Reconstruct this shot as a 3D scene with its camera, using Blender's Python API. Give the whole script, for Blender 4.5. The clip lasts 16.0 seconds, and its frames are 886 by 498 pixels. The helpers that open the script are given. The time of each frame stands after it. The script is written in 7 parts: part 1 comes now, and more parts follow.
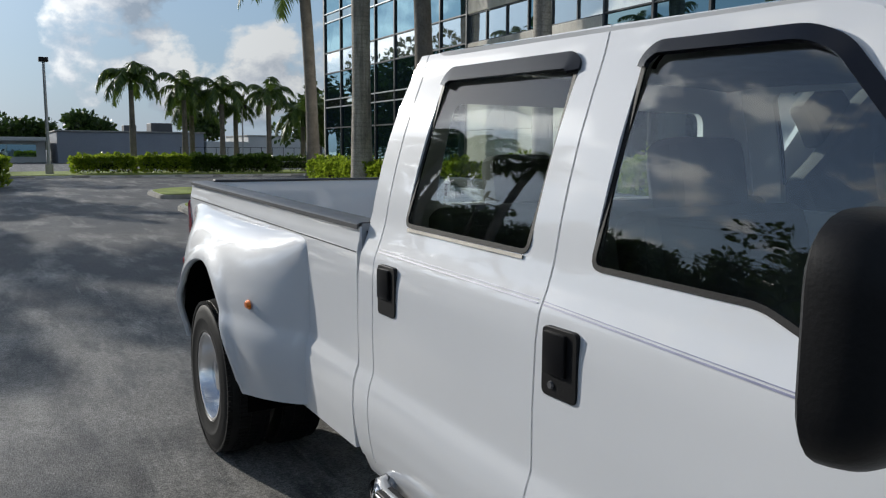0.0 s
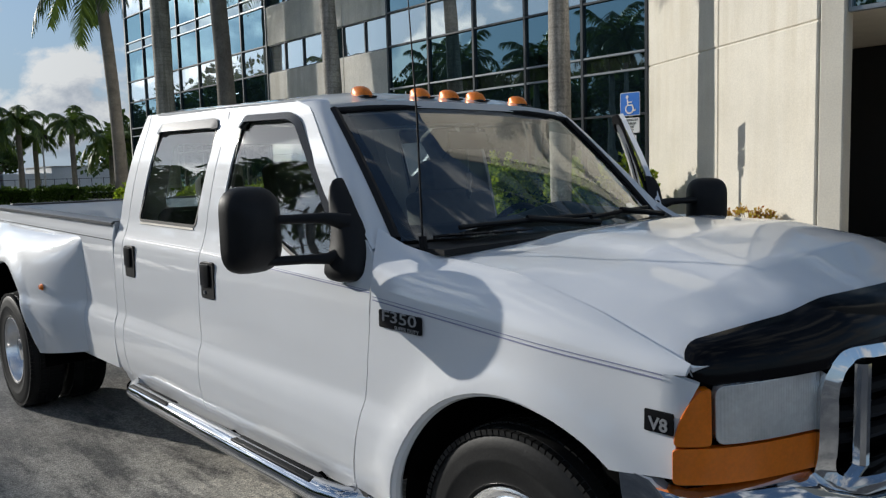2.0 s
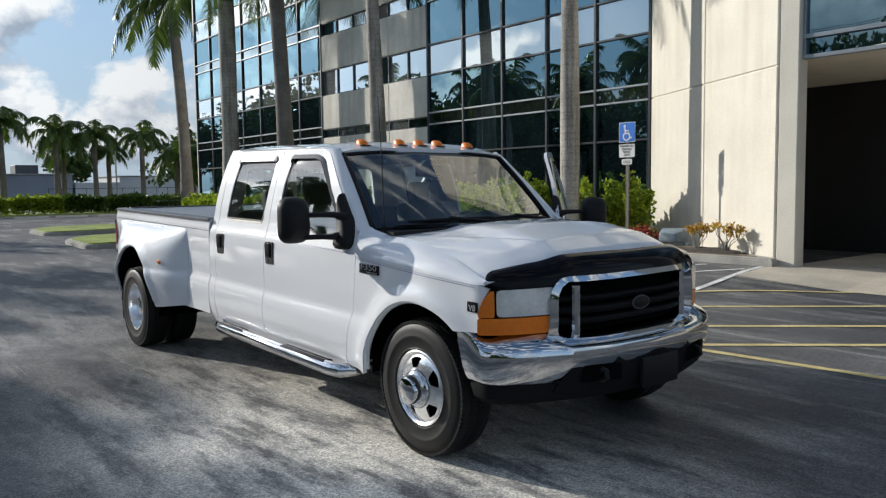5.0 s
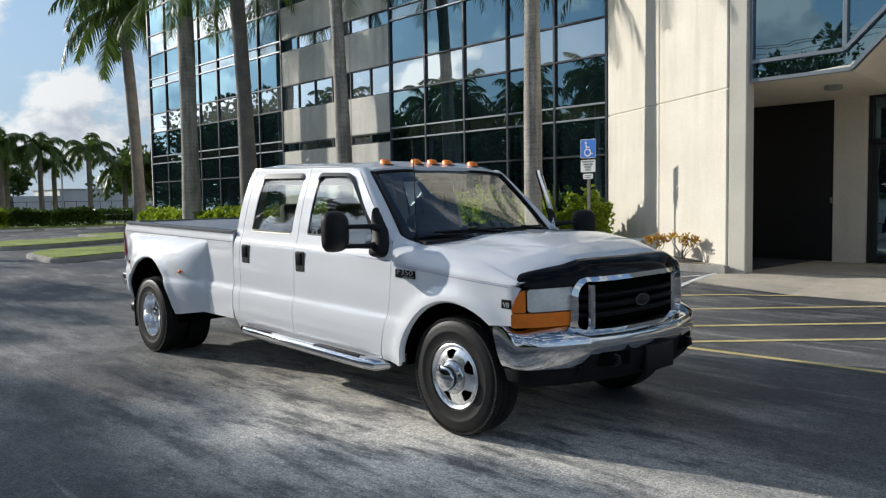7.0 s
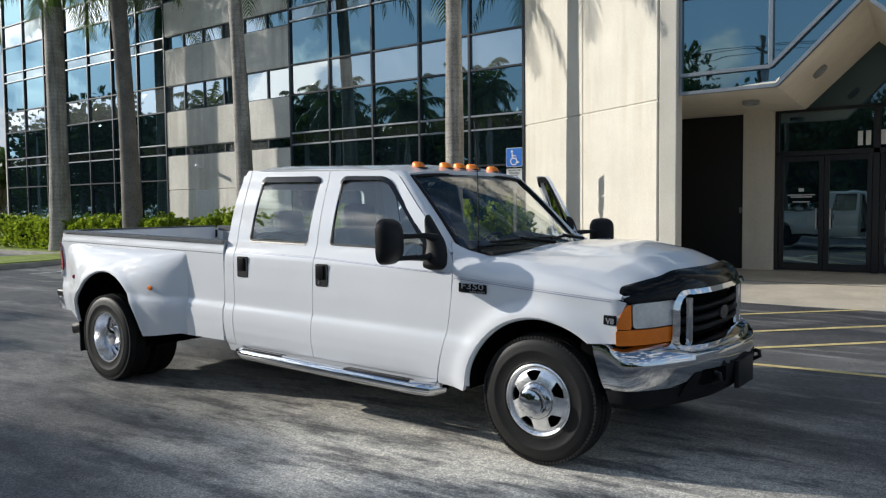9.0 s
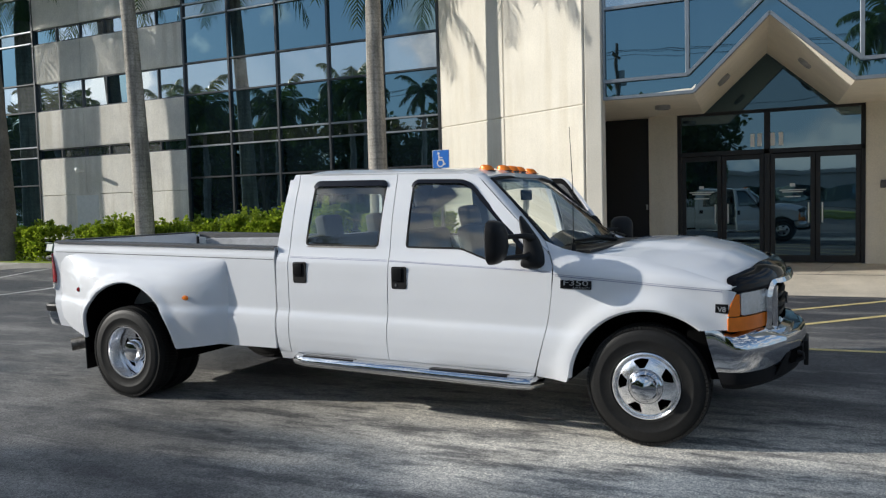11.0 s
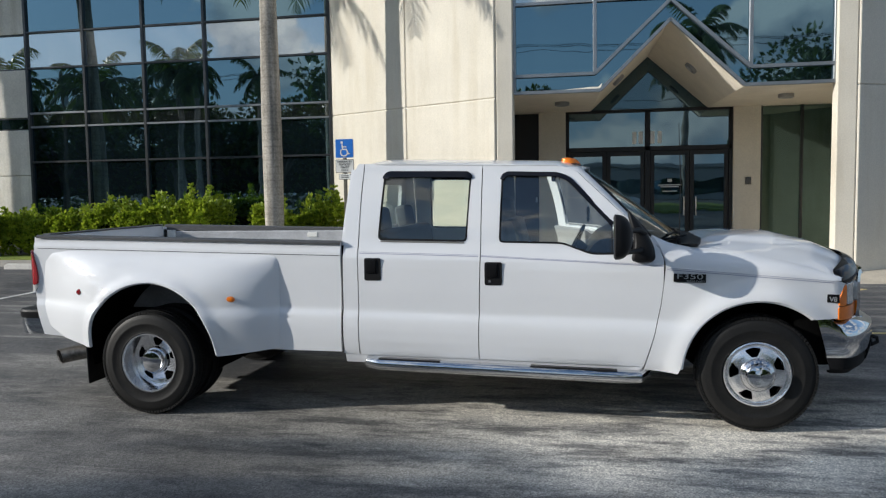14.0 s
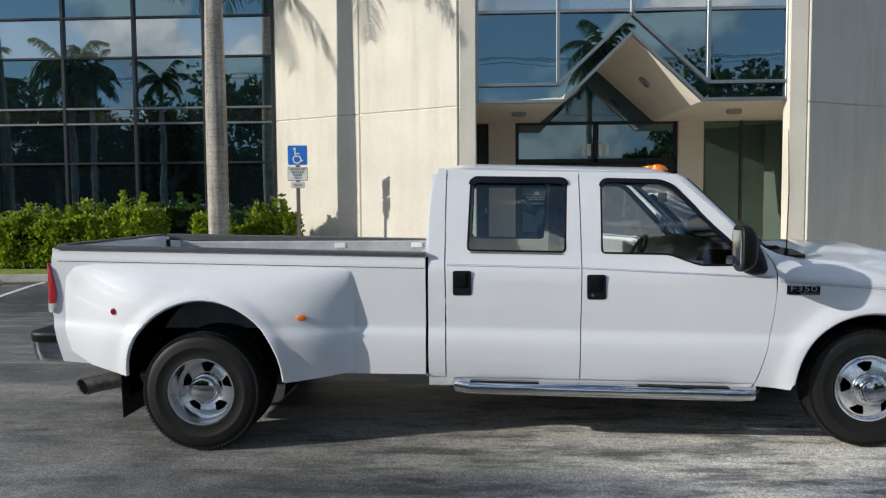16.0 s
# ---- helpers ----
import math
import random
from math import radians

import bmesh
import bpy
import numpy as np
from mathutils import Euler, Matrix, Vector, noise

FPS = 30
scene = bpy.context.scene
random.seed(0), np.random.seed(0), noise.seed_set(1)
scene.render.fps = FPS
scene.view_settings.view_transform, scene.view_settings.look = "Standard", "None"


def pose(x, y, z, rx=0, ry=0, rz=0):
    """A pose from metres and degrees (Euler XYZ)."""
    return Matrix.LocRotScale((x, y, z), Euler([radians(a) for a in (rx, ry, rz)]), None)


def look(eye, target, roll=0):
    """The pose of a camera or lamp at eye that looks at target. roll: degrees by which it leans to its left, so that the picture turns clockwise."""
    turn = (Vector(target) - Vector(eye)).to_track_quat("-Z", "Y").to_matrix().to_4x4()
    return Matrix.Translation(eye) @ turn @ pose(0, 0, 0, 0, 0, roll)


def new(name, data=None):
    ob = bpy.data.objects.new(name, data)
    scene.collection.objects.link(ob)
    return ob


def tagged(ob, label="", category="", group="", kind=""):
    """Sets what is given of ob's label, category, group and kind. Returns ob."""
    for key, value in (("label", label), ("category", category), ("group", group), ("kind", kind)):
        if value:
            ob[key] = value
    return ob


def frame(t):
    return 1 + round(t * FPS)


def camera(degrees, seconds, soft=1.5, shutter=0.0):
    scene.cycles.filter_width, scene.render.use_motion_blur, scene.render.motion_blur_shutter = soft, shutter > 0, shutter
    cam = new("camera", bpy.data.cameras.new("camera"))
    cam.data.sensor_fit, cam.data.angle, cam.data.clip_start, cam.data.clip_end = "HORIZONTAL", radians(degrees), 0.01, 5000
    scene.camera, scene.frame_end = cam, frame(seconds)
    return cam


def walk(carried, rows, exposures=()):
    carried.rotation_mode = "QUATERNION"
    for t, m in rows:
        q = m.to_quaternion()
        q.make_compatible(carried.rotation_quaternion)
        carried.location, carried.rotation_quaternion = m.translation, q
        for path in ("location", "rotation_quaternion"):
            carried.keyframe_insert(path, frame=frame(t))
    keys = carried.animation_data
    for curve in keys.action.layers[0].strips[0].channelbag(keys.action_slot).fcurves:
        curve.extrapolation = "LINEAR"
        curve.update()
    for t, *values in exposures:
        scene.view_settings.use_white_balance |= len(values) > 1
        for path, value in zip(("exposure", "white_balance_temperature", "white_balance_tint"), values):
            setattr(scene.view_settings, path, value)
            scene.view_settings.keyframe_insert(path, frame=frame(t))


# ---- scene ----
cam = camera(59.4, 16.0, soft=1.25)
PATH = [
    (0, (3.949, -2.102, 1.549), (2.237, -1.099, 1.3), 0.3),
    (0.5, (4.481, -2.19, 1.546), (2.806, -1.144, 1.228), -0.2),
    (1, (4.881, -2.335, 1.523), (3.274, -1.183, 1.225), -2.9),
    (1.5, (5.348, -2.42, 1.516), (3.815, -1.161, 1.258), -2.9),
    (2, (5.821, -2.555, 1.523), (4.36, -1.203, 1.323), -1.7),
    (2.5, (6.235, -2.714, 1.544), (4.794, -1.338, 1.373), -0.6),
    (3, (6.645, -2.826, 1.518), (5.183, -1.473, 1.348), -0.2),
    (3.5, (7.026, -3.068, 1.52), (5.525, -1.756, 1.363), -0.3),
    (4, (7.369, -3.291, 1.529), (5.828, -2.024, 1.377), -0.8),
    (4.2, (7.475, -3.324, 1.526), (5.92, -2.076, 1.373), -0.8),
    (6.3, (8.212, -4.217, 1.579), (6.703, -2.914, 1.412), -1.1),
    (6.5, (8.16, -4.27, 1.57), (6.664, -2.951, 1.413), -1.2),
    (7, (8.034, -4.48, 1.568), (6.577, -3.116, 1.438), -0.9),
    (7.5, (7.735, -4.576, 1.561), (6.326, -3.159, 1.468), -0.2),
    (8, (7.388, -4.646, 1.576), (6.039, -3.171, 1.493), -0.1),
    (8.5, (7.038, -4.862, 1.585), (5.768, -3.32, 1.492), -0.2),
    (9, (6.678, -5.009, 1.567), (5.488, -3.405, 1.456), -0.6),
    (9.2, (6.513, -5.074, 1.583), (5.359, -3.445, 1.465), -0.7),
    (11.3, (5.17, -6.123, 1.612), (4.353, -4.301, 1.501), -1.1),
    (11.5, (5.038, -6.191, 1.63), (4.251, -4.355, 1.521), -0.7),
    (12, (4.726, -6.313, 1.62), (4.015, -4.447, 1.508), -0.3),
    (12.5, (4.362, -6.358, 1.641), (3.735, -4.463, 1.515), -0.2),
    (13, (3.998, -6.476, 1.636), (3.458, -4.556, 1.494), -0.4),
    (13.5, (3.674, -6.522, 1.637), (3.215, -4.582, 1.486), -0.8),
    (14, (3.324, -6.437, 1.663), (2.934, -4.481, 1.513), -0.9),
    (14.5, (2.939, -6.417, 1.651), (2.602, -4.45, 1.512), -0.9),
    (15, (2.584, -6.375, 1.662), (2.31, -4.398, 1.536), -0.7),
    (15.5, (2.217, -6.227, 1.672), (2.02, -4.24, 1.552), -0.4),
    (16, (1.855, -6.151, 1.644), (1.751, -4.158, 1.521), -0.4),
]
EXPOSURES = [(t, e, 6220.0, 8.5) for t, e in ((0.0, -0.32), (1.5, -0.32), (3.5, -0.05), (8.0, 0.02), (12.5, 0.01), (16.0, -0.08))]
walk(cam, [(t, look(eye, target, roll)) for t, eye, target, roll in PATH], EXPOSURES)

# ---- world, sun, exposure ----
SUN = Vector((-0.876, -0.345, 0.338)).normalized()      # towards the sun
ELEV, ROT = math.asin(SUN.z), math.atan2(SUN.x, SUN.y)


def nt(tree, kind, **inputs):
    """A node of that kind; inputs by name, values or sockets."""
    n = tree.nodes.new(kind)
    for key, v in inputs.items():
        set_in(tree, n, key, v)
    return n


def set_in(tree, n, key, v):
    sock = n.inputs[int(key[1:])] if key[0] == "i" and key[1:].isdigit() else n.inputs[key.replace("_", " ")]
    if isinstance(v, bpy.types.NodeSocket):
        tree.links.new(v, sock)
    else:
        sock.default_value = v


def ramp(tree, fac, stops):
    n = tree.nodes.new("ShaderNodeValToRGB")
    tree.links.new(fac, n.inputs[0])
    el = n.color_ramp.elements
    while len(el) < len(stops):
        el.new(0.5)
    for e, (p, c) in zip(el, stops):
        e.position = p
        e.color = (c, c, c, 1) if isinstance(c, (int, float)) else (*c, 1)
    return n.outputs[0]


def mix(tree, fac, a, b, blend="MIX"):
    n = tree.nodes.new("ShaderNodeMix")
    n.data_type, n.blend_type = "RGBA", blend
    for i, v in ((0, fac), (6, a), (7, b)):
        if isinstance(v, bpy.types.NodeSocket):
            tree.links.new(v, n.inputs[i])
        else:
            n.inputs[i].default_value = v if i == 0 else (*v, 1)
    return n.outputs[2]


world = bpy.data.worlds.new("sky")
scene.world = world
world.use_nodes = True
wt = world.node_tree
wt.nodes.clear()
sky = wt.nodes.new("ShaderNodeTexSky")
sky.sky_type, sky.sun_disc, sky.sun_elevation, sky.sun_rotation = "NISHITA", False, ELEV, ROT
sky.air_density, sky.dust_density, sky.ozone_density = 1.0, 0.5, 2.0
tc = wt.nodes.new("ShaderNodeTexCoord")
sep = nt(wt, "ShaderNodeSeparateXYZ", Vector=tc.outputs["Generated"])
flat = nt(wt, "ShaderNodeVectorMath", i0=tc.outputs["Generated"], i1=(1.0, 1.0, 1.35))
flat.operation = "MULTIPLY"


def puff(rise):
    """Cloud density, looked up a little higher in the sky by rise."""
    at = nt(wt, "ShaderNodeVectorMath", i0=flat.outputs[0], i1=(2.3, 0.4, rise))
    at.operation = "ADD"
    n = nt(wt, "ShaderNodeTexNoise", Vector=at.outputs[0], Scale=6.0, Detail=11.0, Roughness=0.56, Distortion=0.1)
    return n.outputs[0]


low, high = puff(0.0), puff(0.05)
cover = ramp(wt, low, [(0.515, 0.0), (0.575, 1.0)])
under = nt(wt, "ShaderNodeMath", i0=low, i1=high)
under.operation = "SUBTRACT"
under = nt(wt, "ShaderNodeMapRange", Value=under.outputs[0], i1=-0.09, i2=0.07, i3=0.0, i4=1.0)
cloud = ramp(wt, under.outputs[0], [(0.0, (2.3, 2.7, 3.2)), (0.5, (4.1, 4.3, 4.6)), (1.0, (6.0, 6.0, 5.9))])
toward = nt(wt, "ShaderNodeVectorMath", i0=tc.outputs["Generated"], i1=tuple(SUN))
toward.operation = "DOT_PRODUCT"
glow = ramp(wt, toward.outputs["Value"], [(0.70, 1.0), (0.84, 1.25), (0.93, 2.2), (0.99, 4.5)])
cloud = mix(wt, 1.0, cloud, glow, "MULTIPLY")
horizon = ramp(wt, sep.outputs[2], [(0.0, 0.0), (0.04, 1.0)])
cover2 = nt(wt, "ShaderNodeMath", i0=cover, i1=horizon)
cover2.operation = "MULTIPLY"
haze = ramp(wt, sep.outputs[2], [(0.0, 0.9), (0.12, 0.7), (0.40, 0.0)])
clear = mix(wt, haze, sky.outputs[0], mix(wt, 1.0, (2.45, 3.3, 4.4), ramp(wt, toward.outputs["Value"], [(0.6, 1.0), (0.84, 1.1), (0.93, 1.5), (0.99, 4.0)]), "MULTIPLY"))
skyc = mix(wt, cover2.outputs[0], clear, cloud)
bg = nt(wt, "ShaderNodeBackground", Color=skyc, Strength=0.128)
out = wt.nodes.new("ShaderNodeOutputWorld")
wt.links.new(bg.outputs[0], out.inputs[0])

lamp = bpy.data.lights.new("sun", "SUN")
lamp.energy, lamp.angle, lamp.color = 4.5, radians(0.55), (1.0, 0.93, 0.83)
sun = new("sun", lamp)
sun.matrix_world = look(SUN * 50, (0, 0, 0))
scene.view_settings.exposure = 0.0

# ---- materials ----


def material(name, base, rough=0.5, metal=0.0, var=0.0, scale=8.0, fine=0.0, fscale=120.0, bump=0.0, coat=0.0,
             spec=0.5, second=None, obj=0.0):
    """A principled surface with variation at two scales, tint by object, and fine relief."""
    m = bpy.data.materials.new(name)
    m.use_nodes = True
    t = m.node_tree
    p = t.nodes["Principled BSDF"]
    p.inputs["Base Color"].default_value = (*base, 1)
    p.inputs["Roughness"].default_value = rough
    p.inputs["Metallic"].default_value = metal
    p.inputs["Specular IOR Level"].default_value = spec
    if coat:
        p.inputs["Coat IOR"].default_value = 1.7
        p.inputs["Coat Weight"].default_value = coat
        p.inputs["Coat Roughness"].default_value = 0.04
    co = t.nodes.new("ShaderNodeTexCoord").outputs["Object"]
    col = None
    if var:
        n = nt(t, "ShaderNodeTexNoise", Vector=co, Scale=scale, Detail=5.0, Roughness=0.6)
        f = ramp(t, n.outputs[0], [(0.3, 0.0), (0.7, 1.0)])
        lo = second or tuple(c * (1 - var) for c in base)
        col = mix(t, f, lo, tuple(min(1, c * (1 + 0.4 * var)) for c in base))
    if fine:
        n = nt(t, "ShaderNodeTexNoise", Vector=co, Scale=fscale, Detail=3.0)
        f = ramp(t, n.outputs[0], [(0.3, 1 - fine), (0.7, 1 + fine)])
        col = mix(t, 1.0, col if col else base, f, "MULTIPLY")
    if obj:
        r = t.nodes.new("ShaderNodeObjectInfo").outputs["Random"]
        f = ramp(t, r, [(0.0, 1 - obj), (1.0, 1 + obj)])
        col = mix(t, 1.0, col if col else base, f, "MULTIPLY")
    if col:
        t.links.new(col, p.inputs["Base Color"])
    if bump:
        n = nt(t, "ShaderNodeTexNoise", Vector=co, Scale=fscale, Detail=4.0)
        b = nt(t, "ShaderNodeBump", Strength=bump, Distance=0.01, Height=n.outputs[0])
        t.links.new(b.outputs[0], p.inputs["Normal"])
    return m


def glass(name, tint, gloss, ior=1.5):
    """Thin tinted pane: see-through, with Fresnel gloss."""
    m = bpy.data.materials.new(name)
    m.use_nodes = True
    t = m.node_tree
    t.nodes.clear()
    tr = nt(t, "ShaderNodeBsdfTransparent", Color=(*tint, 1))
    gl = nt(t, "ShaderNodeBsdfGlossy", Color=(gloss, gloss, gloss, 1), Roughness=0.01)
    fr = nt(t, "ShaderNodeFresnel", IOR=ior)
    mx = nt(t, "ShaderNodeMixShader", i0=fr.outputs[0], i1=tr.outputs[0], i2=gl.outputs[0])
    o = t.nodes.new("ShaderNodeOutputMaterial")
    t.links.new(mx.outputs[0], o.inputs[0])
    return m


def mirror_glass(name, tint, back, amount):
    """Coated facade glass: a dark room behind, a strong tinted reflection, slightly wavy."""
    m = bpy.data.materials.new(name)
    m.use_nodes = True
    t = m.node_tree
    t.nodes.clear()
    co = t.nodes.new("ShaderNodeTexCoord").outputs["Object"]
    rnd = t.nodes.new("ShaderNodeObjectInfo").outputs["Random"]
    off = nt(t, "ShaderNodeVectorMath", i0=co)
    t.links.new(rnd, off.inputs[1])
    n = nt(t, "ShaderNodeTexNoise", Vector=off.outputs[0], Scale=0.9, Detail=2.0)
    b = nt(t, "ShaderNodeBump", Strength=0.05, Distance=0.05, Height=n.outputs[0])
    gl = nt(t, "ShaderNodeBsdfGlossy", Color=(*tint, 1), Roughness=0.015, Normal=b.outputs[0])
    df = nt(t, "ShaderNodeBsdfDiffuse", Color=(*back, 1))
    mx = nt(t, "ShaderNodeMixShader", i0=amount, i1=df.outputs[0], i2=gl.outputs[0])
    o = t.nodes.new("ShaderNodeOutputMaterial")
    t.links.new(mx.outputs[0], o.inputs[0])
    return m


PAINT = material("white_paint", (0.785, 0.797, 0.82), 0.55, coat=1.0, fine=0.012, fscale=3.0, spec=0.15)
CHROME = material("chrome", (0.63, 0.64, 0.66), 0.06, 1.0, fine=0.04, fscale=14)
ALLOY = material("polished_alloy", (0.93, 0.93, 0.94), 0.24, 1.0, fine=0.08, fscale=30)
RUBBER = material("tyre_rubber", (0.014, 0.0138, 0.0135), 0.52, var=0.35, scale=9, fine=0.15, fscale=90, bump=0.08, spec=0.25)
MATTBLACK = material("textured_black_plastic", (0.009, 0.009, 0.010), 0.85, spec=0.04, fine=0.15, fscale=160, bump=0.08)
SOOT = material("sooty_steel", (0.20, 0.185, 0.165), 0.45, 0.7, var=0.5, scale=14, fine=0.2, fscale=60)
SILVERTEXT = material("silver_lettering", (0.50, 0.51, 0.53), 0.3, 0.6, fine=0.1, fscale=60)
BLACK = material("black_plastic", (0.008, 0.008, 0.009), 0.5, spec=0.25, fine=0.12, fscale=160, bump=0.06)
RAIL = material("grey_rail_cap", (0.085, 0.087, 0.092), 0.42, var=0.2, fine=0.1, fscale=90)
SHIELD = material("smoked_acrylic", (0.004, 0.004, 0.005), 0.12, fine=0.1, fscale=20, spec=0.14)
VISOR = material("smoked_visor_plastic", (0.006, 0.007, 0.012), 0.22, fine=0.1, fscale=20, spec=0.35)
GRILLE = material("matt_black_plastic", (0.006, 0.006, 0.007), 0.5, spec=0.08, fine=0.1, fscale=60)
GLOSSBLACK = material("gloss_black_plastic", (0.008, 0.008, 0.009), 0.30, spec=0.2, fine=0.1, fscale=20)
# near-black for underbody parts, and for sheets that stand for shade in openings
DARK = material("dark_underbody_and_shade", (0.005, 0.005, 0.005), 0.95, var=0.4, scale=12, spec=0.02)
VALANCE = material("black_valance", (0.009, 0.009, 0.010), 0.7, spec=0.12, var=0.2, fine=0.1, fscale=120, bump=0.06)
GREYPL = material("grey_valance", (0.09, 0.092, 0.10), 0.55, var=0.2, fine=0.1, fscale=120, bump=0.06)
AMBER = material("amber_lens", (1.0, 0.235, 0.004), 0.28, 0.35, coat=0.6, var=0.12, scale=18, fine=0.06, fscale=120)
REDLENS = material("red_lens", (0.32, 0.008, 0.012), 0.12, coat=1.0, fine=0.15, fscale=60)
CLEARLENS = material("hazy_headlamp_lens", (0.90, 0.91, 0.88), 0.26, 0.6, var=0.30, scale=6, fine=0.06, fscale=60, coat=1.0)
INTERIOR = material("grey_cloth", (0.16, 0.16, 0.16), 0.9, var=0.2, scale=14, fine=0.15, fscale=300, bump=0.1)
SILLTRIM = material("pale_sill_metal", (0.27, 0.255, 0.23), 0.4, 0.5, var=0.2, fine=0.1, fscale=60)
TRIM = material("grey_trim", (0.36, 0.36, 0.355), 0.6, fine=0.1, fscale=90)
CARGLASS = glass("car_glass", (0.88, 0.95, 0.92), 1.0, 2.1)
SCREENGLASS = glass("windscreen_glass", (0.80, 0.86, 0.84), 1.0, 2.08)
TINTGLASS = glass("smoked_car_glass", (0.84, 0.90, 0.86), 1.0, 1.95)


def ribbed(m, scale, depth):
    """Fine upright ribs moulded into a lamp lens."""
    t = m.node_tree
    co = t.nodes.new("ShaderNodeTexCoord").outputs["Object"]
    w = nt(t, "ShaderNodeTexWave", Vector=co, Scale=scale)
    w.bands_direction = "Y"
    b = nt(t, "ShaderNodeBump", Strength=depth, Distance=0.004, Height=w.outputs["Fac"])
    t.links.new(b.outputs[0], t.nodes["Principled BSDF"].inputs["Normal"])


ribbed(CLEARLENS, 42.0, 0.16)
ROOFAMBER = material("roof_marker_amber", (1.0, 0.23, 0.002), 0.35, 0.15, coat=0.25, var=0.2, scale=30, fine=0.1, fscale=120)
PINBLUE = material("pinstripe_blue", (0.30, 0.31, 0.44), 0.4, fine=0.1, fscale=30)
SEAM = material("crease_shade", (0.03, 0.03, 0.032), 0.9, fine=0.1)
STEEL = material("galvanised_steel", (0.42, 0.43, 0.44), 0.45, 0.8, var=0.25, scale=6, fine=0.1, fscale=80)
BEDGREY = material("bed_inner_paint", (0.42, 0.43, 0.45), 0.55, var=0.25, scale=5, fine=0.08, fscale=60)

STUCCO = material("cream_stucco", (0.735, 0.685, 0.585), 0.9, var=0.10, scale=0.9, fine=0.06, fscale=40, bump=0.25)
CONCRETE = material("precast_concrete", (0.80, 0.765, 0.69), 0.9, var=0.22, scale=0.7, fine=0.08, fscale=30, bump=0.2, obj=0.05)
SOFFIT = material("soffit_plaster", (0.86, 0.79, 0.67), 0.9, var=0.08, scale=2, fine=0.04, fscale=40, bump=0.1)


def streaked(m, low):
    """Adds faint rain streaks and blotches to a painted or cast wall."""
    t = m.node_tree
    p = t.nodes["Principled BSDF"]
    co = t.nodes.new("ShaderNodeTexCoord").outputs["Object"]
    st = t.nodes.new("ShaderNodeMapping")
    t.links.new(co, st.inputs[0])
    st.inputs["Scale"].default_value = (1.5, 1.5, 0.13)
    a = nt(t, "ShaderNodeTexNoise", Vector=st.outputs[0], Scale=2.2, Detail=6.0, Roughness=0.65)
    b = nt(t, "ShaderNodeTexNoise", Vector=co, Scale=0.35, Detail=4.0)
    amount = mix(t, 1.0, ramp(t, a.outputs[0], [(0.40, 1.0), (0.56, 0.0)]), ramp(t, b.outputs[0], [(0.42, 0.15), (0.62, 1.0)]), "MULTIPLY")
    old = p.inputs["Base Color"].links[0].from_socket
    t.links.new(mix(t, amount, old, mix(t, 1.0, old, (low, low * 0.98, low * 0.94), "MULTIPLY")), p.inputs["Base Color"])


streaked(STUCCO, 0.92)
streaked(CONCRETE, 0.84)
PANE = mirror_glass("facade_glass", (0.39, 0.60, 0.70), (0.007, 0.013, 0.017), 0.42)
PANELIGHT = mirror_glass("spandrel_glass", (0.72, 0.78, 0.80), (0.22, 0.23, 0.23), 0.62)
BANDGLASS = mirror_glass("dark_band_glass", (0.50, 0.58, 0.60), (0.02, 0.024, 0.026), 0.55)
GREENPANE = mirror_glass("green_side_glass", (0.42, 0.58, 0.54), (0.018, 0.042, 0.035), 0.30)
DOORGLASS = mirror_glass("door_glass", (0.50, 0.70, 0.78), (0.010, 0.022, 0.032), 0.28)
GABLEGLASS = mirror_glass("gable_glass", (0.50, 0.70, 0.78), (0.016, 0.036, 0.052), 0.16)
PULLSTEEL = material("bright_pull_steel", (0.72, 0.73, 0.74), 0.3, 0.6, fine=0.08, fscale=60)
MULLION = material("bronze_aluminium", (0.07, 0.075, 0.08), 0.35, 0.7, var=0.2, scale=3, fine=0.1, fscale=60)
SILVER = material("grey_aluminium", (0.34, 0.36, 0.38), 0.35, 0.8, var=0.15, scale=3, fine=0.08, fscale=60)
DOORBLACK = material("black_door_paint", (0.012, 0.012, 0.013), 0.45, fine=0.1, fscale=50)
SIGNPOST = material("weathered_sign_post", (0.16, 0.15, 0.12), 0.6, 0.3, var=0.3, scale=8, fine=0.1, fscale=60)
SIGNWHITE = material("sign_white", (0.75, 0.75, 0.72), 0.5, var=0.1, scale=12)
NUMBERWHITE = material("number_white", (0.9, 0.9, 0.88), 0.5, var=0.06, scale=12)
SIGNBLUE = material("sign_blue", (0.02, 0.17, 0.62), 0.4, var=0.08, scale=12)
SIGNINK = material("sign_ink", (0.06, 0.06, 0.06), 0.6, fine=0.1)

ASPHALT = material("asphalt", (0.070, 0.068, 0.066), 0.8, fine=0.6, fscale=55, bump=0.5, spec=0.22)
YELLOW = material("yellow_line_paint", (0.74, 0.60, 0.27), 0.75, var=0.35, scale=3.0, fine=0.25, fscale=50, bump=0.2)
WHITELINE = material("white_line_paint", (0.78, 0.78, 0.76), 0.75, var=0.35, scale=3.0, fine=0.25, fscale=50, bump=0.2)
APRON = material("pavement_concrete", (0.62, 0.55, 0.44), 0.9, var=0.25, scale=1.1, fine=0.15, fscale=45, bump=0.3)
KERBWHITE = material("pale_block_concrete", (0.62, 0.60, 0.56), 0.9, var=0.2, scale=3.0, fine=0.15, fscale=40, bump=0.2)
KERB = material("kerb_concrete", (0.42, 0.40, 0.36), 0.9, var=0.3, scale=2.0, fine=0.15, fscale=40, bump=0.3)
GRASS = material("lawn", (0.26, 0.33, 0.04), 0.9, var=0.45, scale=1.3, fine=0.5, fscale=60, bump=0.6)
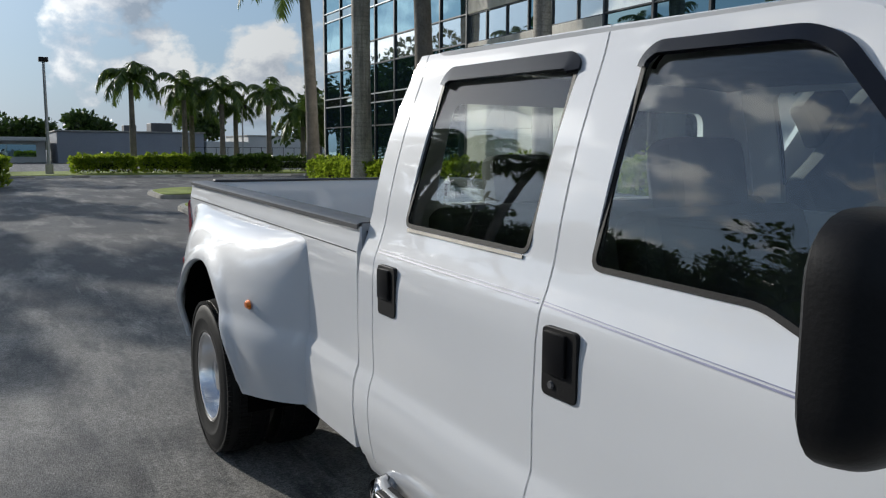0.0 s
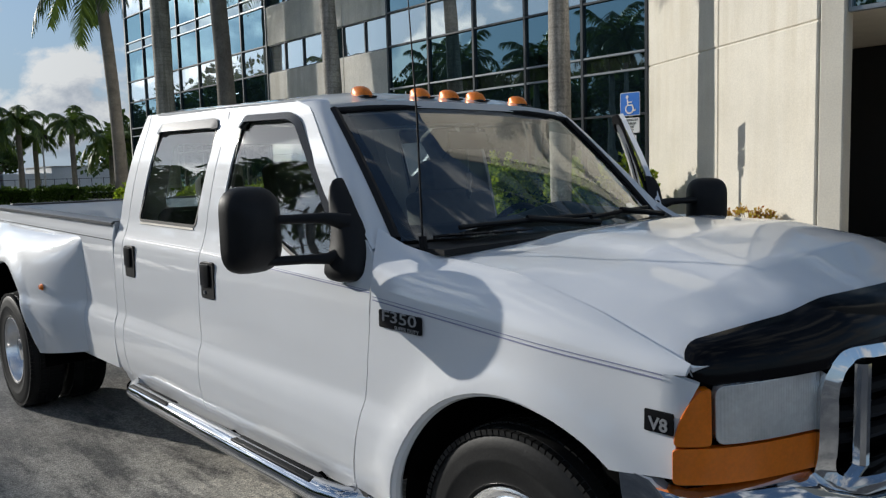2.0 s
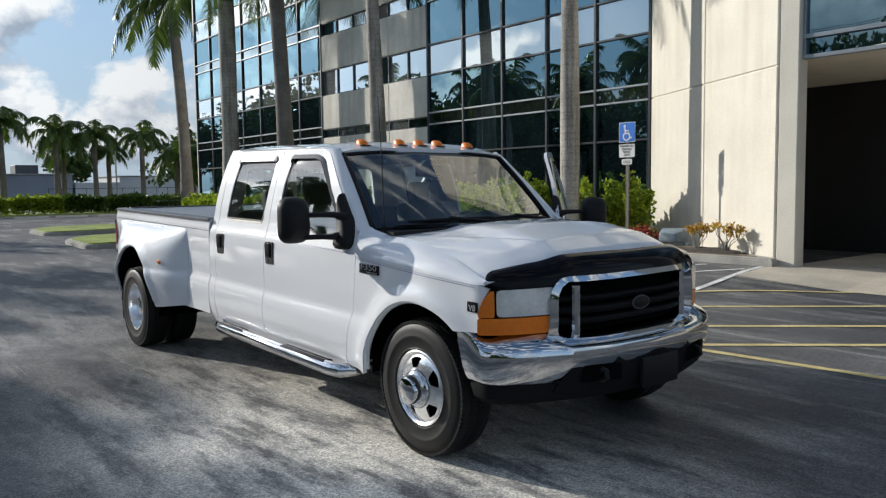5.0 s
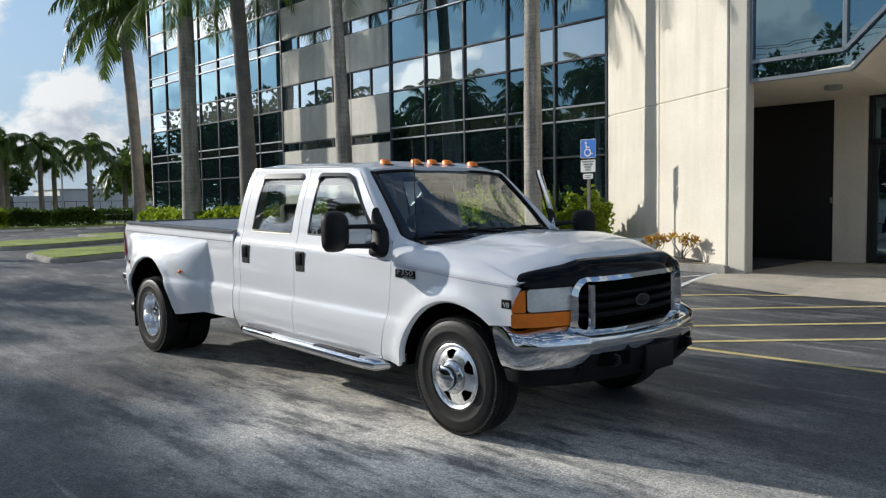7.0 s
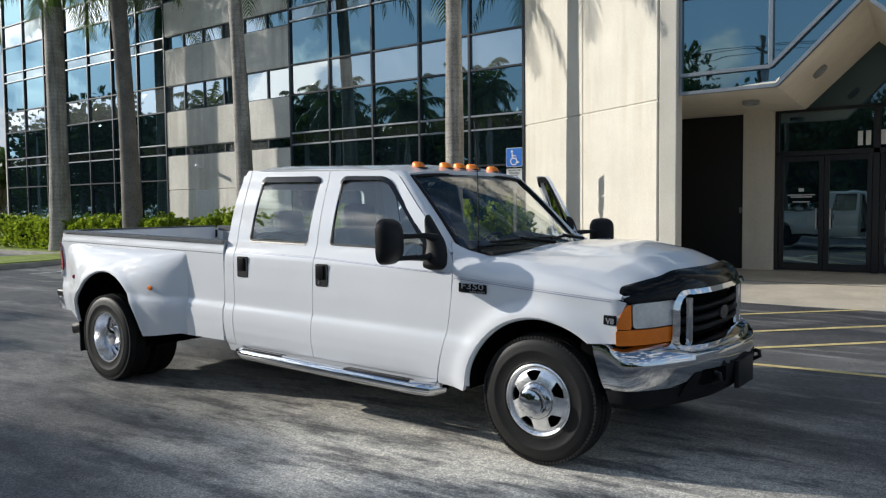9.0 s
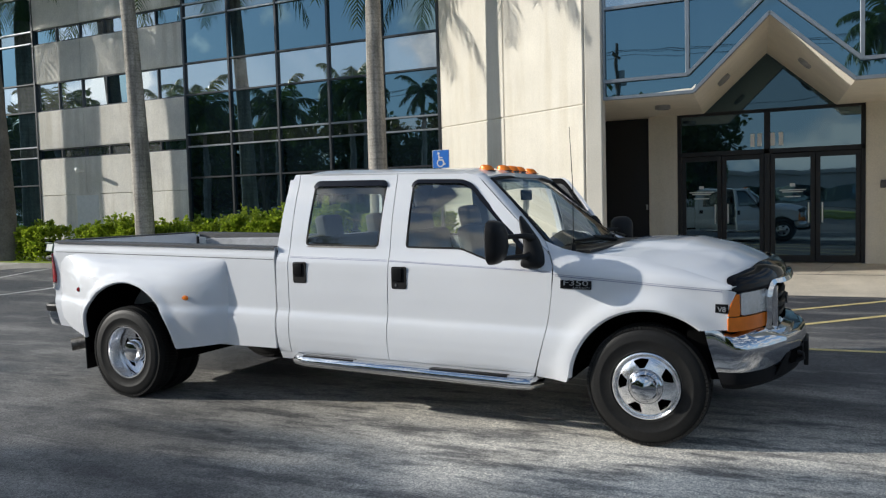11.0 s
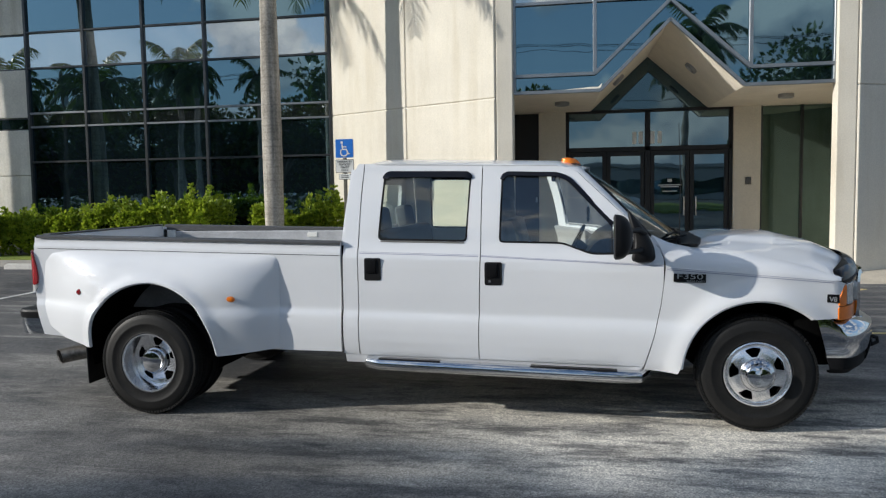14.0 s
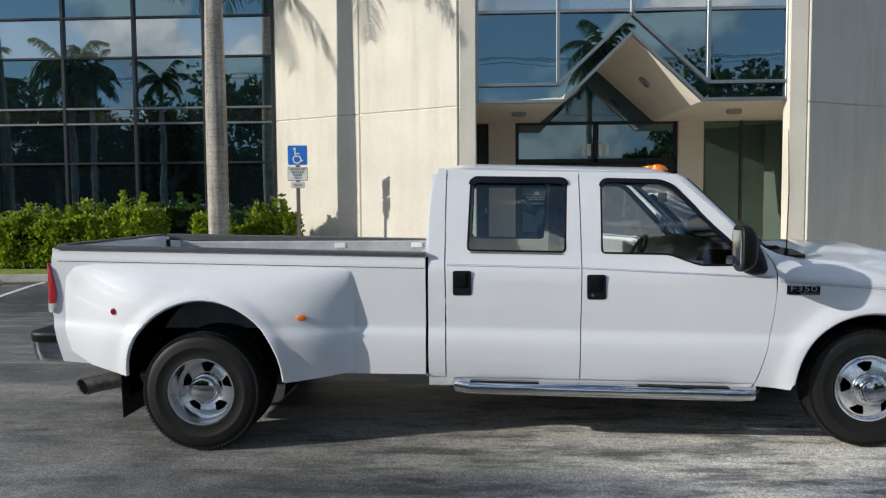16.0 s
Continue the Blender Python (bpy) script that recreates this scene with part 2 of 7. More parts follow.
DRYSOIL = material("dry_soil", (0.22, 0.18, 0.13), 0.95, var=0.3, scale=6, fine=0.3, fscale=50, bump=0.5)


def leaf_material(name, a, b, trans):
    """Leaf with tint by island and some light passing through."""
    m = bpy.data.materials.new(name)
    m.use_nodes = True
    t = m.node_tree
    t.nodes.clear()
    r = t.nodes.new("ShaderNodeNewGeometry").outputs["Random Per Island"]
    c = ramp(t, r, [(0.0, a), (1.0, b)])
    df = nt(t, "ShaderNodeBsdfPrincipled", Base_Color=c, Roughness=0.45)
    tl = nt(t, "ShaderNodeBsdfTranslucent", Color=c)
    mx = nt(t, "ShaderNodeMixShader", i0=trans, i1=df.outputs[0], i2=tl.outputs[0])
    o = t.nodes.new("ShaderNodeOutputMaterial")
    t.links.new(mx.outputs[0], o.inputs[0])
    return m


HEDGELEAF = leaf_material("hedge_leaf", (0.13, 0.21, 0.012), (0.44, 0.53, 0.045), 0.42)
# the hedge leaf again, with shade worked into a darker green
SHADEHEDGE = leaf_material("shaded_hedge_leaf", (0.04, 0.085, 0.012), (0.12, 0.19, 0.025), 0.3)
REDLEAF = leaf_material("red_shrub_leaf", (0.30, 0.035, 0.03), (0.42, 0.10, 0.04), 0.3)
MULCH = material("dark_mulch", (0.075, 0.062, 0.05), 0.95, var=0.4, scale=14, fine=0.35, fscale=70, bump=0.6)
FLOODGREY = material("weathered_blue_grey_metal", (0.21, 0.26, 0.30), 0.6, 0.0, var=0.2, scale=9, fine=0.1, fscale=60)
FLOODLENS = material("frosted_lens", (0.62, 0.66, 0.68), 0.35, var=0.15, scale=12, fine=0.06, fscale=60, coat=0.6)
CROTON = leaf_material("croton_leaf", (0.36, 0.13, 0.03), (0.62, 0.47, 0.06), 0.3)
FROND = leaf_material("palm_frond", (0.04, 0.08, 0.015), (0.11, 0.165, 0.03), 0.3)
TREELEAF = leaf_material("tree_leaf", (0.03, 0.06, 0.012), (0.07, 0.12, 0.02), 0.25)
PALMBARK = material("palm_bark", (0.43, 0.395, 0.345), 0.95, var=0.35, scale=2.2, fine=0.25, fscale=26, bump=0.5)
GREYBARK = material("grey_bark", (0.20, 0.18, 0.155), 0.95, var=0.35, scale=2.2, fine=0.25, fscale=26, bump=0.5)


def ringed(m, scale, depth):
    """Adds the leaf-scar rings of a palm trunk to a bark."""
    t = m.node_tree
    p = t.nodes["Principled BSDF"]
    co = t.nodes.new("ShaderNodeTexCoord").outputs["Object"]
    w = nt(t, "ShaderNodeTexWave", Vector=co, Scale=scale, Distortion=1.2, Detail=3.0)
    w.bands_direction = "Z"
    f = ramp(t, w.outputs["Fac"], [(0.0, 1.0), (0.82, 1.0), (0.95, 1.0 - depth)])
    old = p.inputs["Base Color"].links[0].from_socket
    t.links.new(mix(t, 1.0, old, f, "MULTIPLY"), p.inputs["Base Color"])
    st = t.nodes.new("ShaderNodeMapping")
    t.links.new(co, st.inputs[0])
    st.inputs["Scale"].default_value = (5.0, 5.0, 0.35)
    n = nt(t, "ShaderNodeTexNoise", Vector=st.outputs[0], Scale=1.6, Detail=5.0)
    old = p.inputs["Base Color"].links[0].from_socket
    t.links.new(mix(t, 1.0, old, ramp(t, n.outputs[0], [(0.38, 0.62), (0.56, 1.06)]), "MULTIPLY"), p.inputs["Base Color"])


ringed(PALMBARK, 2.2, 0.14)
SHAFT = material("palm_crownshaft", (0.10, 0.16, 0.05), 0.5, var=0.3, scale=3)
# near-black stands for the shade deep inside the leaves
HEDGECORE = material("hedge_core_shade", (0.02, 0.03, 0.008), 0.95, var=0.4, scale=9)

# ---- mesh helpers ----


def thing(name, label, category, group="", kind="", m=None):
    ob = new(name)
    ob.empty_display_size = 0.2
    if m is not None:
        ob.matrix_world = m
    return tagged(ob, label, category, group, kind)


def thicken(bm, t, offset):
    """Gives a sheet a back and rims; offset -1 grows behind the face, 1 before it, 0 both ways."""
    faces, rim = bm.faces[:], [e for e in bm.edges if e.is_boundary]
    back = {v: bm.verts.new(v.co - v.normal * t * (1 - offset) / 2) for v in bm.verts[:]}
    front = {v: v.co + v.normal * t * (1 + offset) / 2 for v in back}
    quads = []
    for e in rim:
        f = e.link_faces[0]
        vs = list(f.verts)
        a, b = e.verts
        if vs[(vs.index(a) + 1) % len(vs)] is not b:
            a, b = b, a
        quads.append((b, a, back[a], back[b]))
    for f in faces:
        bm.faces.new([back[v] for v in reversed(f.verts)])
    for q in quads:
        bm.faces.new(q)
    for v, co in front.items():
        v.co = co
    bm.normal_update()


def part(name, bm, mat, parent=None, label="", smooth=True, solid=0.0, offset=-1.0, bevel=0.0, sharp=35):
    """Links a bmesh as one mesh object under a thing or a part."""
    me = bpy.data.meshes.new(name)
    bm.normal_update()
    if solid:
        thicken(bm, solid, offset)
    bm.to_mesh(me)
    bm.free()
    for f in (mat if isinstance(mat, (list, tuple)) else [mat]):
        me.materials.append(f)
    if smooth:
        me.shade_smooth()
        me.set_sharp_from_angle(angle=radians(sharp))
    ob = new(name, me)
    if parent is not None:
        ob.parent = parent
    if label:
        ob["label"] = label
    if bevel:
        md = ob.modifiers.new("edges", "BEVEL")
        md.width, md.segments, md.limit_method, md.angle_limit = bevel, 2, "ANGLE", radians(40)
    return ob


def box(bm, x0, x1, y0, y1, z0, z1, m=None):
    r = bmesh.ops.create_cube(bm, size=1.0)
    for v in r["verts"]:
        v.co = Vector((x0 + (v.co.x + 0.5) * (x1 - x0), y0 + (v.co.y + 0.5) * (y1 - y0), z0 + (v.co.z + 0.5) * (z1 - z0)))
        if m is not None:
            v.co = m @ v.co
    return r["verts"]


def boxed(x0, x1, y0, y1, z0, z1, bevel=0.0, seg=2, m=None):
    bm = bmesh.new()
    box(bm, x0, x1, y0, y1, z0, z1)
    if bevel:
        bmesh.ops.bevel(bm, geom=bm.edges[:], offset=bevel, segments=seg, profile=0.6, affect="EDGES")
    if m is not None:
        bm.transform(m)
    return bm


def ring(bm, c, ax, r, seg, ref=None):
    ax = Vector(ax).normalized()
    u = ax.orthogonal().normalized() if ref is None else (ref - ax * ref.dot(ax)).normalized()
    w = ax.cross(u)
    return [bm.verts.new(Vector(c) + r * (math.cos(2 * math.pi * i / seg) * u + math.sin(2 * math.pi * i / seg) * w)) for i in range(seg)]


def bridge(bm, a, b):
    n = len(a)
    for i in range(n):
        bm.faces.new((a[i], a[(i + 1) % n], b[(i + 1) % n], b[i]))


def tube(bm, pts, radii, seg=10, caps=True):
    """A swept round tube through points."""
    pts = [Vector(p) for p in pts]
    if not isinstance(radii, (list, tuple)):
        radii = [radii] * len(pts)
    rings, ref = [], None
    for i, p in enumerate(pts):
        ax = (pts[min(i + 1, len(pts) - 1)] - pts[max(i - 1, 0)]).normalized()
        if ref is None:
            ref = ax.orthogonal()
        ref = (ref - ax * ref.dot(ax)).normalized()
        rings.append(ring(bm, p, ax, radii[i], seg, ref))
        if i:
            bridge(bm, rings[-2], rings[-1])
    if caps:
        bm.faces.new(rings[0][::-1])
        bm.faces.new(rings[-1])
    return bm


def lathe(bm, prof, seg=48, axis="Y", c=(0, 0, 0), close=False):
    """Turns a profile of (radius, along) round an axis."""
    rows = []
    for r, h in prof:
        row = []
        for i in range(seg):
            a = 2 * math.pi * i / seg
            p = (r * math.cos(a), h, r * math.sin(a)) if axis == "Y" else (r * math.cos(a), r * math.sin(a), h)
            row.append(bm.verts.new(Vector(c) + Vector(p)))
        rows.append(row)
    for i in range(len(rows) - 1 + int(close)):
        bridge(bm, rows[i], rows[(i + 1) % len(rows)])
    return rows


def grid(bm, fn, nu, nv):
    """A sheet from fn(u, v) with u, v from 0 to 1."""
    vs = [[bm.verts.new(fn(i / nu, j / nv)) for j in range(nv + 1)] for i in range(nu + 1)]
    for i in range(nu):
        for j in range(nv):
            bm.faces.new((vs[i][j], vs[i + 1][j], vs[i + 1][j + 1], vs[i][j + 1]))
    return vs


def rounded(pts, r, n=4):
    """A polygon with its corners rounded."""
    out, k = [], len(pts)
    for i in range(k):
        a, b, c = Vector(pts[i - 1]), Vector(pts[i]), Vector(pts[(i + 1) % k])
        rr = min(r, (a - b).length * 0.45, (c - b).length * 0.45)
        p, q = b + (a - b).normalized() * rr, b + (c - b).normalized() * rr
        for j in range(n + 1):
            s = j / n
            out.append(tuple((1 - s) ** 2 * p + 2 * s * (1 - s) * b + s * s * q))
    return out


def sheet(outline, holes=(), dx=0.12, dz=0.04, fn=None):
    """Fills a flat outline with holes in x and z, cuts it into cells, and lays it on fn(x, z) -> point."""
    bm = bmesh.new()
    edges = []
    for loop in (outline, *holes):
        vs = [bm.verts.new((p[0], 0, p[1])) for p in loop]
        for i in range(len(vs)):
            edges.append(bm.edges.new((vs[i], vs[(i + 1) % len(vs)])))
    bmesh.ops.triangle_fill(bm, use_beauty=True, use_dissolve=False, edges=edges)
    xs, zs = [p[0] for p in outline], [p[1] for p in outline]
    for lo, hi, d, ax in ((min(xs), max(xs), dx, (1, 0, 0)), (min(zs), max(zs), dz, (0, 0, 1))):
        n = max(1, int((hi - lo) / d))
        for i in range(1, n):
            co = Vector(ax) * (lo + (hi - lo) * i / n)
            bmesh.ops.bisect_plane(bm, geom=bm.verts[:] + bm.edges[:] + bm.faces[:], plane_co=co, plane_no=ax, dist=1e-5)
    for f in bm.faces:
        f.normal_update()
        if f.normal.y > 0:
            f.normal_flip()
    if fn:
        for v in bm.verts:
            v.co = fn(v.co.x, v.co.z)
    return bm


def flip_y(bm):
    for v in bm.verts:
        v.co.y = -v.co.y
    bmesh.ops.reverse_faces(bm, faces=bm.faces[:])
    return bm

# ---- ground ----


def mixed_noise(t, co):
    n = nt(t, "ShaderNodeTexNoise", Vector=co, Scale=1.1, Detail=5.0, Roughness=0.6)
    return n.outputs[0]


def ground_material():
    """Old sealed asphalt: speckled stone, worn light patches, tyre marks, painted sun and shade patches."""
    t = ASPHALT.node_tree
    p = t.nodes["Principled BSDF"]
    co = t.nodes.new("ShaderNodeTexCoord").outputs["Object"]
    big = nt(t, "ShaderNodeTexNoise", Vector=co, Scale=0.22, Detail=6.0, Roughness=0.65)
    worn = ramp(t, big.outputs[0], [(0.42, 0.0), (0.68, 1.0)])
    st = t.nodes.new("ShaderNodeMapping")
    t.links.new(co, st.inputs[0])
    st.inputs["Scale"].default_value = (0.36, 1.25, 1.0)
    st.inputs["Rotation"].default_value = (0, 0, 0.08)
    streak = nt(t, "ShaderNodeTexNoise", Vector=st.outputs[0], Scale=1.2, Detail=5.0, Roughness=0.65)
    marks = ramp(t, streak.outputs[0], [(0.5, 0.0), (0.72, 1.0)])
    grain = nt(t, "ShaderNodeTexVoronoi", Vector=co, Scale=110.0)
    speck = ramp(t, grain.outputs["Color"], [(0.2, 0.62), (0.9, 1.42)])
    xyz = nt(t, "ShaderNodeSeparateXYZ", Vector=co)
    wob = nt(t, "ShaderNodeMath", i0=big.outputs[0], i1=3.0)
    wob.operation = "MULTIPLY"
    lane = nt(t, "ShaderNodeMath", i0=xyz.outputs[1], i1=wob.outputs[0])
    lane.operation = "ADD"
    # up to 5% darker into the bays, more so towards the truck's front
    keep = nt(t, "ShaderNodeMapRange", Value=lane.outputs[0], i1=0.9, i2=2.2, i3=0.0, i4=0.05)
    ahead = nt(t, "ShaderNodeMapRange", Value=xyz.outputs[0], i1=-0.5, i2=3.0, i3=0.35, i4=1.0)
    less = nt(t, "ShaderNodeMath", i0=keep.outputs[0], i1=ahead.outputs[0])
    less.operation = "MULTIPLY"
    keep = nt(t, "ShaderNodeMath", i0=1.0, i1=less.outputs[0])
    keep.operation = "SUBTRACT"
    base = mix(t, worn, (0.070, 0.073, 0.081), (0.175, 0.172, 0.168))
    base = mix(t, marks, base, (0.33, 0.32, 0.30))
    base = mix(t, 1.0, base, keep.outputs[0], "MULTIPLY")
    # pale dusty scuff brightened as the sunlit strip, with blotches a stride wide
    at = t.nodes.new("ShaderNodeMapping")
    t.links.new(co, at.inputs[0])
    at.vector_type = "POINT"
    at.inputs["Location"].default_value = (-1.19, 0.84, 0.0)
    at.inputs["Scale"].default_value = (0.33, 0.75, 1.0)
    ln = nt(t, "ShaderNodeVectorMath", i0=at.outputs[0])
    ln.operation = "LENGTH"
    blot = nt(t, "ShaderNodeTexNoise", Vector=st.outputs[0], Scale=3.4, Detail=6.0, Roughness=0.7)
    near = nt(t, "ShaderNodeMapRange", Value=ln.outputs["Value"], i1=0.55, i2=1.35, i3=1.0, i4=0.0)
    dusty = ramp(t, blot.outputs[0], [(0.40, 0.15), (0.54, 1.0)])
    # a second, fainter sunlit patch in the colour behind the rear axle
    at2 = t.nodes.new("ShaderNodeMapping")
    t.links.new(co, at2.inputs[0])
    at2.inputs["Location"].default_value = (0.70, 0.62, 0.0)
    at2.inputs["Scale"].default_value = (0.30, 0.48, 1.0)
    ln2 = nt(t, "ShaderNodeVectorMath", i0=at2.outputs[0])
    ln2.operation = "LENGTH"
    near2 = nt(t, "ShaderNodeMapRange", Value=ln2.outputs["Value"], i1=0.4, i2=1.2, i3=0.18, i4=0.0)
    near = nt(t, "ShaderNodeMath", i0=near.outputs[0], i1=near2.outputs[0])
    near.operation = "MAXIMUM"
    sunlit_scuff = nt(t, "ShaderNodeMath", i0=near.outputs[0], i1=dusty)
    sunlit_scuff.operation = "MULTIPLY"
    base = mix(t, sunlit_scuff.outputs[0], base, (0.74, 0.70, 0.62))
    # thin pale tyre scuffs along the lane
    lg = t.nodes.new("ShaderNodeMapping")
    t.links.new(co, lg.inputs[0])
    lg.inputs["Scale"].default_value = (0.10, 2.6, 1.0)
    lg.inputs["Rotation"].default_value = (0, 0, 0.12)
    fine = nt(t, "ShaderNodeTexNoise", Vector=lg.outputs[0], Scale=2.0, Detail=4.0, Roughness=0.55, Distortion=0.4)
    lines = ramp(t, fine.outputs[0], [(0.60, 0.0), (0.645, 0.4), (0.69, 0.1)])
    some = nt(t, "ShaderNodeTexNoise", Vector=co, Scale=0.45, Detail=3.0)
    lines = mix(t, 1.0, lines, ramp(t, some.outputs[0], [(0.46, 0.0), (0.62, 1.0)]), "MULTIPLY")
    base = mix(t, lines, base, (0.55, 0.53, 0.49))
    # single curved tyre scuffs beside the cab
    for ax, ay, bx, by, w in ((1.6, -1.12, 4.1, -1.40, 0.030), (2.45, -0.72, 3.3, -1.10, 0.035), (3.2, -1.06, 4.1, -1.22, 0.04), (1.3, -2.62, 2.8, -2.82, 0.03), (2.2, -1.55, 3.9, -1.78, 0.025), (1.0, -1.02, 2.4, -1.22, 0.025)):
        ln_ = math.hypot(bx - ax, by - ay)
        ux, uy = (bx - ax) / ln_, (by - ay) / ln_
        bend = nt(t, "ShaderNodeVectorMath", i0=co, i1=(-uy, ux, 0.0))
        bend.operation = "DOT_PRODUCT"
        run = nt(t, "ShaderNodeVectorMath", i0=co, i1=(ux, uy, 0.0))
        run.operation = "DOT_PRODUCT"
        off = nt(t, "ShaderNodeMath", i0=bend.outputs["Value"], i1=-ux * ay + uy * ax)
        off.operation = "SUBTRACT"
        wav = nt(t, "ShaderNodeMapRange", Value=some.outputs[0], i1=0.3, i2=0.7, i3=-0.05, i4=0.05)
        off = nt(t, "ShaderNodeMath", i0=off.outputs[0], i1=wav.outputs[0])
        off.operation = "ADD"
        away = nt(t, "ShaderNodeMath", i0=off.outputs[0])
        away.operation = "ABSOLUTE"
        s0 = ux * ax + uy * ay
        mid_ = nt(t, "ShaderNodeMath", i0=run.outputs["Value"], i1=s0 + ln_ / 2)
        mid_.operation = "SUBTRACT"
        mid_a = nt(t, "ShaderNodeMath", i0=mid_.outputs[0])
        mid_a.operation = "ABSOLUTE"
        across = nt(t, "ShaderNodeMapRange", Value=away.outputs[0], i1=w * 0.4, i2=w * 1.5, i3=1.0, i4=0.0)
        length = nt(t, "ShaderNodeMapRange", Value=mid_a.outputs[0], i1=ln_ * 0.3, i2=ln_ * 0.55, i3=0.5, i4=0.0)
        both = nt(t, "ShaderNodeMath", i0=across.outputs[0], i1=length.outputs[0])
        both.operation = "MULTIPLY"
        worn_ = nt(t, "ShaderNodeMath", i0=both.outputs[0], i1=dusty)
        worn_.operation = "MULTIPLY"
        base = mix(t, worn_.outputs[0], base, (0.62, 0.60, 0.55))
    # dark patch beside the rear door: tree shade put into the colour
    shade_patch = t.nodes.new("ShaderNodeMapping")
    t.links.new(co, shade_patch.inputs[0])
    shade_patch.inputs["Location"].default_value = (-0.90, 1.34, 0.0)
    shade_patch.inputs["Scale"].default_value = (0.66, 0.85, 1.0)
    on = nt(t, "ShaderNodeVectorMath", i0=shade_patch.outputs[0])
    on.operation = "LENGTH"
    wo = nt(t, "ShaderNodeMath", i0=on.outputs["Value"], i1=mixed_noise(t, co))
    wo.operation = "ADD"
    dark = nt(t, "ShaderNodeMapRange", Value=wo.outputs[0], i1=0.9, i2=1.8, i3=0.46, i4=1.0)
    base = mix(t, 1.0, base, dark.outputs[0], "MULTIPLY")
    mid = nt(t, "ShaderNodeTexNoise", Vector=co, Scale=1.7, Detail=5.0, Roughness=0.65)
    base = mix(t, 1.0, base, ramp(t, mid.outputs[0], [(0.3, 0.84), (0.7, 1.14)]), "MULTIPLY")
    base = mix(t, 1.0, base, speck, "MULTIPLY")
    chip = nt(t, "ShaderNodeTexNoise", Vector=co, Scale=14.0, Detail=6.0, Roughness=0.7)
    base = mix(t, 1.0, base, ramp(t, chip.outputs[0], [(0.36, 0.88), (0.64, 1.12)]), "MULTIPLY")
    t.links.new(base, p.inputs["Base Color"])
    rough = ramp(t, big.outputs[0], [(0.3, 0.55), (0.7, 0.8)])
    t.links.new(rough, p.inputs["Roughness"])
    hb = nt(t, "ShaderNodeBump", Strength=0.45, Distance=0.005, Height=grain.outputs["Distance"])
    t.links.new(hb.outputs[0], p.inputs["Normal"])


ground_material()


def rise(x, y):
    """The bays slope up a little towards the kerb of the planting bed."""
    a = max(0.0, min(1.0, (y - 5.2) / 3.0))
    c = max(0.0, min(1.0, (2.975 - x) / 1.575)) * max(0.0, min(1.0, (x + 16.4) / 2.2))
    return 0.17 * a * a * (3 - 2 * a) * c


bm = bmesh.new()
gx = [-900, -300, -100, -40, -20] + [-16.4 + 17.4 * i / 18 for i in range(19)] + [1.4, 2.975, 10, 40, 100, 300, 900]
gy = [-900, -300, -100, -40, -12, 0] + [5.2 + 3.0 * i / 8 for i in range(9)] + [12, 40, 100, 300, 900]
net = [[bm.verts.new((x, y, rise(x, y))) for y in gy] for x in gx]
for c0, c1 in zip(net, net[1:]):
    for i in range(len(gy) - 1):
        bm.faces.new((c0[i], c1[i], c1[i + 1], c0[i + 1]))
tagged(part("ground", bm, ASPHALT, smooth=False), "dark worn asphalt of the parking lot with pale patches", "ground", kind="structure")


def slab(name, outline, z0, z1, mat, label, category, kind="structure", bevel=0.0, smooth=False, lift=False):
    """A flat slab from an outline in x and y; lift lays it on the slope of the bays."""
    b = bmesh.new()
    f = b.faces.new([b.verts.new((x, y, z1)) for x, y in outline])
    f.normal_update()
    if f.normal.z < 0:
        f.normal_flip()
    r = bmesh.ops.extrude_face_region(b, geom=[f])
    for v in [g for g in r["geom"] if isinstance(g, bmesh.types.BMVert)]:
        v.co.z = z0
    if bevel:
        bmesh.ops.bevel(b, geom=[e for e in b.edges if all(v.co.z > z1 - 1e-4 for v in e.verts)], offset=bevel, segments=2, affect="EDGES")
    bmesh.ops.recalc_face_normals(b, faces=b.faces[:])
    if lift:
        for v in b.verts:
            v.co.z += rise(min(v.co.x, 1.0), 8.4) if v.co.z > 0.05 else 0.0
    return tagged(part(name, b, mat, smooth=smooth), label, category, kind=kind)


def stripe(name, a, b, w, mat, label):
    a, b = Vector((*a, 0)), Vector((*b, 0))
    n = (b - a).normalized().cross(Vector((0, 0, 1))) * w / 2
    q = bmesh.new()
    k = max(2, int((b - a).length / 0.5))
    rnd = random.Random(round(a.x * 31 + b.y * 17))
    rows = []
    for i in range(k + 1):
        c = a.lerp(b, i / k)
        rows.append([q.verts.new(c + n * s * (1 + rnd.uniform(-0.06, 0.06)) + Vector((0, 0, 0.006 + rise(c.x, c.y)))) for s in (1, -1)])
    for i in range(k):
        q.faces.new((rows[i][0], rows[i][1], rows[i + 1][1], rows[i + 1][0]))
    bmesh.ops.recalc_face_normals(q, faces=q.faces[:])
    for f in q.faces:
        if f.normal.z < 0:
            f.normal_flip()
    return tagged(part(name, q, mat, smooth=False), label, "road marking", kind="structure")


# hatched access aisle in front of the entrance, and bays further along
stripe("road_marking", (2.6, 2.62), (8.9, 3.05), 0.10, YELLOW, "worn yellow line at the aisle's outer edge")
for x, y, ln in ((3.2, 2.35, 6.2), (2.4, 2.95, 6.0), (1.75, 4.25, 5.0), (1.1, 5.35, 3.6)):
    stripe("road_marking", (x, y), (x + ln * 0.69, y + ln * 0.725), 0.10, YELLOW, "worn yellow hatching line on the asphalt")
stripe("road_marking", (1.78, 4.4), (1.36, 8.35), 0.10, WHITELINE, "worn white line beside the concrete apron")
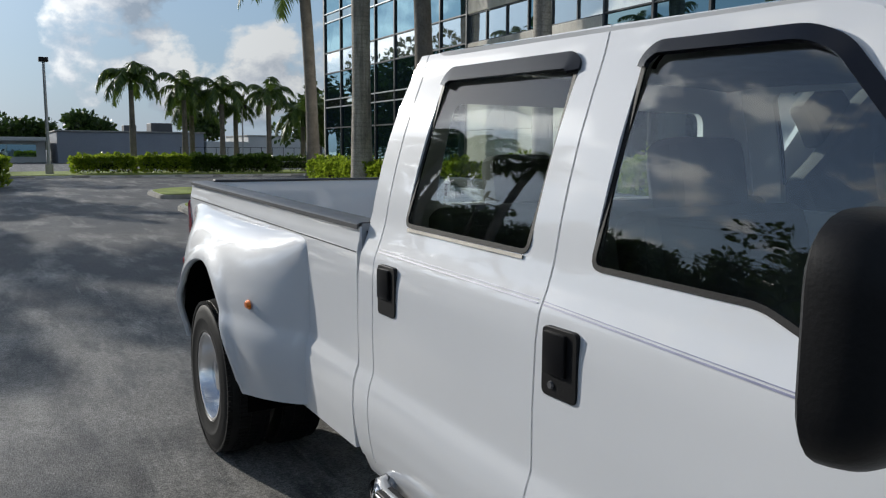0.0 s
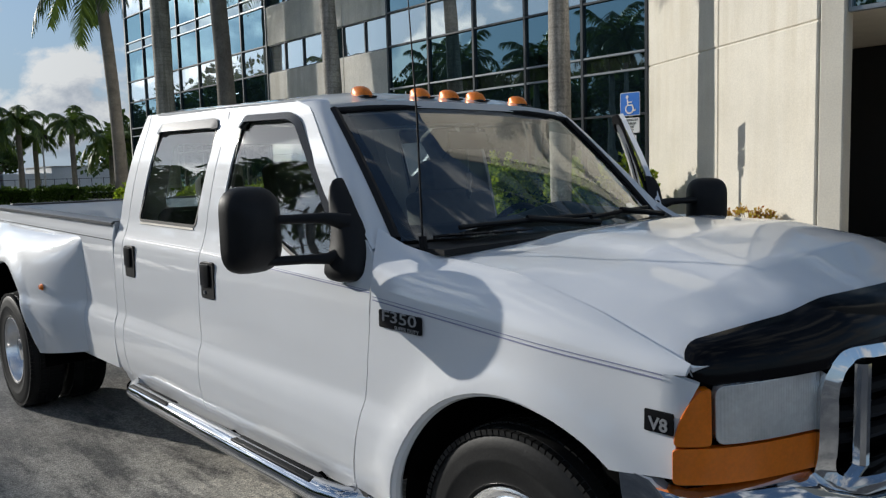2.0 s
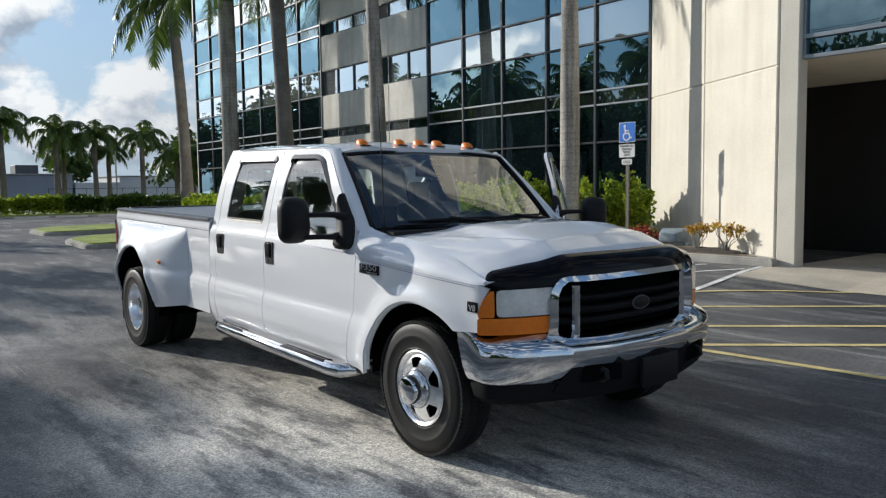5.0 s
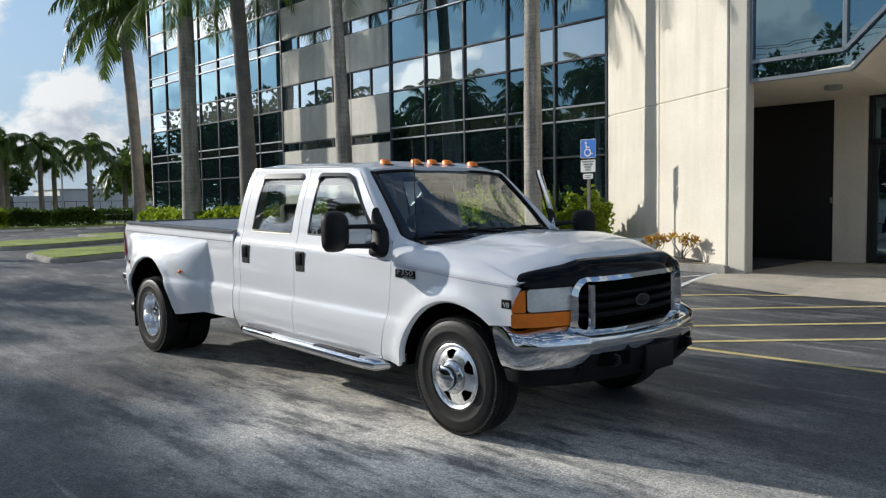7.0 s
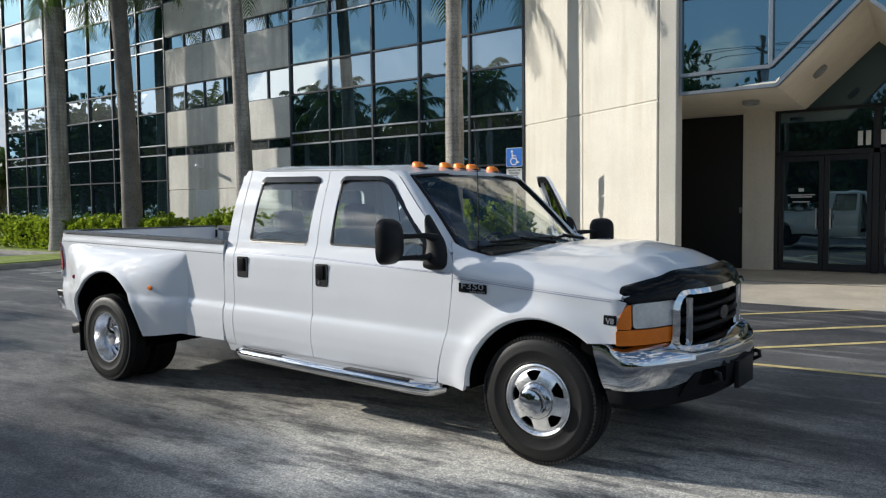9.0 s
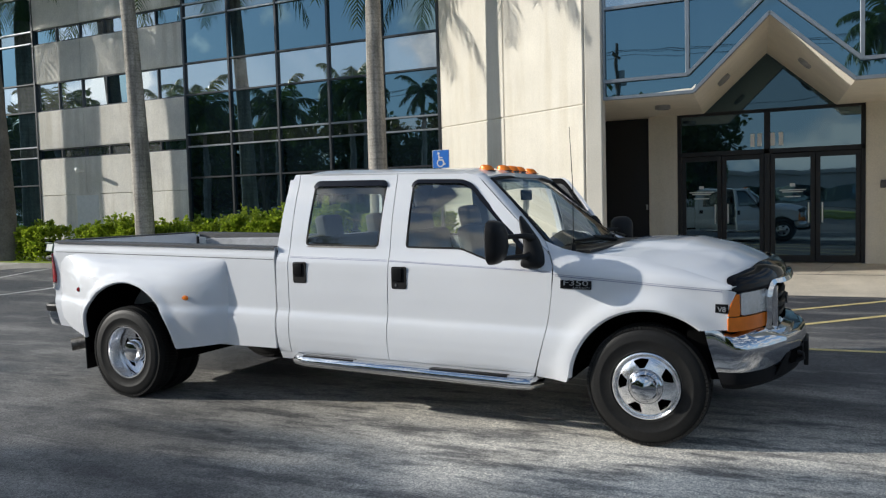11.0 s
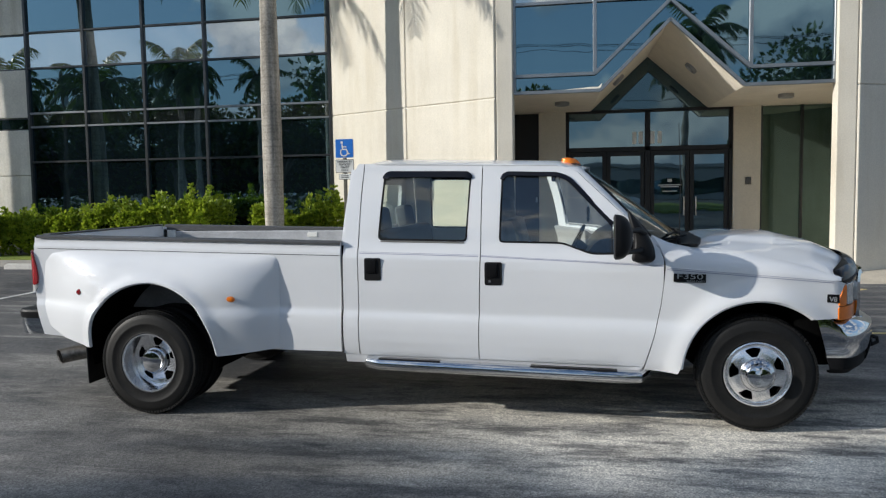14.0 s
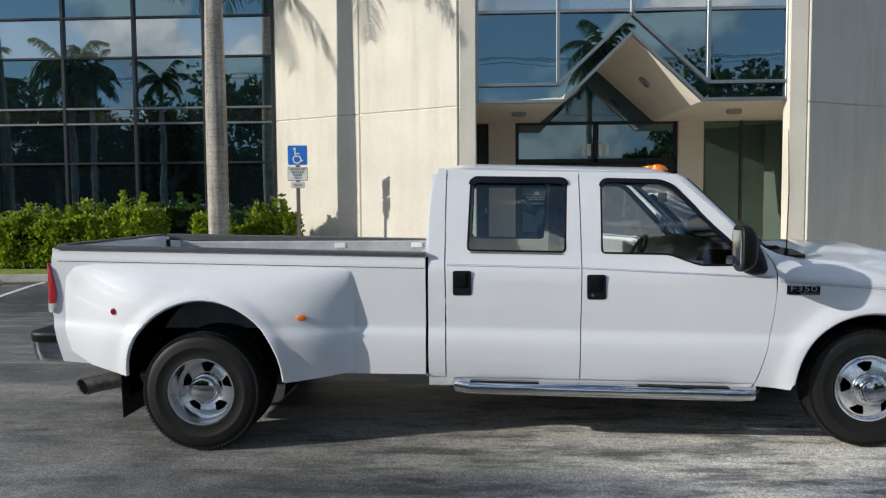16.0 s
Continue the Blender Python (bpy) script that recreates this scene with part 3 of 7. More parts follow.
for a, b in (((-0.6, 5.5), (1.32, 7.9)), ((-1.3, 6.1), (0.5, 8.1)), ((-2.0, 6.6), (-0.75, 8.1))):
    stripe("road_marking", a, b, 0.10, WHITELINE, "worn white hatching line beside the concrete apron")
for x in (-6.3, -9.55, -12.8):
    stripe("road_marking", (x, 4.2), (x - 0.1, 8.0), 0.10, WHITELINE, "faded white bay line on the asphalt")

# concrete apron and walk before the entrance
bm = bmesh.new()
prof = [(7.55, 0.006), (8.2, 0.052), (9.6, 0.15), (12.4, 0.17)]
xs = [1.75 + (14.0 - 1.75) * i / 10 for i in range(11)]
left = {7.55: -0.20, 8.2: -0.31, 9.6: -0.2, 12.4: -0.1}
rows = [[bm.verts.new((x + (left[y] if i == 0 else 0), 7.22 if i == 0 and y < 7.6 else y, max(z, rise(x + left[y], y) + 0.008 if i == 0 else z))) for y, z in prof] for i, x in enumerate(xs)]
for i in range(10):
    for j in range(3):
        bm.faces.new((rows[i][j], rows[i + 1][j], rows[i + 1][j + 1], rows[i][j + 1]))
tagged(part("pavement", bm, APRON, smooth=False, solid=0.12), "pale concrete apron and walk before the entrance", "pavement", kind="structure")
for y0, z0, y1, z1 in ((9.58, 0.153, 9.60, 0.154),):
    bm = boxed(1.6, 14.0, y0 - 0.006, y1 + 0.006, z0 - 0.002, z1)
    tagged(part("trim", bm, SIGNINK, smooth=False), "dark joint across the concrete walk", "joint", kind="structure")
for x in (3.6, 5.4, 7.2, 9.0):
    q = bmesh.new()
    f = [q.verts.new(p) for p in ((x, 9.6, 0.154), (x + 0.012, 9.6, 0.154), (x + 0.412, 12.3, 0.174), (x + 0.40, 12.3, 0.174))]
    q.faces.new(f)
    tagged(part("trim", q, SIGNINK, smooth=False), "dark joint across the concrete walk", "joint", kind="structure")

# planting bed along the facade, and the grass islands
slab("pavement", [(-31, 8.15), (-16.4, 8.15), (-14.2, 8.15), (-0.6, 8.15), (-0.45, 8.4), (1.5, 8.4), (1.5, 8.62), (-2.8, 11.1), (-14.2, 11.1), (-16.4, 11.1), (-31, 11.1)], 0.0, 0.13, KERB, "concrete kerb of the planting bed", "kerb", bevel=0.03, lift=True)
slab("lawn", [(-30.9, 8.32), (-16.4, 8.32), (-14.2, 8.32), (-3.0, 8.32), (-2.7, 8.5), (-2.6, 10.75), (-2.85, 10.9), (-14.2, 10.92), (-16.4, 10.92), (-30.9, 10.95)], 0.10, 0.15, GRASS, "short mown grass in the planting bed", "grass", kind="stuff", lift=True)
slab("ground", [(-2.55, 8.42), (-0.75, 8.42), (-0.6, 8.56), (1.15, 8.58), (-2.55, 10.65)], 0.10, 0.142, DRYSOIL, "dry bare soil of the planting bed", "soil", kind="structure", lift=True)


def island(pts, label):
    slab("pavement", pts, 0.0, 0.13, KERB, "rounded concrete kerb round a grass island", "kerb", bevel=0.04)
    c = sum((Vector(p) for p in pts), Vector((0, 0))) / len(pts)
    slab("lawn", [tuple(c + (Vector(p) - c) * (1 - 0.18 / max(0.5, (Vector(p) - c).length))) for p in pts], 0.1, 0.16, GRASS, label, "grass", kind="stuff")


island(rounded([(-13.9, 1.95), (-14.9, 4.3), (-15.5, 8.1), (-18.5, 8.1), (-18.7, 3.2), (-17.4, 2.15)], 0.7), "sunlit short grass on a kerbed island")
island(rounded([(-21.7, 2.6), (-21.9, 4.4), (-24.0, 8.1), (-27.2, 8.1), (-26.6, 3.6), (-25.0, 2.7)], 0.6), "sunlit short grass on a kerbed island")


def wheel_stop(x, y, turn):
    """A precast parking block with sloping sides."""
    b = bmesh.new()
    prof = [(-0.08, 0.0), (-0.06, 0.10), (-0.035, 0.115), (0.035, 0.115), (0.06, 0.10), (0.08, 0.0)]
    rows = [[b.verts.new((px * k, ly, pz * k2)) for px, pz in prof] for ly, k, k2 in ((-0.9, 0.8, 0.75), (-0.86, 1.0, 1.0), (0.86, 1.0, 1.0), (0.9, 0.8, 0.75))]
    for r0, r1 in zip(rows, rows[1:]):
        for j in range(5):
            b.faces.new((r0[j], r0[j + 1], r1[j + 1], r1[j]))
    b.faces.new(rows[0])
    b.faces.new(rows[-1])
    bmesh.ops.recalc_face_normals(b, faces=b.faces[:])
    b.transform(pose(x, y, rise(x, y), 0, 0, turn))
    return tagged(part("wheel_stop", b, KERBWHITE, smooth=False), "pale concrete parking block on the asphalt", "parking block", "parking blocks")


for y in (1.0, 3.7, 6.4, 8.6, 11.0, 13.4, 16.0):
    wheel_stop(-42.9, y, 0)
for x in (-5.0, -8.0, -11.2):
    wheel_stop(x, 7.75, 90)
slab("pavement", [(-43.6, -60), (-43.6, 60), (-52.5, 60), (-52.5, -60)], 0.0, 0.12, KERB, "far concrete kerb of the lawn strip", "kerb")
slab("lawn", [(-43.9, -60), (-43.9, 60), (-52.3, 60), (-52.3, -60)], 0.1, 0.15, GRASS, "lawn strip along the far side of the lot", "grass", kind="stuff")
slab("lawn", [(-150, -24), (120, -24), (120, -46), (-150, -46)], 0.0, 0.10, GRASS, "wide roadside lawn across the lot", "grass", kind="stuff")

# ---- office building ----
FY = 11.0                               # plane of the long facade
COLS_R = [-10.75, -9.14, -7.52, -5.90, -4.32, -2.77]
COLS_L = [-28.7, -26.95, -25.25, -23.6, -21.95, -20.3, -18.65, -17.0]
LEVELS = [0.15, 1.45, 2.54, 3.42, 3.76, 4.88, 5.76, 7.03, 7.40, 8.5, 9.4, 10.65, 11.0, 12.2, 13.3, 14.3]
LIGHTROWS = (3, 5, 7, 9, 11)
office = thing("office_building", "cream concrete office building with dark mirror-glass curtain walls", "building")


def wall_box(name, x0, x1, y0, y1, z0, z1, mat, bevel=0.012, label="", parent=office):
    return part(name, boxed(x0, x1, y0, y1, z0, z1, bevel, 1), mat, parent, label, smooth=False)


def bay(cols):
    """A glazed bay: panes, posts and rails in front of a dark back wall."""
    for i in range(len(cols) - 1):
        for j in range(len(LEVELS) - 1):
            if j == 0:
                continue
            lo, hi = LEVELS[j], LEVELS[j + 1]
            if j == 1:
                lo = LEVELS[0]
            mat = BANDGLASS if j in (3, 7, 11) else PANELIGHT if j in LIGHTROWS else PANE
            wall_box("pane", cols[i] + 0.02, cols[i + 1] - 0.02, FY + 0.02, FY + 0.05, lo + 0.02, hi - 0.02, mat, 0.0)
    for x in cols:
        wall_box("mullion", x - 0.035, x + 0.035, FY - 0.045, FY + 0.07, LEVELS[0], LEVELS[-1], MULLION, 0.006)
    for j, z in enumerate(LEVELS):
        if j == 1:
            continue
        m = SILVER if j in (3, 4, 7, 8) else MULLION
        wall_box("rail", cols[0], cols[-1], FY - 0.035, FY + 0.06, z - 0.024, z + 0.024, m, 0.006)
    wall_box("wall", cols[0], cols[-1], FY + 0.12, FY + 0.35, 0.0, LEVELS[-1], DARK, 0.0)


bay(COLS_R)
bay(COLS_L)
# concrete bay with strip windows
CX = [-17.0, -14.9, -12.8, -10.75]
for z0, z1 in ((0.0, 3.36), (3.66, 4.86), (5.74, 6.96), (7.42, 8.55), (9.45, 10.6), (11.0, 14.4)):
    cuts = [(0.0, 2.2), (2.2, 3.36)] if z0 == 0.0 else [(z0, z1)]
    for a, b in cuts:
        for i in range(3):
            wall_box("panel", CX[i] + 0.006, CX[i + 1] - 0.006, FY - 0.02, FY + 0.3, a + 0.006, b - 0.006, CONCRETE, 0.014)
for z0, z1, m in ((3.36, 3.66, PANELIGHT), (4.86, 5.74, PANELIGHT), (6.96, 7.42, PANELIGHT), (8.55, 9.45, PANELIGHT), (10.6, 11.0, PANELIGHT)):
    xs = [-17.0 + 6.25 * i / 6 for i in range(7)]
    for i in range(6):
        wall_box("pane", xs[i] + 0.02, xs[i + 1] - 0.02, FY + 0.06, FY + 0.09, z0 + 0.02, z1 - 0.02, PANE if (i * 7 + int(z0 * 3)) % 5 == 0 else m, 0.0)
        wall_box("mullion", xs[i] - 0.025, xs[i] + 0.025, FY + 0.01, FY + 0.10, z0, z1, MULLION, 0.004)
    wall_box("rail", -17.0, -10.75, FY + 0.005, FY + 0.10, z0 - 0.02, z0 + 0.025, MULLION, 0.004)
    wall_box("rail", -17.0, -10.75, FY + 0.005, FY + 0.10, z1 - 0.025, z1 + 0.02, MULLION, 0.004)
wall_box("wall", -17.0, -10.75, FY + 0.31, FY + 0.5, 0.0, 14.4, CONCRETE, 0.0)
d = wall_box("door", -15.35, -14.40, FY - 0.045, FY - 0.02, 0.15, 2.17, SIGNWHITE, 0.008, "white metal service door")
part("door_frame", boxed(-15.43, -14.32, FY - 0.035, FY - 0.0225, 0.15, 2.25, 0.004, 1), CONCRETE, d, smooth=False)
part("door_handle", tube(bmesh.new(), [(-14.5, FY - 0.05, 1.1), (-14.5, FY - 0.09, 1.1), (-14.6, FY - 0.09, 1.1)], 0.012, 8), STEEL, d)
# body of the building behind, and roof
wall_box("wall", -28.75, -2.7, FY + 0.5, 30.0, 0.0, 14.5, CONCRETE, 0.0)
wall_box("wall", -28.85, -28.72, FY - 0.03, 30.0, 0.0, 14.5, CONCRETE, 0.01)
wall_box("roof", -28.9, 13.5, FY + 0.2, 30.0, 14.5, 14.8, CONCRETE, 0.02)
wall_box("wall", -2.7, 13.5, 13.2, 30.0, 0.0, 14.5, CONCRETE, 0.0)


def wing(p0, p1, end, name_mat):
    """A slanting stucco wing with joints, and the pier at its end."""
    a, b = Vector((*p0, 0)), Vector((*p1, 0))
    d = (b - a).normalized()
    ln = (b - a).length
    ang = math.degrees(math.atan2(d.y, d.x))
    m = pose(a.x, a.y, 0, 0, 0, ang)
    s = ln * 0.505
    flip = 1 if end > 0 else -1
    for u0, u1 in ((0.0, s), (s, ln)):
        for z0, z1 in ((0.0, 3.43), (3.43, 7.0), (7.0, 10.6), (10.6, 14.6)):
            q = boxed(u0 + 0.008, u1 - 0.008, 0.0 if flip > 0 else 0.0, 0.3, z0 + 0.008, z1 - 0.008, 0.016, 1, m)
            part("panel", q, STUCCO, office, smooth=False)
    part("wall", boxed(0.02, ln - 0.02, 0.025, 0.4, 0.0, 14.5, 0, 1, m), CONCRETE, office, smooth=False)


wing((-2.77, 11.0), (1.38, 8.68), 1, STUCCO)
wing((7.88, 8.68), (12.03, 11.0), -1, STUCCO)
for x0, x1 in ((1.40, 1.73), (7.52, 7.86)):
    wall_box("pier", x0, x1, 8.70, 8.99, 0.0, 14.5, STUCCO, 0.02, "cream stucco pier beside the entrance")

# entrance: back wall, doors, black side doors, gabled canopy
EY = 12.04
for x0, x1 in ((1.98, 2.60), (6.30, 6.88)):
    wall_box("pier", x0, x1, EY - 0.10, EY + 0.4, 0.15, 3.6, STUCCO, 0.012)
wall_box("wall", -0.4, 9.2, EY + 0.3, EY + 0.6, 0.0, 8.0, DARK, 0.0)
wall_box("wall", -0.6, -0.2, 10.2, 12.6, 0.0, 5.0, STUCCO, 0.0)
wall_box("wall", 9.0, 9.4, 10.0, 12.6, 0.0, 5.0, STUCCO, 0.0)
wall_box("wall", -0.2, 9.0, EY + 0.08, EY + 0.28, 3.40, 5.2, SOFFIT, 0.0)
sd = wall_box("door", -0.2, 1.98, EY + 0.02, EY + 0.06, 0.17, 3.42, DOORBLACK, 0.0, "tall black metal side door")
part("door_handle", boxed(1.90, 1.94, EY - 0.03, EY + 0.02, 1.35, 1.47, 0.006, 1), STEEL, sd, smooth=False)
wall_box("pane", 6.92, 9.0, EY + 0.02, EY + 0.05, 0.2, 3.42, GREENPANE, 0.0, "tall dark green-tinted side pane")
part("jamb", boxed(6.88, 6.93, EY - 0.02, EY + 0.08, 0.15, 3.45, 0.005, 1), MULLION, office, smooth=False)
part("jamb", boxed(7.72, 7.78, EY - 0.02, EY + 0.08, 0.15, 3.45, 0.005, 1), MULLION, office, smooth=False)
# double doors with transom panes
DXS = [2.60, 3.53, 4.45, 5.38, 6.30]
for i in range(2):
    wall_box("pane", (2.63, 4.48)[i], (4.42, 6.27)[i], EY + 0.03, EY + 0.05, 2.60, 3.40, DOORGLASS, 0.0)
for x0, x1, z0, z1 in ((2.60, 6.30, 3.38, 3.45), (2.60, 6.30, 2.50, 2.60), (2.60, 2.68, 0.17, 3.42), (6.22, 6.30, 0.17, 3.42), (4.39, 4.51, 0.17, 3.42)):
    wall_box("mullion", x0, x1, EY - 0.03, EY + 0.08, z0, z1, DOORBLACK, 0.006)
for i in range(4):
    x0, x1 = DXS[i] + (0.08 if i in (0,) else 0.06 if i == 2 else 0.0), DXS[i + 1] - (0.06 if i == 1 else 0.08 if i == 3 else 0.0)
    leaf = wall_box("door", x0 + 0.09, x1 - 0.09, EY + 0.02, EY + 0.04, 0.32, 2.40, DOORGLASS, 0.0, "dark glazed entrance door leaf")
    for a0, a1, b0, b1 in ((x0 + 0.006, x0 + 0.095, 0.18, 2.49), (x1 - 0.095, x1 - 0.006, 0.18, 2.49), (x0 + 0.095, x1 - 0.095, 0.18, 0.33), (x0 + 0.095, x1 - 0.095, 2.39, 2.49)):
        part("stile", boxed(a0, a1, EY - 0.01, EY + 0.06, b0, b1, 0.004, 1), DOORBLACK, leaf, smooth=False)
    hx = x1 - 0.13 if i % 2 == 0 else x0 + 0.13
    b = bmesh.new()
    tube(b, [(hx, EY - 0.07, 1.02), (hx, EY - 0.07, 1.44)], 0.016, 8)
    for z in (1.08, 1.38):
        tube(b, [(hx, EY - 0.07, z), (hx, EY - 0.0, z)], 0.013, 8)
    part("handle", b, PULLSTEEL, leaf, "brushed steel pull handle")
    if i in (0, 2):
        b = bmesh.new()
        cx = (x0 + x1) / 2
        for dz, w in ((1.78, 0.05), (1.70, 0.26), (1.66, 0.20), (1.56, 0.16)):
            box(b, cx - w, cx + w, EY + 0.012, EY + 0.0145, dz, dz + (0.07 if w == 0.05 else 0.022))
        part("lettering", b, SIGNWHITE, leaf, "small white lettering on the glass", smooth=False)
# number above the doors, as plain bars
for x in (4.16, 4.30, 4.56, 4.72):
    part("number_bar", boxed(x - 0.045, x + 0.045, EY + 0.012, EY + 0.022, 2.66, 2.94, 0.004, 1), NUMBERWHITE, office, "white plain bar above the doors")
wall_box("wall", 2.0, 6.9, EY + 0.06, EY + 0.25, 3.40, 5.2, DARK, 0.0)

# canopy: flat soffits at both sides, a gable in the middle; glass front above
CY, CB = 8.86, 12.1
ZS, ZP = 3.50, 4.76
XL, XM, XR = 3.38, 4.66, 5.98
b = bmesh.new()


def soffit_row(y, sx, zs, zp):
    return [Vector((1.72 if y < 9 else -0.3, y, zs)), Vector((XL + sx, y, zs)), Vector((XM + sx, y, zp)), Vector((XR + sx, y, zs)), Vector((7.54 if y < 9 else 9.2, y, zs))]


f0 = [b.verts.new(p) for p in soffit_row(CY, 0.0, ZS, ZP)]
f1 = [b.verts.new(p) for p in soffit_row(CB, -0.22, ZS - 0.07, ZP - 0.14)]
for i in range(4):
    b.faces.new((f0[i], f0[i + 1], f1[i + 1], f1[i]))
part("soffit", b, SOFFIT, office, "cream plaster soffit of the gabled canopy", smooth=False, solid=0.1, offset=1.0)
# glazed gable back
b = bmesh.new()
vs = [b.verts.new((x, EY + 0.04, z)) for x, z in ((XL - 0.25, 3.44), (XM - 0.22, ZP - 0.13), (XR - 0.2, 3.44))]
b.faces.new(vs)
part("pane", b, GABLEGLASS, office, "dark triangular pane under the gable", smooth=False, solid=0.02)


def beam(b, p, q, w, d):
    """A square bar from p to q in the plane of the front; w high, d deep."""
    p, q = Vector(p), Vector(q)
    ax = (q - p).normalized()
    side = Vector((0, 1, 0))
    up = ax.cross(side).normalized()
    vs = []
    for c in (p, q):
        vs.append([b.verts.new(c + up * s * w / 2 + side * r * d / 2) for s, r in ((1, 1), (1, -1), (-1, -1), (-1, 1))])
    bridge(b, vs[0], vs[1])
    b.faces.new(vs[0][::-1])
    b.faces.new(vs[1])


LO = [(1.74, 3.52), (XL, 3.52), (XM, 4.78), (XR, 3.52), (7.52, 3.52)]
UP = [(1.74, 3.84), (XL - 0.10, 3.84), (XM, 5.14), (XR + 0.10, 3.84), (7.52, 3.84)]
for i in range(4):
    for line in (LO, UP):
        b = bmesh.new()
        beam(b, (line[i][0], CY - 0.03, line[i][1]), (line[i + 1][0], CY - 0.03, line[i + 1][1]), 0.06, 0.10)
        bmesh.ops.recalc_face_normals(b, faces=b.faces[:])
        part("rail", b, SILVER, office, smooth=False)
    b = bmesh.new()
    b.faces.new([b.verts.new((x, CY, z)) for x, z in (LO[i], LO[i + 1], UP[i + 1], UP[i])])
    part("pane", b, PANE, office, smooth=False, solid=0.02)
XS4 = [1.74, 3.28, 4.66, 6.08, 7.52]
for i in range(4):
    lo_l, lo_r = UP[i], UP[i + 1]
    b = bmesh.new()
    b.faces.new([b.verts.new((x, CY, z)) for x, z in ((lo_l[0], lo_l[1]), (lo_r[0], lo_r[1]), (lo_r[0], 5.16), (lo_l[0], 5.16)) if not (z == 5.16 and abs((lo_r if x == lo_r[0] else lo_l)[1] - 5.14) < 0.01)])
    part("pane", b, PANE, office, smooth=False, solid=0.02)
    for z0, z1, m in ((5.2, 6.1, PANELIGHT), (6.1, 7.1, PANE), (7.1, 7.5, PANELIGHT), (7.5, 8.9, PANE), (8.9, 9.8, PANELIGHT), (9.8, 11, PANE), (11, 14.4, PANE)):
        wall_box("pane", XS4[i] + 0.02, XS4[i + 1] - 0.02, CY, CY + 0.03, z0 + 0.02, z1 - 0.02, m, 0.0)
for i, x in enumerate(XS4):
    z0 = (3.5, 3.84, 5.14, 3.84, 3.5)[i]
    wall_box("mullion", x - 0.035, x + 0.035, CY - 0.07, CY + 0.05, z0, 14.4, SILVER, 0.006)
for z in (5.2, 6.1, 7.1, 7.5, 8.9, 9.8, 11):
    wall_box("rail", 1.74, 7.52, CY - 0.06, CY + 0.05, z - 0.03, z + 0.03, SILVER, 0.006)
wall_box("wall", 1.73, 7.52, CY + 0.15, CY + 0.3, 5.3, 14.5, DARK, 0.0)
# soffit downlights
for x, y, z in ((2.6, 10.2, 3.45), (7.0, 10.2, 3.45)):
    b = bmesh.new()
    lathe(b, [(0.15, 0.02), (0.15, -0.05), (0.12, -0.06), (0.10, -0.03), (0.0, -0.03)], 24, "Z", (x, y, z))
    tagged(part("soffit_light", b, STEEL), "round metal downlight in the entrance soffit", "lamp", "soffit lights")
for x, y, z, ang in ((3.8, 10.3, 3.95, 44), (5.25, 10.3, 4.13, -44)):
    b = bmesh.new()
    lathe(b, [(0.14, 0.02), (0.14, -0.04), (0.11, -0.05), (0.09, -0.02), (0.0, -0.02)], 24, "Z")
    b.transform(pose(x - 0.05, y, z - 0.05, 0, -ang, 0))
    tagged(part("soffit_light", b, STEEL), "round metal downlight in the entrance soffit", "lamp", "soffit lights")
tagged(part("entry_keypad", boxed(6.56, 6.68, EY - 0.14, EY - 0.10, 1.70, 1.86, 0.01, 1), GREYPL, smooth=False), "small grey keypad box on the pier", "keypad")
# camera housing on the concrete bay
cam_box = thing("security_camera", "white bullet security camera on a wall bracket", "security camera")
part("body", tube(bmesh.new(), [(-15.05, 10.75, 2.98), (-14.75, 10.55, 2.90)], 0.06, 12), SIGNWHITE, cam_box)
part("bracket", tube(bmesh.new(), [(-15.0, FY - 0.02, 2.92), (-15.0, 10.75, 2.92)], 0.025, 8), SIGNWHITE, cam_box)

# ---- palms, hedges, trees ----


def leaf_quads(bm, n, place, size, rnd, up=0.3):
    """Scatters small pointed leaves; place() gives a spot and a direction."""
    for _ in range(n):
        p, d = place()
        d = (d + Vector((rnd.uniform(-1, 1), rnd.uniform(-1, 1), rnd.uniform(-1, 1) + up)) * 0.8).normalized()
        s = size * rnd.uniform(0.6, 1.3)
        w = d.cross(Vector((rnd.uniform(-1, 1), rnd.uniform(-1, 1), rnd.uniform(-1, 1)))).normalized() * s * 0.36
        a, c = p, p + d * s
        mid = p + d * s * 0.5
        bm.faces.new([bm.verts.new(q) for q in (a, mid + w, c, mid - w)])


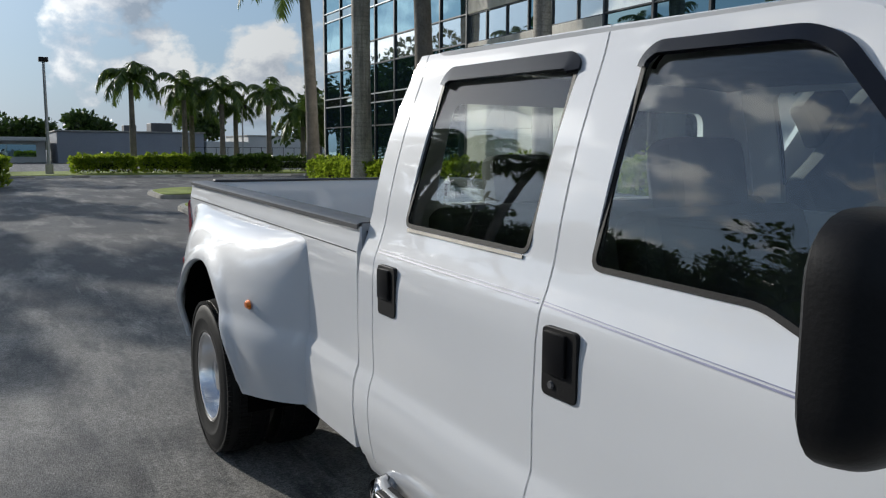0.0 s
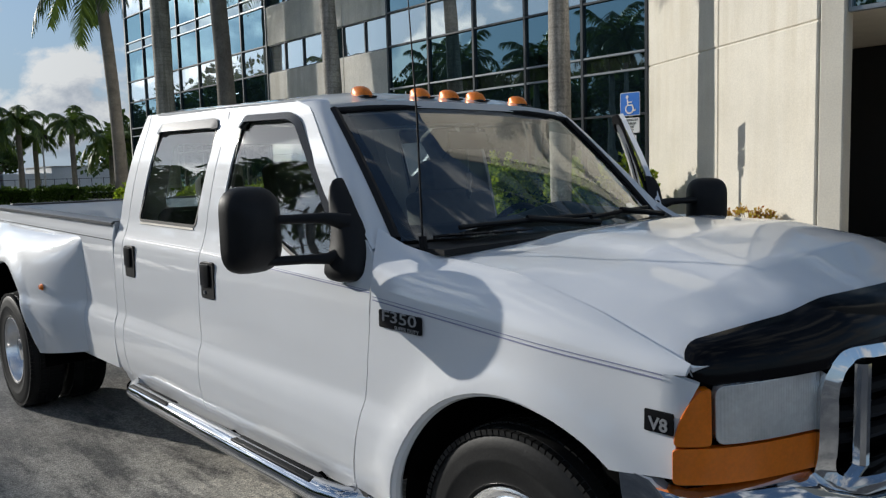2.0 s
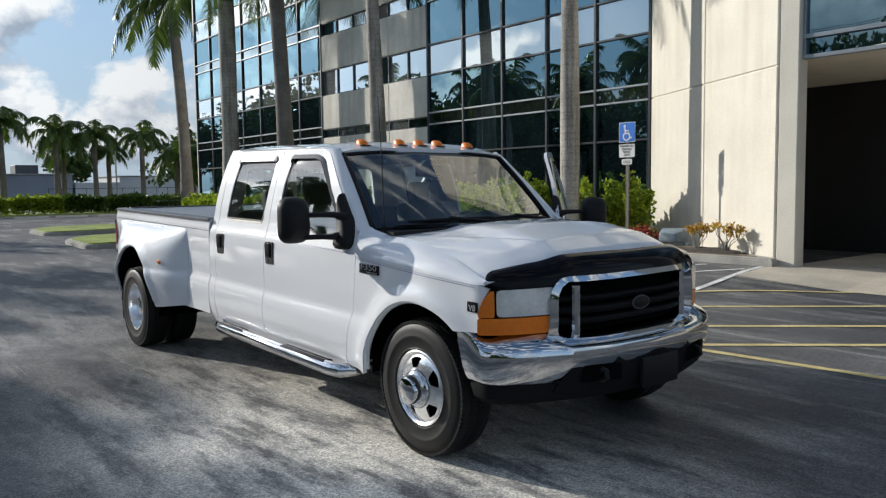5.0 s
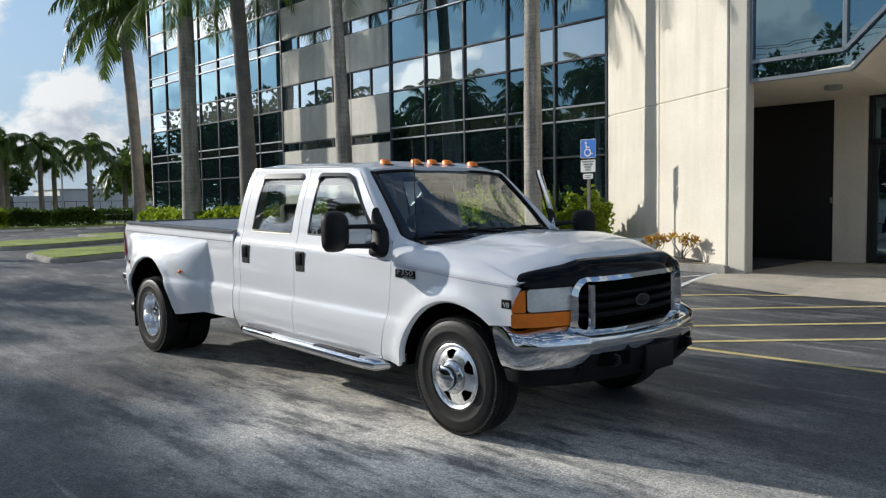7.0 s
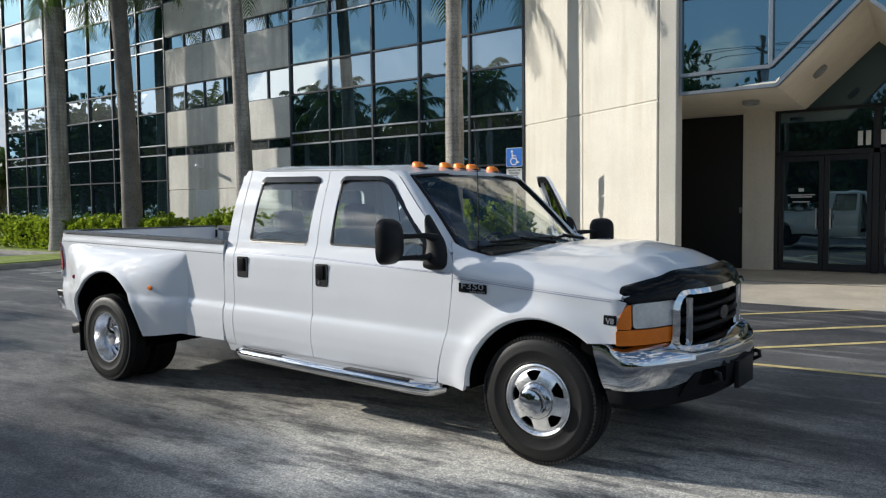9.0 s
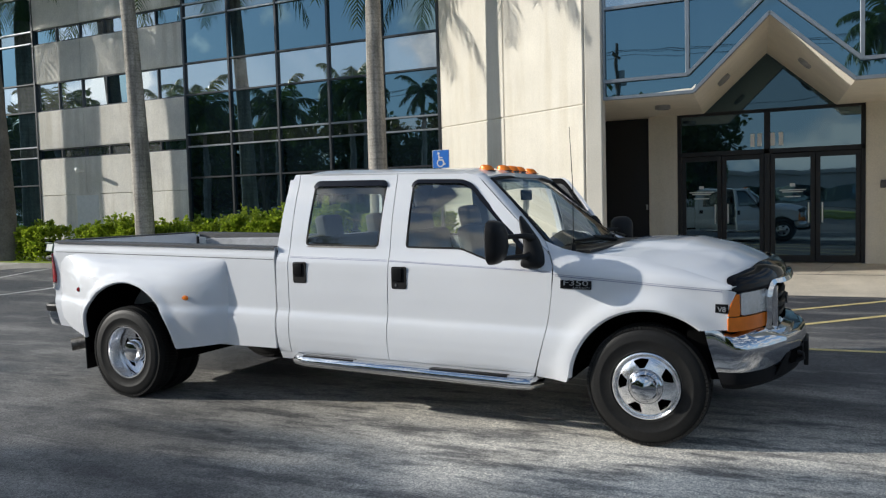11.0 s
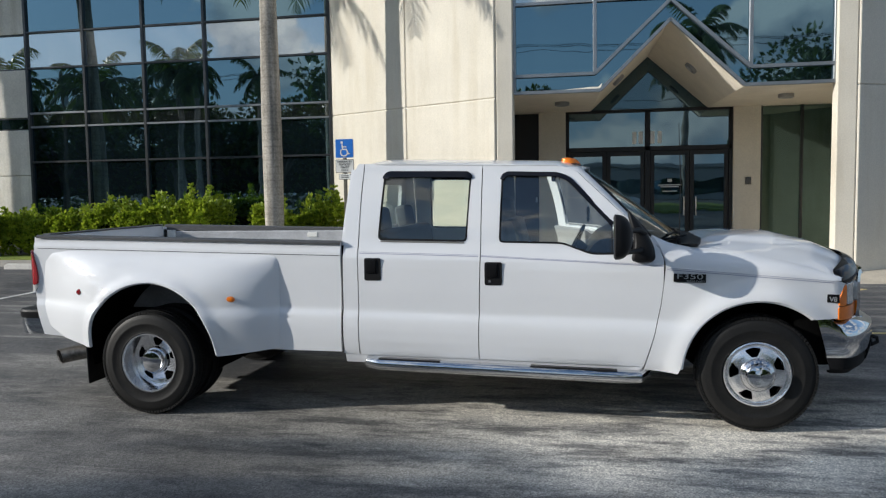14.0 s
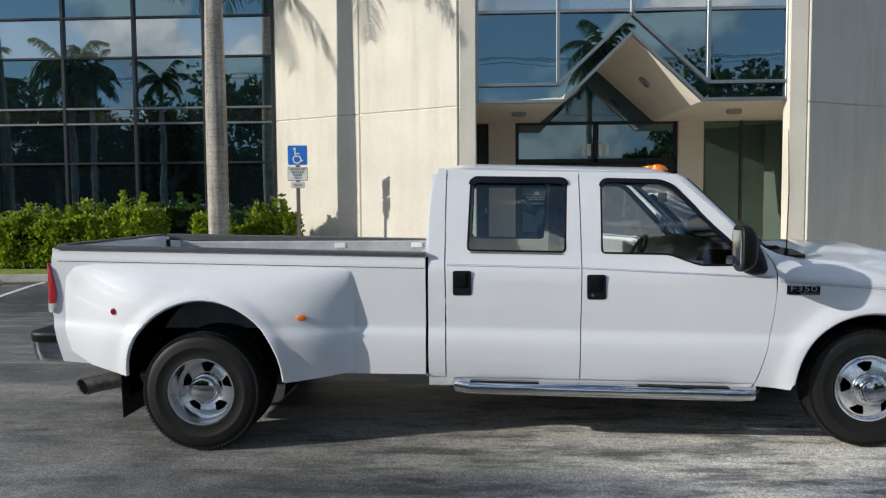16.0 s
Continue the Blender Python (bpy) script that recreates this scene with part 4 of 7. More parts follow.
def hedge(x0, x1, y0, y1, z0, z1, seed, n, size, label, mat=HEDGELEAF, group="hedges", round_top=0.25):
    """A clipped hedge: near-black core for the shade inside, a shell of leaves and uneven top."""
    rnd = random.Random(seed)
    ob = thing("hedge", label, "hedge", group)
    ln = x1 - x0

    def top(x):
        return z1 + round_top * (noise.noise(Vector((x * 0.8, seed * 3.1, 0))) * 0.8 + 0.4 * noise.noise(Vector((x * 2.6, seed, 5))))

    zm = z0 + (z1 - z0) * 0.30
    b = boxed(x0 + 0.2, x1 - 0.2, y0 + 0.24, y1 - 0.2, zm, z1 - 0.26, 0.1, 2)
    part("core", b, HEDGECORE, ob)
    if size < 0.1:
        b = bmesh.new()
        for k in range(int(ln * 5)):
            x, y = rnd.uniform(x0 + 0.1, x1 - 0.1), rnd.uniform(y0 + 0.12, y1 - 0.2)
            tube(b, [(x, y, z0), (x + rnd.uniform(-0.08, 0.08), y, z0 + 0.3), (x + rnd.uniform(-0.2, 0.2), y + rnd.uniform(-0.1, 0.1), zm + 0.3)], [0.018, 0.014, 0.008], 5)
        tagged(part("stems", b, GREYBARK, ob), kind="stuff")
    sprigs = [(rnd.uniform(x0 + 0.1, x1 - 0.1), rnd.uniform(y0 + 0.1, y1 - 0.1), rnd.uniform(0.08, 0.30) * round_top / 0.25) for _ in range(int(ln * 7))]

    def place():
        f = rnd.random()
        x, y = rnd.uniform(x0, x1), rnd.uniform(y0, y1)
        zt = top(x)
        if f < 0.12:
            sx, sy, sh = rnd.choice(sprigs)
            k = rnd.random()
            return Vector((sx + rnd.gauss(0, 0.05 * (1.3 - k)), sy + rnd.gauss(0, 0.05), top(sx) - 0.1 + (sh + 0.08) * k)), Vector((rnd.uniform(-1, 1), rnd.uniform(-1, 1), 0.6))
        if f < 0.42:
            return Vector((x, y, zt - rnd.random() ** 2 * 0.25)), Vector((0, 0, 1))
        z = z0 + (zt - z0) * (1 - 0.95 * rnd.random() ** 1.5)
        bulge = 0.16 * noise.noise(Vector((x * 1.7, z * 2, seed))) + 0.07 * noise.noise(Vector((x * 5, z * 5, seed)))
        if noise.noise(Vector((x * 2.3, z * 2.6, seed + 9))) < -0.28 and rnd.random() < 0.75:
            z = zt - 0.3 * rnd.random()
        if f < 0.80:
            return Vector((x, y0 + bulge + rnd.random() ** 2 * 0.2, z)), Vector((0, -1, 0.2))
        if f < 0.9:
            return Vector((x, y1 - bulge - rnd.random() * 0.2, z)), Vector((0, 1, 0.2))
        s = rnd.choice((0, 1))
        return Vector(((x0, x1)[s] + (1, -1)[s] * (bulge + rnd.random() ** 2 * 0.2), y, z)), Vector(((-1, 1)[s], 0, 0.2))

    b = bmesh.new()
    leaf_quads(b, n, place, size, rnd)
    for _ in range(int(ln * 5)):
        x, y = rnd.uniform(x0 + 0.1, x1 - 0.1), rnd.uniform(y0 + 0.1, y1 - 0.1)
        h, z = rnd.uniform(0.1, 0.3), top(x)
        for k in range(7):
            p = Vector((x, y, z + h * k / 7 - 0.05))
            leaf_quads(b, 1, lambda: (p, Vector((rnd.uniform(-1, 1), rnd.uniform(-1, 1), 0.4))), size, rnd)
    tagged(part("foliage", b, mat, ob, smooth=False), kind="stuff")
    return ob


hedge(-13.25, -8.35, 9.2, 10.3, 0.30, 1.16, 1, 23000, 0.09, "bright green clipped hedge along the glass facade", round_top=0.28)
hedge(-8.05, -4.95, 9.2, 10.3, 0.30, 1.36, 8, 16000, 0.09, "taller bright green hedge with loose sprigs along the glass facade", round_top=0.38)
hedge(-4.06, -2.02, 9.42, 10.1, 0.30, 1.22, 2, 10000, 0.09, "bright green clipped hedge beside the stucco wall", round_top=0.42)
hedge(-15.4, -14.3, 8.9, 9.9, 0.12, 1.15, 3, 3000, 0.11, "small bright green clipped hedge along the glass facade")
hedge(-20.0, -16.7, 8.9, 9.9, 0.12, 1.15, 9, 6000, 0.12, "bright green clipped hedge along the glass facade")
hedge(-25.4, -20.8, 8.9, 9.9, 0.12, 1.15, 4, 6000, 0.13, "bright green clipped hedge along the glass facade")


def croton(x, y, z, h, spread, seed):
    """A thin-stemmed plant whose leaves sit in flat tufts at the branch ends."""
    rnd = random.Random(seed)
    ob = thing("croton_plant", "small yellow and red croton plant on bare thin stems", "plant", "croton plants")
    b, s = bmesh.new(), bmesh.new()
    for k in range(9):
        a = k * 2.4 + rnd.uniform(-0.4, 0.4)
        r = spread * (0.35 + 0.65 * ((k * 0.618) % 1.0))
        tip = Vector((x + r * math.cos(a), y + 0.5 * r * math.sin(a), z + h * rnd.uniform(0.74, 0.95)))
        kn = Vector((x + 0.35 * r * math.cos(a), y + 0.2 * r * math.sin(a), z + h * rnd.uniform(0.3, 0.42)))
        tube(s, [(x + 0.015 * math.cos(a), y + 0.015 * math.sin(a), z - 0.02), kn, kn.lerp(tip, 0.5) + Vector((0.04 * math.cos(a), 0.02 * math.sin(a), -0.01)), tip], [0.009, 0.007, 0.006, 0.004], 6)
        leaf_quads(b, 26, lambda: (tip + Vector((rnd.gauss(0, 0.045), rnd.gauss(0, 0.04), rnd.gauss(0.0, 0.028))), Vector((rnd.uniform(-1, 1), rnd.uniform(-1, 1), 0.5))), 0.062, rnd)
        if k % 3 == 0:
            low = kn.lerp(tip, 0.55)
            leaf_quads(b, 10, lambda: (low + Vector((rnd.gauss(0, 0.03), rnd.gauss(0, 0.03), rnd.gauss(0, 0.03))), Vector((rnd.uniform(-1, 1), rnd.uniform(-1, 1), 0.2))), 0.055, rnd)
    part("stem", s, GREYBARK, ob)
    part("foliage", b, CROTON, ob, smooth=False)


croton(-0.16, 8.82, 0.31, 0.47, 0.25, 5)
croton(0.43, 8.80, 0.31, 0.50, 0.32, 6)


def leafy_clump(x0, x1, y, z, h, seed):
    rnd = random.Random(seed)
    ob = thing("red_shrub", "low red-leaved shrub in the planting bed", "shrub")
    b, s = bmesh.new(), bmesh.new()
    for k in range(16):
        c = Vector((x0 + (x1 - x0) * (k + rnd.random()) / 16, y + rnd.uniform(-0.14, 0.14), z + h * rnd.uniform(0.45, 0.92)))
        tube(s, [(c.x * 0.7 + (x0 + x1) * 0.15, y, z - 0.02), c.lerp(Vector((c.x, y, z)), 0.5), c], [0.008, 0.006, 0.004], 5)
        leaf_quads(b, 42, lambda: (c + Vector((rnd.gauss(0, 0.05), rnd.gauss(0, 0.06), rnd.gauss(-0.03, 0.07))), Vector((rnd.uniform(-1, 1), rnd.uniform(-1, 1), 0.5))), 0.07, rnd)
    part("stem", s, GREYBARK, ob)
    part("foliage", b, REDLEAF, ob, smooth=False)


leafy_clump(-1.95, -1.22, 9.0, 0.30, 0.36, 21)


def mulch_mound(x0, x1, y0, y1, h, seed):
    b = bmesh.new()
    grid(b, lambda u, v: Vector((x0 + (x1 - x0) * u, y0 + (y1 - y0) * v,
         0.305 + h * max(0.0, 1 - (2 * u - 1) ** 2) ** 0.6 * max(0.0, 1 - (2 * v - 1) ** 2) ** 0.6 * (1 + 0.5 * noise.noise(Vector((u * 5, v * 4, seed)))))), 24, 12)
    tagged(part("mulch_mound", b, MULCH), "low mound of dark mulch round the plant stems", "mulch", kind="stuff")


mulch_mound(-0.45, 0.75, 8.60, 9.05, 0.085, 3)


def flood_light(x, y, z, w, h, turn, tilt):
    """A garden floodlight: tapered housing, hooded lens, yoke and stalk."""
    ob = thing("flood_light", "grey-blue metal floodlight on a short stalk in the planting bed", "floodlight", "floodlights", m=pose(x, y, 0.29, 0, 0, turn))
    zc = z - 0.29
    tip = pose(0, 0, zc, tilt, 0, 0)
    b = bmesh.new()
    prof = [(0.15, 1.0), (0.12, 1.0), (0.05, 0.97), (-0.08, 0.78), (-0.13, 0.70), (-0.145, 0.6)]
    rows = []
    for py, k in prof:
        o = rounded([(-w / 2 * k, -h / 2 * k), (w / 2 * k, -h / 2 * k), (w / 2 * k, h / 2 * k), (-w / 2 * k, h / 2 * k)], 0.035, 4)
        rows.append([b.verts.new((px, py, pz)) for px, pz in o])
    for r0, r1 in zip(rows, rows[1:]):
        bridge(b, r0, r1)
    b.faces.new(rows[-1])
    bmesh.ops.recalc_face_normals(b, faces=b.faces[:])
    b.transform(tip)
    part("housing", b, FLOODGREY, ob)
    part("lens", boxed(-w / 2 + 0.02, w / 2 - 0.02, 0.128, 0.138, -h / 2 + 0.02, h / 2 - 0.02, 0.003, 1, tip), FLOODLENS, ob, "pale frosted lens")
    part("hood", boxed(-w / 2 - 0.004, w / 2 + 0.004, 0.10, 0.20, h / 2 - 0.004, h / 2 + 0.008, 0.003, 1, tip), FLOODGREY, ob)
    b = bmesh.new()
    tube(b, [(-w / 2 - 0.012, 0, zc), (-w / 2 - 0.012, 0, zc - h / 2 - 0.03), (w / 2 + 0.012, 0, zc - h / 2 - 0.03), (w / 2 + 0.012, 0, zc)], 0.011, 8)
    part("yoke", b, FLOODGREY, ob)
    part("stalk", tube(bmesh.new(), [(0, 0, -0.02), (0, 0, zc - h / 2 - 0.02)], 0.02, 10), FLOODGREY, ob)
    part("base_plate", boxed(-0.07, 0.07, -0.07, 0.07, 0.0, 0.03, 0.006, 1), FLOODGREY, ob)


flood_light(-0.82, 9.02, 0.54, 0.54, 0.26, 4, 4)
flood_light(-13.82, 8.9, 0.66, 0.58, 0.24, 158, 14)
flood_light(-13.1, 9.02, 0.54, 0.58, 0.24, 10, 8)


def frond(bm, base, az, elev, length, rnd, droop, leafl, n=34, wide=1.0):
    """A feather frond: an arched rib with paired drooping leaflets."""
    d = Vector((math.cos(az) * math.cos(elev), math.sin(az) * math.cos(elev), math.sin(elev)))
    p = Vector(base)
    pts = [p.copy()]
    step = length / n
    for i in range(n):
        s = i / n
        d = (d + Vector((0, 0, -droop * (0.3 + 1.7 * s) / n))).normalized()
        p = p + d * step
        pts.append(p.copy())
    side0 = Vector((-math.sin(az), math.cos(az), 0))
    for i in range(2, n + 1):
        s = i / n
        t = (pts[i] - pts[i - 1]).normalized()
        nrm = side0.cross(t).normalized()
        ll = leafl * (0.35 + 0.75 * math.sin(math.pi * min(1, s * 0.92 + 0.08))) * rnd.uniform(0.85, 1.1)
        for sg in (1, -1):
            dirn = (side0 * sg * 0.78 + t * 0.55 - Vector((0, 0, 0.35 + 0.25 * rnd.random())) + nrm * rnd.uniform(-0.15, 0.35)).normalized()
            w = t * 0.028 * wide * (length / 3.2)
            a, m, e = pts[i], pts[i] + dirn * ll * 0.55, pts[i] + dirn * ll - Vector((0, 0, ll * 0.28))
            v = [bm.verts.new(q) for q in (a - w, a + w, m + w * 0.9, m - w * 0.9, e)]
            bm.faces.new((v[0], v[1], v[2], v[3]))
            bm.faces.new((v[3], v[2], v[4]))
    for i in range(n):
        w = side0 * 0.03 * (1 - i / n) + side0 * 0.004
        w2 = side0 * 0.03 * (1 - (i + 1) / n) + side0 * 0.004
        bm.faces.new([bm.verts.new(q) for q in (pts[i] - w, pts[i] + w, pts[i + 1] + w2, pts[i + 1] - w2)])


def palm(x, y, h, r0, r1, seed, label, fl=3.0, count=15, group="royal palms", lean=(0, 0), n=30, bark=PALMBARK, shaft=1.3, wide=1.0, plume=False):
    """A feather palm: ringed tapering trunk, green crownshaft, arching crown."""
    rnd = random.Random(seed)
    ob = thing("palm_tree", label, "palm tree", group, m=pose(x, y, 0))
    b = bmesh.new()
    k = max(12, int(h / 0.22))
    pts, rad = [], []
    for i in range(k + 1):
        s = i / k
        pts.append((lean[0] * s * s, lean[1] * s * s, 0.02 + h * s))
        bulge = 1.0 + 0.18 * math.exp(-((s - 0.0) / 0.05) ** 2) + 0.06 * math.sin(s * 7 + seed)
        rad.append((r0 + (r1 - r0) * s) * bulge * (1 + 0.015 * (i % 2)))
    tube(b, pts, rad, 18)
    part("trunk", b, bark, ob)
    top = Vector(pts[-1])
    if shaft:
        b = bmesh.new()
        tube(b, [top, top + Vector((0, 0, shaft * 0.4)), top + Vector((0, 0, shaft))], [r1 * 1.05, r1 * 0.95, r1 * 0.45], 14)
        part("crownshaft", b, SHAFT, ob)
    b = bmesh.new()
    for i in range(count):
        az = i * 2.399 + rnd.uniform(-0.2, 0.2)
        el = 1.25 - 1.75 * (i / count) ** 0.8 + rnd.uniform(-0.12, 0.12)
        if plume:
            el = 1.15 - 1.25 * i / count + rnd.uniform(-0.15, 0.15)
            frond(b, top + Vector((0, 0, shaft * 0.93)), az, el, fl * rnd.uniform(0.9, 1.1), rnd, 2.5 + 0.7 * rnd.random(), fl * 0.27, n, wide)
            continue
        frond(b, top + Vector((0, 0, shaft * 0.93)), az, el, fl * rnd.uniform(0.85, 1.1), rnd, 1.5 + 0.7 * rnd.random(), fl * 0.24, n, wide)
    tagged(part("crown", b, FROND, ob, smooth=False), kind="stuff")
    return ob


ROYAL = "tall royal palm with a grey ringed trunk beside the facade"
palm(-3.40, 9.05, 7.0, 0.21, 0.17, 11, ROYAL, 3.0, 15)
palm(-10.35, 8.9, 8.3, 0.24, 0.18, 12, ROYAL, 3.1, 15, lean=(-0.35, 0))
palm(-15.85, 8.9, 8.6, 0.30, 0.24, 13, ROYAL, 3.1, 19, lean=(-0.5, 0), bark=GREYBARK)
palm(-20.3, 8.9, 8.5, 0.36, 0.28, 14, ROYAL, 3.1, 20)
palm(-34.0, 12.4, 11.0, 0.36, 0.24, 15, "tall royal palm with a grey trunk beyond the building", 4.6, 18, lean=(-0.7, -0.2), n=44, bark=GREYBARK, wide=1.6)

# row along the far side of the lot
for i, (x, y, h, fl) in enumerate(((-48.0, 5.9, 5.2, 2.5), (-48.2, 9.1, 4.7, 2.4), (-47.8, 11.4, 4.5, 2.4), (-48.0, 14.6, 4.6, 2.2), (-52.0, 10.4, 3.9, 2.4),
                                    (-48.5, 17.2, 3.2, 2.8), (-47.5, -9.0, 5.4, 2.6), (-48.0, -20.0, 5.0, 2.6), (-50.0, 12.9, 3.6, 1.8))):
    palm(x, y, h, 0.20, 0.15, 30 + i, "palm with a slim grey trunk on the lawn strip", fl * 1.05, 13, "palms along the far lawn", n=30, bark=GREYBARK, shaft=0.8, wide=2.6, plume=True)


def tree(x, y, h, r, seed, label, n=5200, leaf=0.32, trunk=0.3, group="broadleaf trees", mat=TREELEAF):
    """A broadleaf tree: tapered trunk, forking limbs, leaves in uneven clumps."""
    rnd = random.Random(seed)
    ob = thing("tree", label, "tree", group, m=pose(x, y, 0))
    b = bmesh.new()
    fork = h * rnd.uniform(0.28, 0.36)
    tube(b, [(0, 0, 0), (0.1, 0.05, fork * 0.5), (0.0, 0.1, fork)], [trunk * 1.25, trunk, trunk * 0.85], 12)
    tips = []
    for i in range(9):
        a, q = i * 2.4 + rnd.uniform(-0.3, 0.3), rnd.uniform(0.35, 1.0)
        e = Vector((r * 0.75 * q * math.cos(a), r * 0.75 * q * math.sin(a), fork + (h - fork) * rnd.uniform(0.35, 0.92)))
        mid = Vector((e.x * 0.45, e.y * 0.45, fork + (e.z - fork) * 0.55))
        tube(b, [(0, 0.1, fork * 0.93), mid, e], [trunk * 0.6, trunk * 0.35, 0.04], 8)
        tips += [e, mid.lerp(e, 0.6)]
    part("trunk", b, GREYBARK, ob)
    clumps = []
    for e in tips:
        for _ in range(4):
            clumps.append((e + Vector((rnd.gauss(0, 0.24), rnd.gauss(0, 0.24), rnd.gauss(0, 0.14))) * r, r * rnd.uniform(0.12, 0.28)))
    b = bmesh.new()

    def place():
        c, rr = rnd.choice(clumps)
        d = Vector((rnd.gauss(0, 1), rnd.gauss(0, 1), rnd.gauss(0, 0.8))).normalized()
        return c + d * rr * rnd.random() ** 0.4, d

    leaf_quads(b, n, place, leaf, rnd)
    tagged(part("crown", b, mat, ob, smooth=False), kind="stuff")
    return ob


# greenery beyond the building's far corner and along the street side behind
for i, (x, y, h, r) in enumerate(((-66, -27, 10.5, 6.0), (-78, -21, 11.0, 6.5), (-90, -26, 10.0, 6.5), (-73, -38, 11.0, 6.5), (-102, -18, 11.0, 7.0), (-56, -36, 10.5, 6.0), (-52, -17, 9.5, 5.5), (-61, -12.5, 9.5, 5.2), (-70, -15, 11.5, 6.0), (-45, -23, 9.5, 5.5), (-59, -22, 11.0, 6.0))):
    tree(x, y, h, r, 160 + i, "leafy dark green tree on the far street corner", 5200, 0.6, group="street trees")
tree(-50.0, 20.0, 5.2, 2.6, 41, "leafy green tree beyond the lot", 4200, 0.4)
tree(-58.0, 22.0, 5.6, 3.0, 42, "leafy green tree beyond the lot", 3600, 0.45)
tree(-46.5, 22.0, 5.6, 2.6, 43, "leafy green tree beyond the lot", 3600, 0.42)
tree(-120.0, 11.0, 7.0, 3.6, 44, "dark tree behind the grey warehouse", 3600, 0.7)
tree(-125.0, -1.0, 5.2, 5.0, 45, "dark tree behind the grey warehouse", 3600, 0.7)
tree(-128.0, 4.0, 5.0, 4.0, 46, "dark tree behind the grey warehouse", 3000, 0.7)
tree(-120.0, 27.0, 8.6, 3.6, 47, "thin dark tree behind the warehouse", 1800, 0.7)
for i, (x, y, h, r) in enumerate(((-34, -36, 10.5, 6.0), (-25, -38, 9.0, 5.6), (-15, -36, 11.5, 6.2), (-6, -39, 9.5, 5.6), (20, -36, 11.5, 6.2), (30, -38, 9.5, 5.8), (-46, -37, 11.0, 6.2), (41, -37, 10.5, 6.2), (-60, -40, 11.0, 6.5))):
    tree(x, y, h, r, 60 + i, "leafy dark green street tree on the lawn", 7500, 0.5, group="street trees")
for i, (x, y, h) in enumerate(((-30.0, -10.8, 6.9), (-25.5, -12.6, 6.7), (-20.3, -13.0, 7.4), (-36.0, -13.6, 7.4), (-43.5, -10.5, 7.6), (9.0, -23.0, 9.0), (22.0, -22.0, 8.0))):
    palm(x, y, h, 0.22, 0.17, 80 + i, "royal palm on the street side of the lot", 3.2, 22, "street palms", n=34, wide=1.9)

# two palms out of view, added up-sun to throw shade on the lane
for i, (x, y, h) in enumerate(((-18.4, -11.5, 7.0), (-15.3, -12.9, 7.0))):
    palm(x, y, h, 0.18, 0.14, 180 + i, "unseen short-crowned palm added to cast shade on the lane", 1.8, 15, "street palms", n=40, wide=2.0)

# far hedges, light poles, warehouse
for i, (y0, y1) in enumerate(((2.3, 5.7), (6.1, 8.8), (9.1, 11.3), (11.7, 14.4), (14.8, 24.0))):
    ob = hedge(y0, y1, -0.7, 0.7, 0.0, 0.92, 90 + i, 3200, 0.2, "clipped green hedge along the far lawn", SHADEHEDGE if i > 1 else HEDGELEAF, "far hedges")
    ob.matrix_world = pose(-46.6, 0, 0.13, 0, 0, 90)
ob = hedge(-4.5, -1.6, -0.9, 0.9, 0.0, 1.1, 97, 3000, 0.18, "low clipped hedge on the far lawn", HEDGELEAF, "far hedges")
ob.matrix_world = pose(-32.6, 0.2, 0.0, 0, 0, 90)

WHITEWALL = material("white_block_wall", (0.62, 0.62, 0.60), 0.9, var=0.15, scale=0.3, fine=0.06, fscale=8, bump=0.1)
GREYWALL = material("grey_painted_wall", (0.30, 0.32, 0.36), 0.9, var=0.12, scale=0.25, fine=0.06, fscale=8, bump=0.1)
wh = thing("warehouse", "low grey windowless warehouse across the road", "building")
part("wall", boxed(-110, -95, 5.0, 21.4, 0.0, 3.6, 0.05, 1), GREYWALL, wh, smooth=False)
part("roof", boxed(-110.2, -94.8, 4.8, 21.6, 3.6, 3.75, 0.03, 1), KERB, wh, smooth=False)
part("roof_unit", boxed(-99, -96, 15.4, 17.9, 3.75, 4.8, 0.05, 1), GREYPL, wh, smooth=False)
part("roof_unit", boxed(-106, -104, 13.5, 15.0, 3.75, 4.7, 0.05, 1), GREYPL, wh, smooth=False)
shop = thing("shop_building", "low white shop building with glazed front", "building")
part("wall", boxed(-108, -98, -7.0, 4.0, 0.0, 2.5, 0.05, 1), WHITEWALL, shop, smooth=False)
part("roof", boxed(-108.4, -97.0, -7.4, 4.4, 2.5, 2.95, 0.05, 1), WHITEWALL, shop, smooth=False)
part("window", boxed(-98.1, -97.9, -6.0, 3.0, 0.7, 2.1, 0.0, 1), PANE, shop, smooth=False)
wh2 = thing("warehouse", "low white building with a flat roof", "building")
part("wall", boxed(-106, -95, 21.7, 27.0, 0.0, 2.65, 0.05, 1), WHITEWALL, wh2, smooth=False)
part("wall", boxed(-106, -95, 27.0, 42.0, 0.0, 3.4, 0.05, 1), WHITEWALL, wh2, smooth=False)
part("roof", boxed(-106.2, -94.8, 26.8, 42.2, 3.4, 3.5, 0.03, 1), KERB, wh2, smooth=False)
far_shop = thing("shop_building", "long low white building beyond the roadside lawn", "building")
part("wall", boxed(-12, 44, -86, -76, 0.0, 4.2, 0.05, 1), WHITEWALL, far_shop, smooth=False)
part("roof", boxed(-12.4, 44.4, -86.4, -75.6, 4.2, 4.7, 0.05, 1), WHITEWALL, far_shop, smooth=False)
part("window", boxed(-8, 40, -76.05, -75.9, 0.8, 2.6, 0.0, 1), PANE, far_shop, smooth=False)
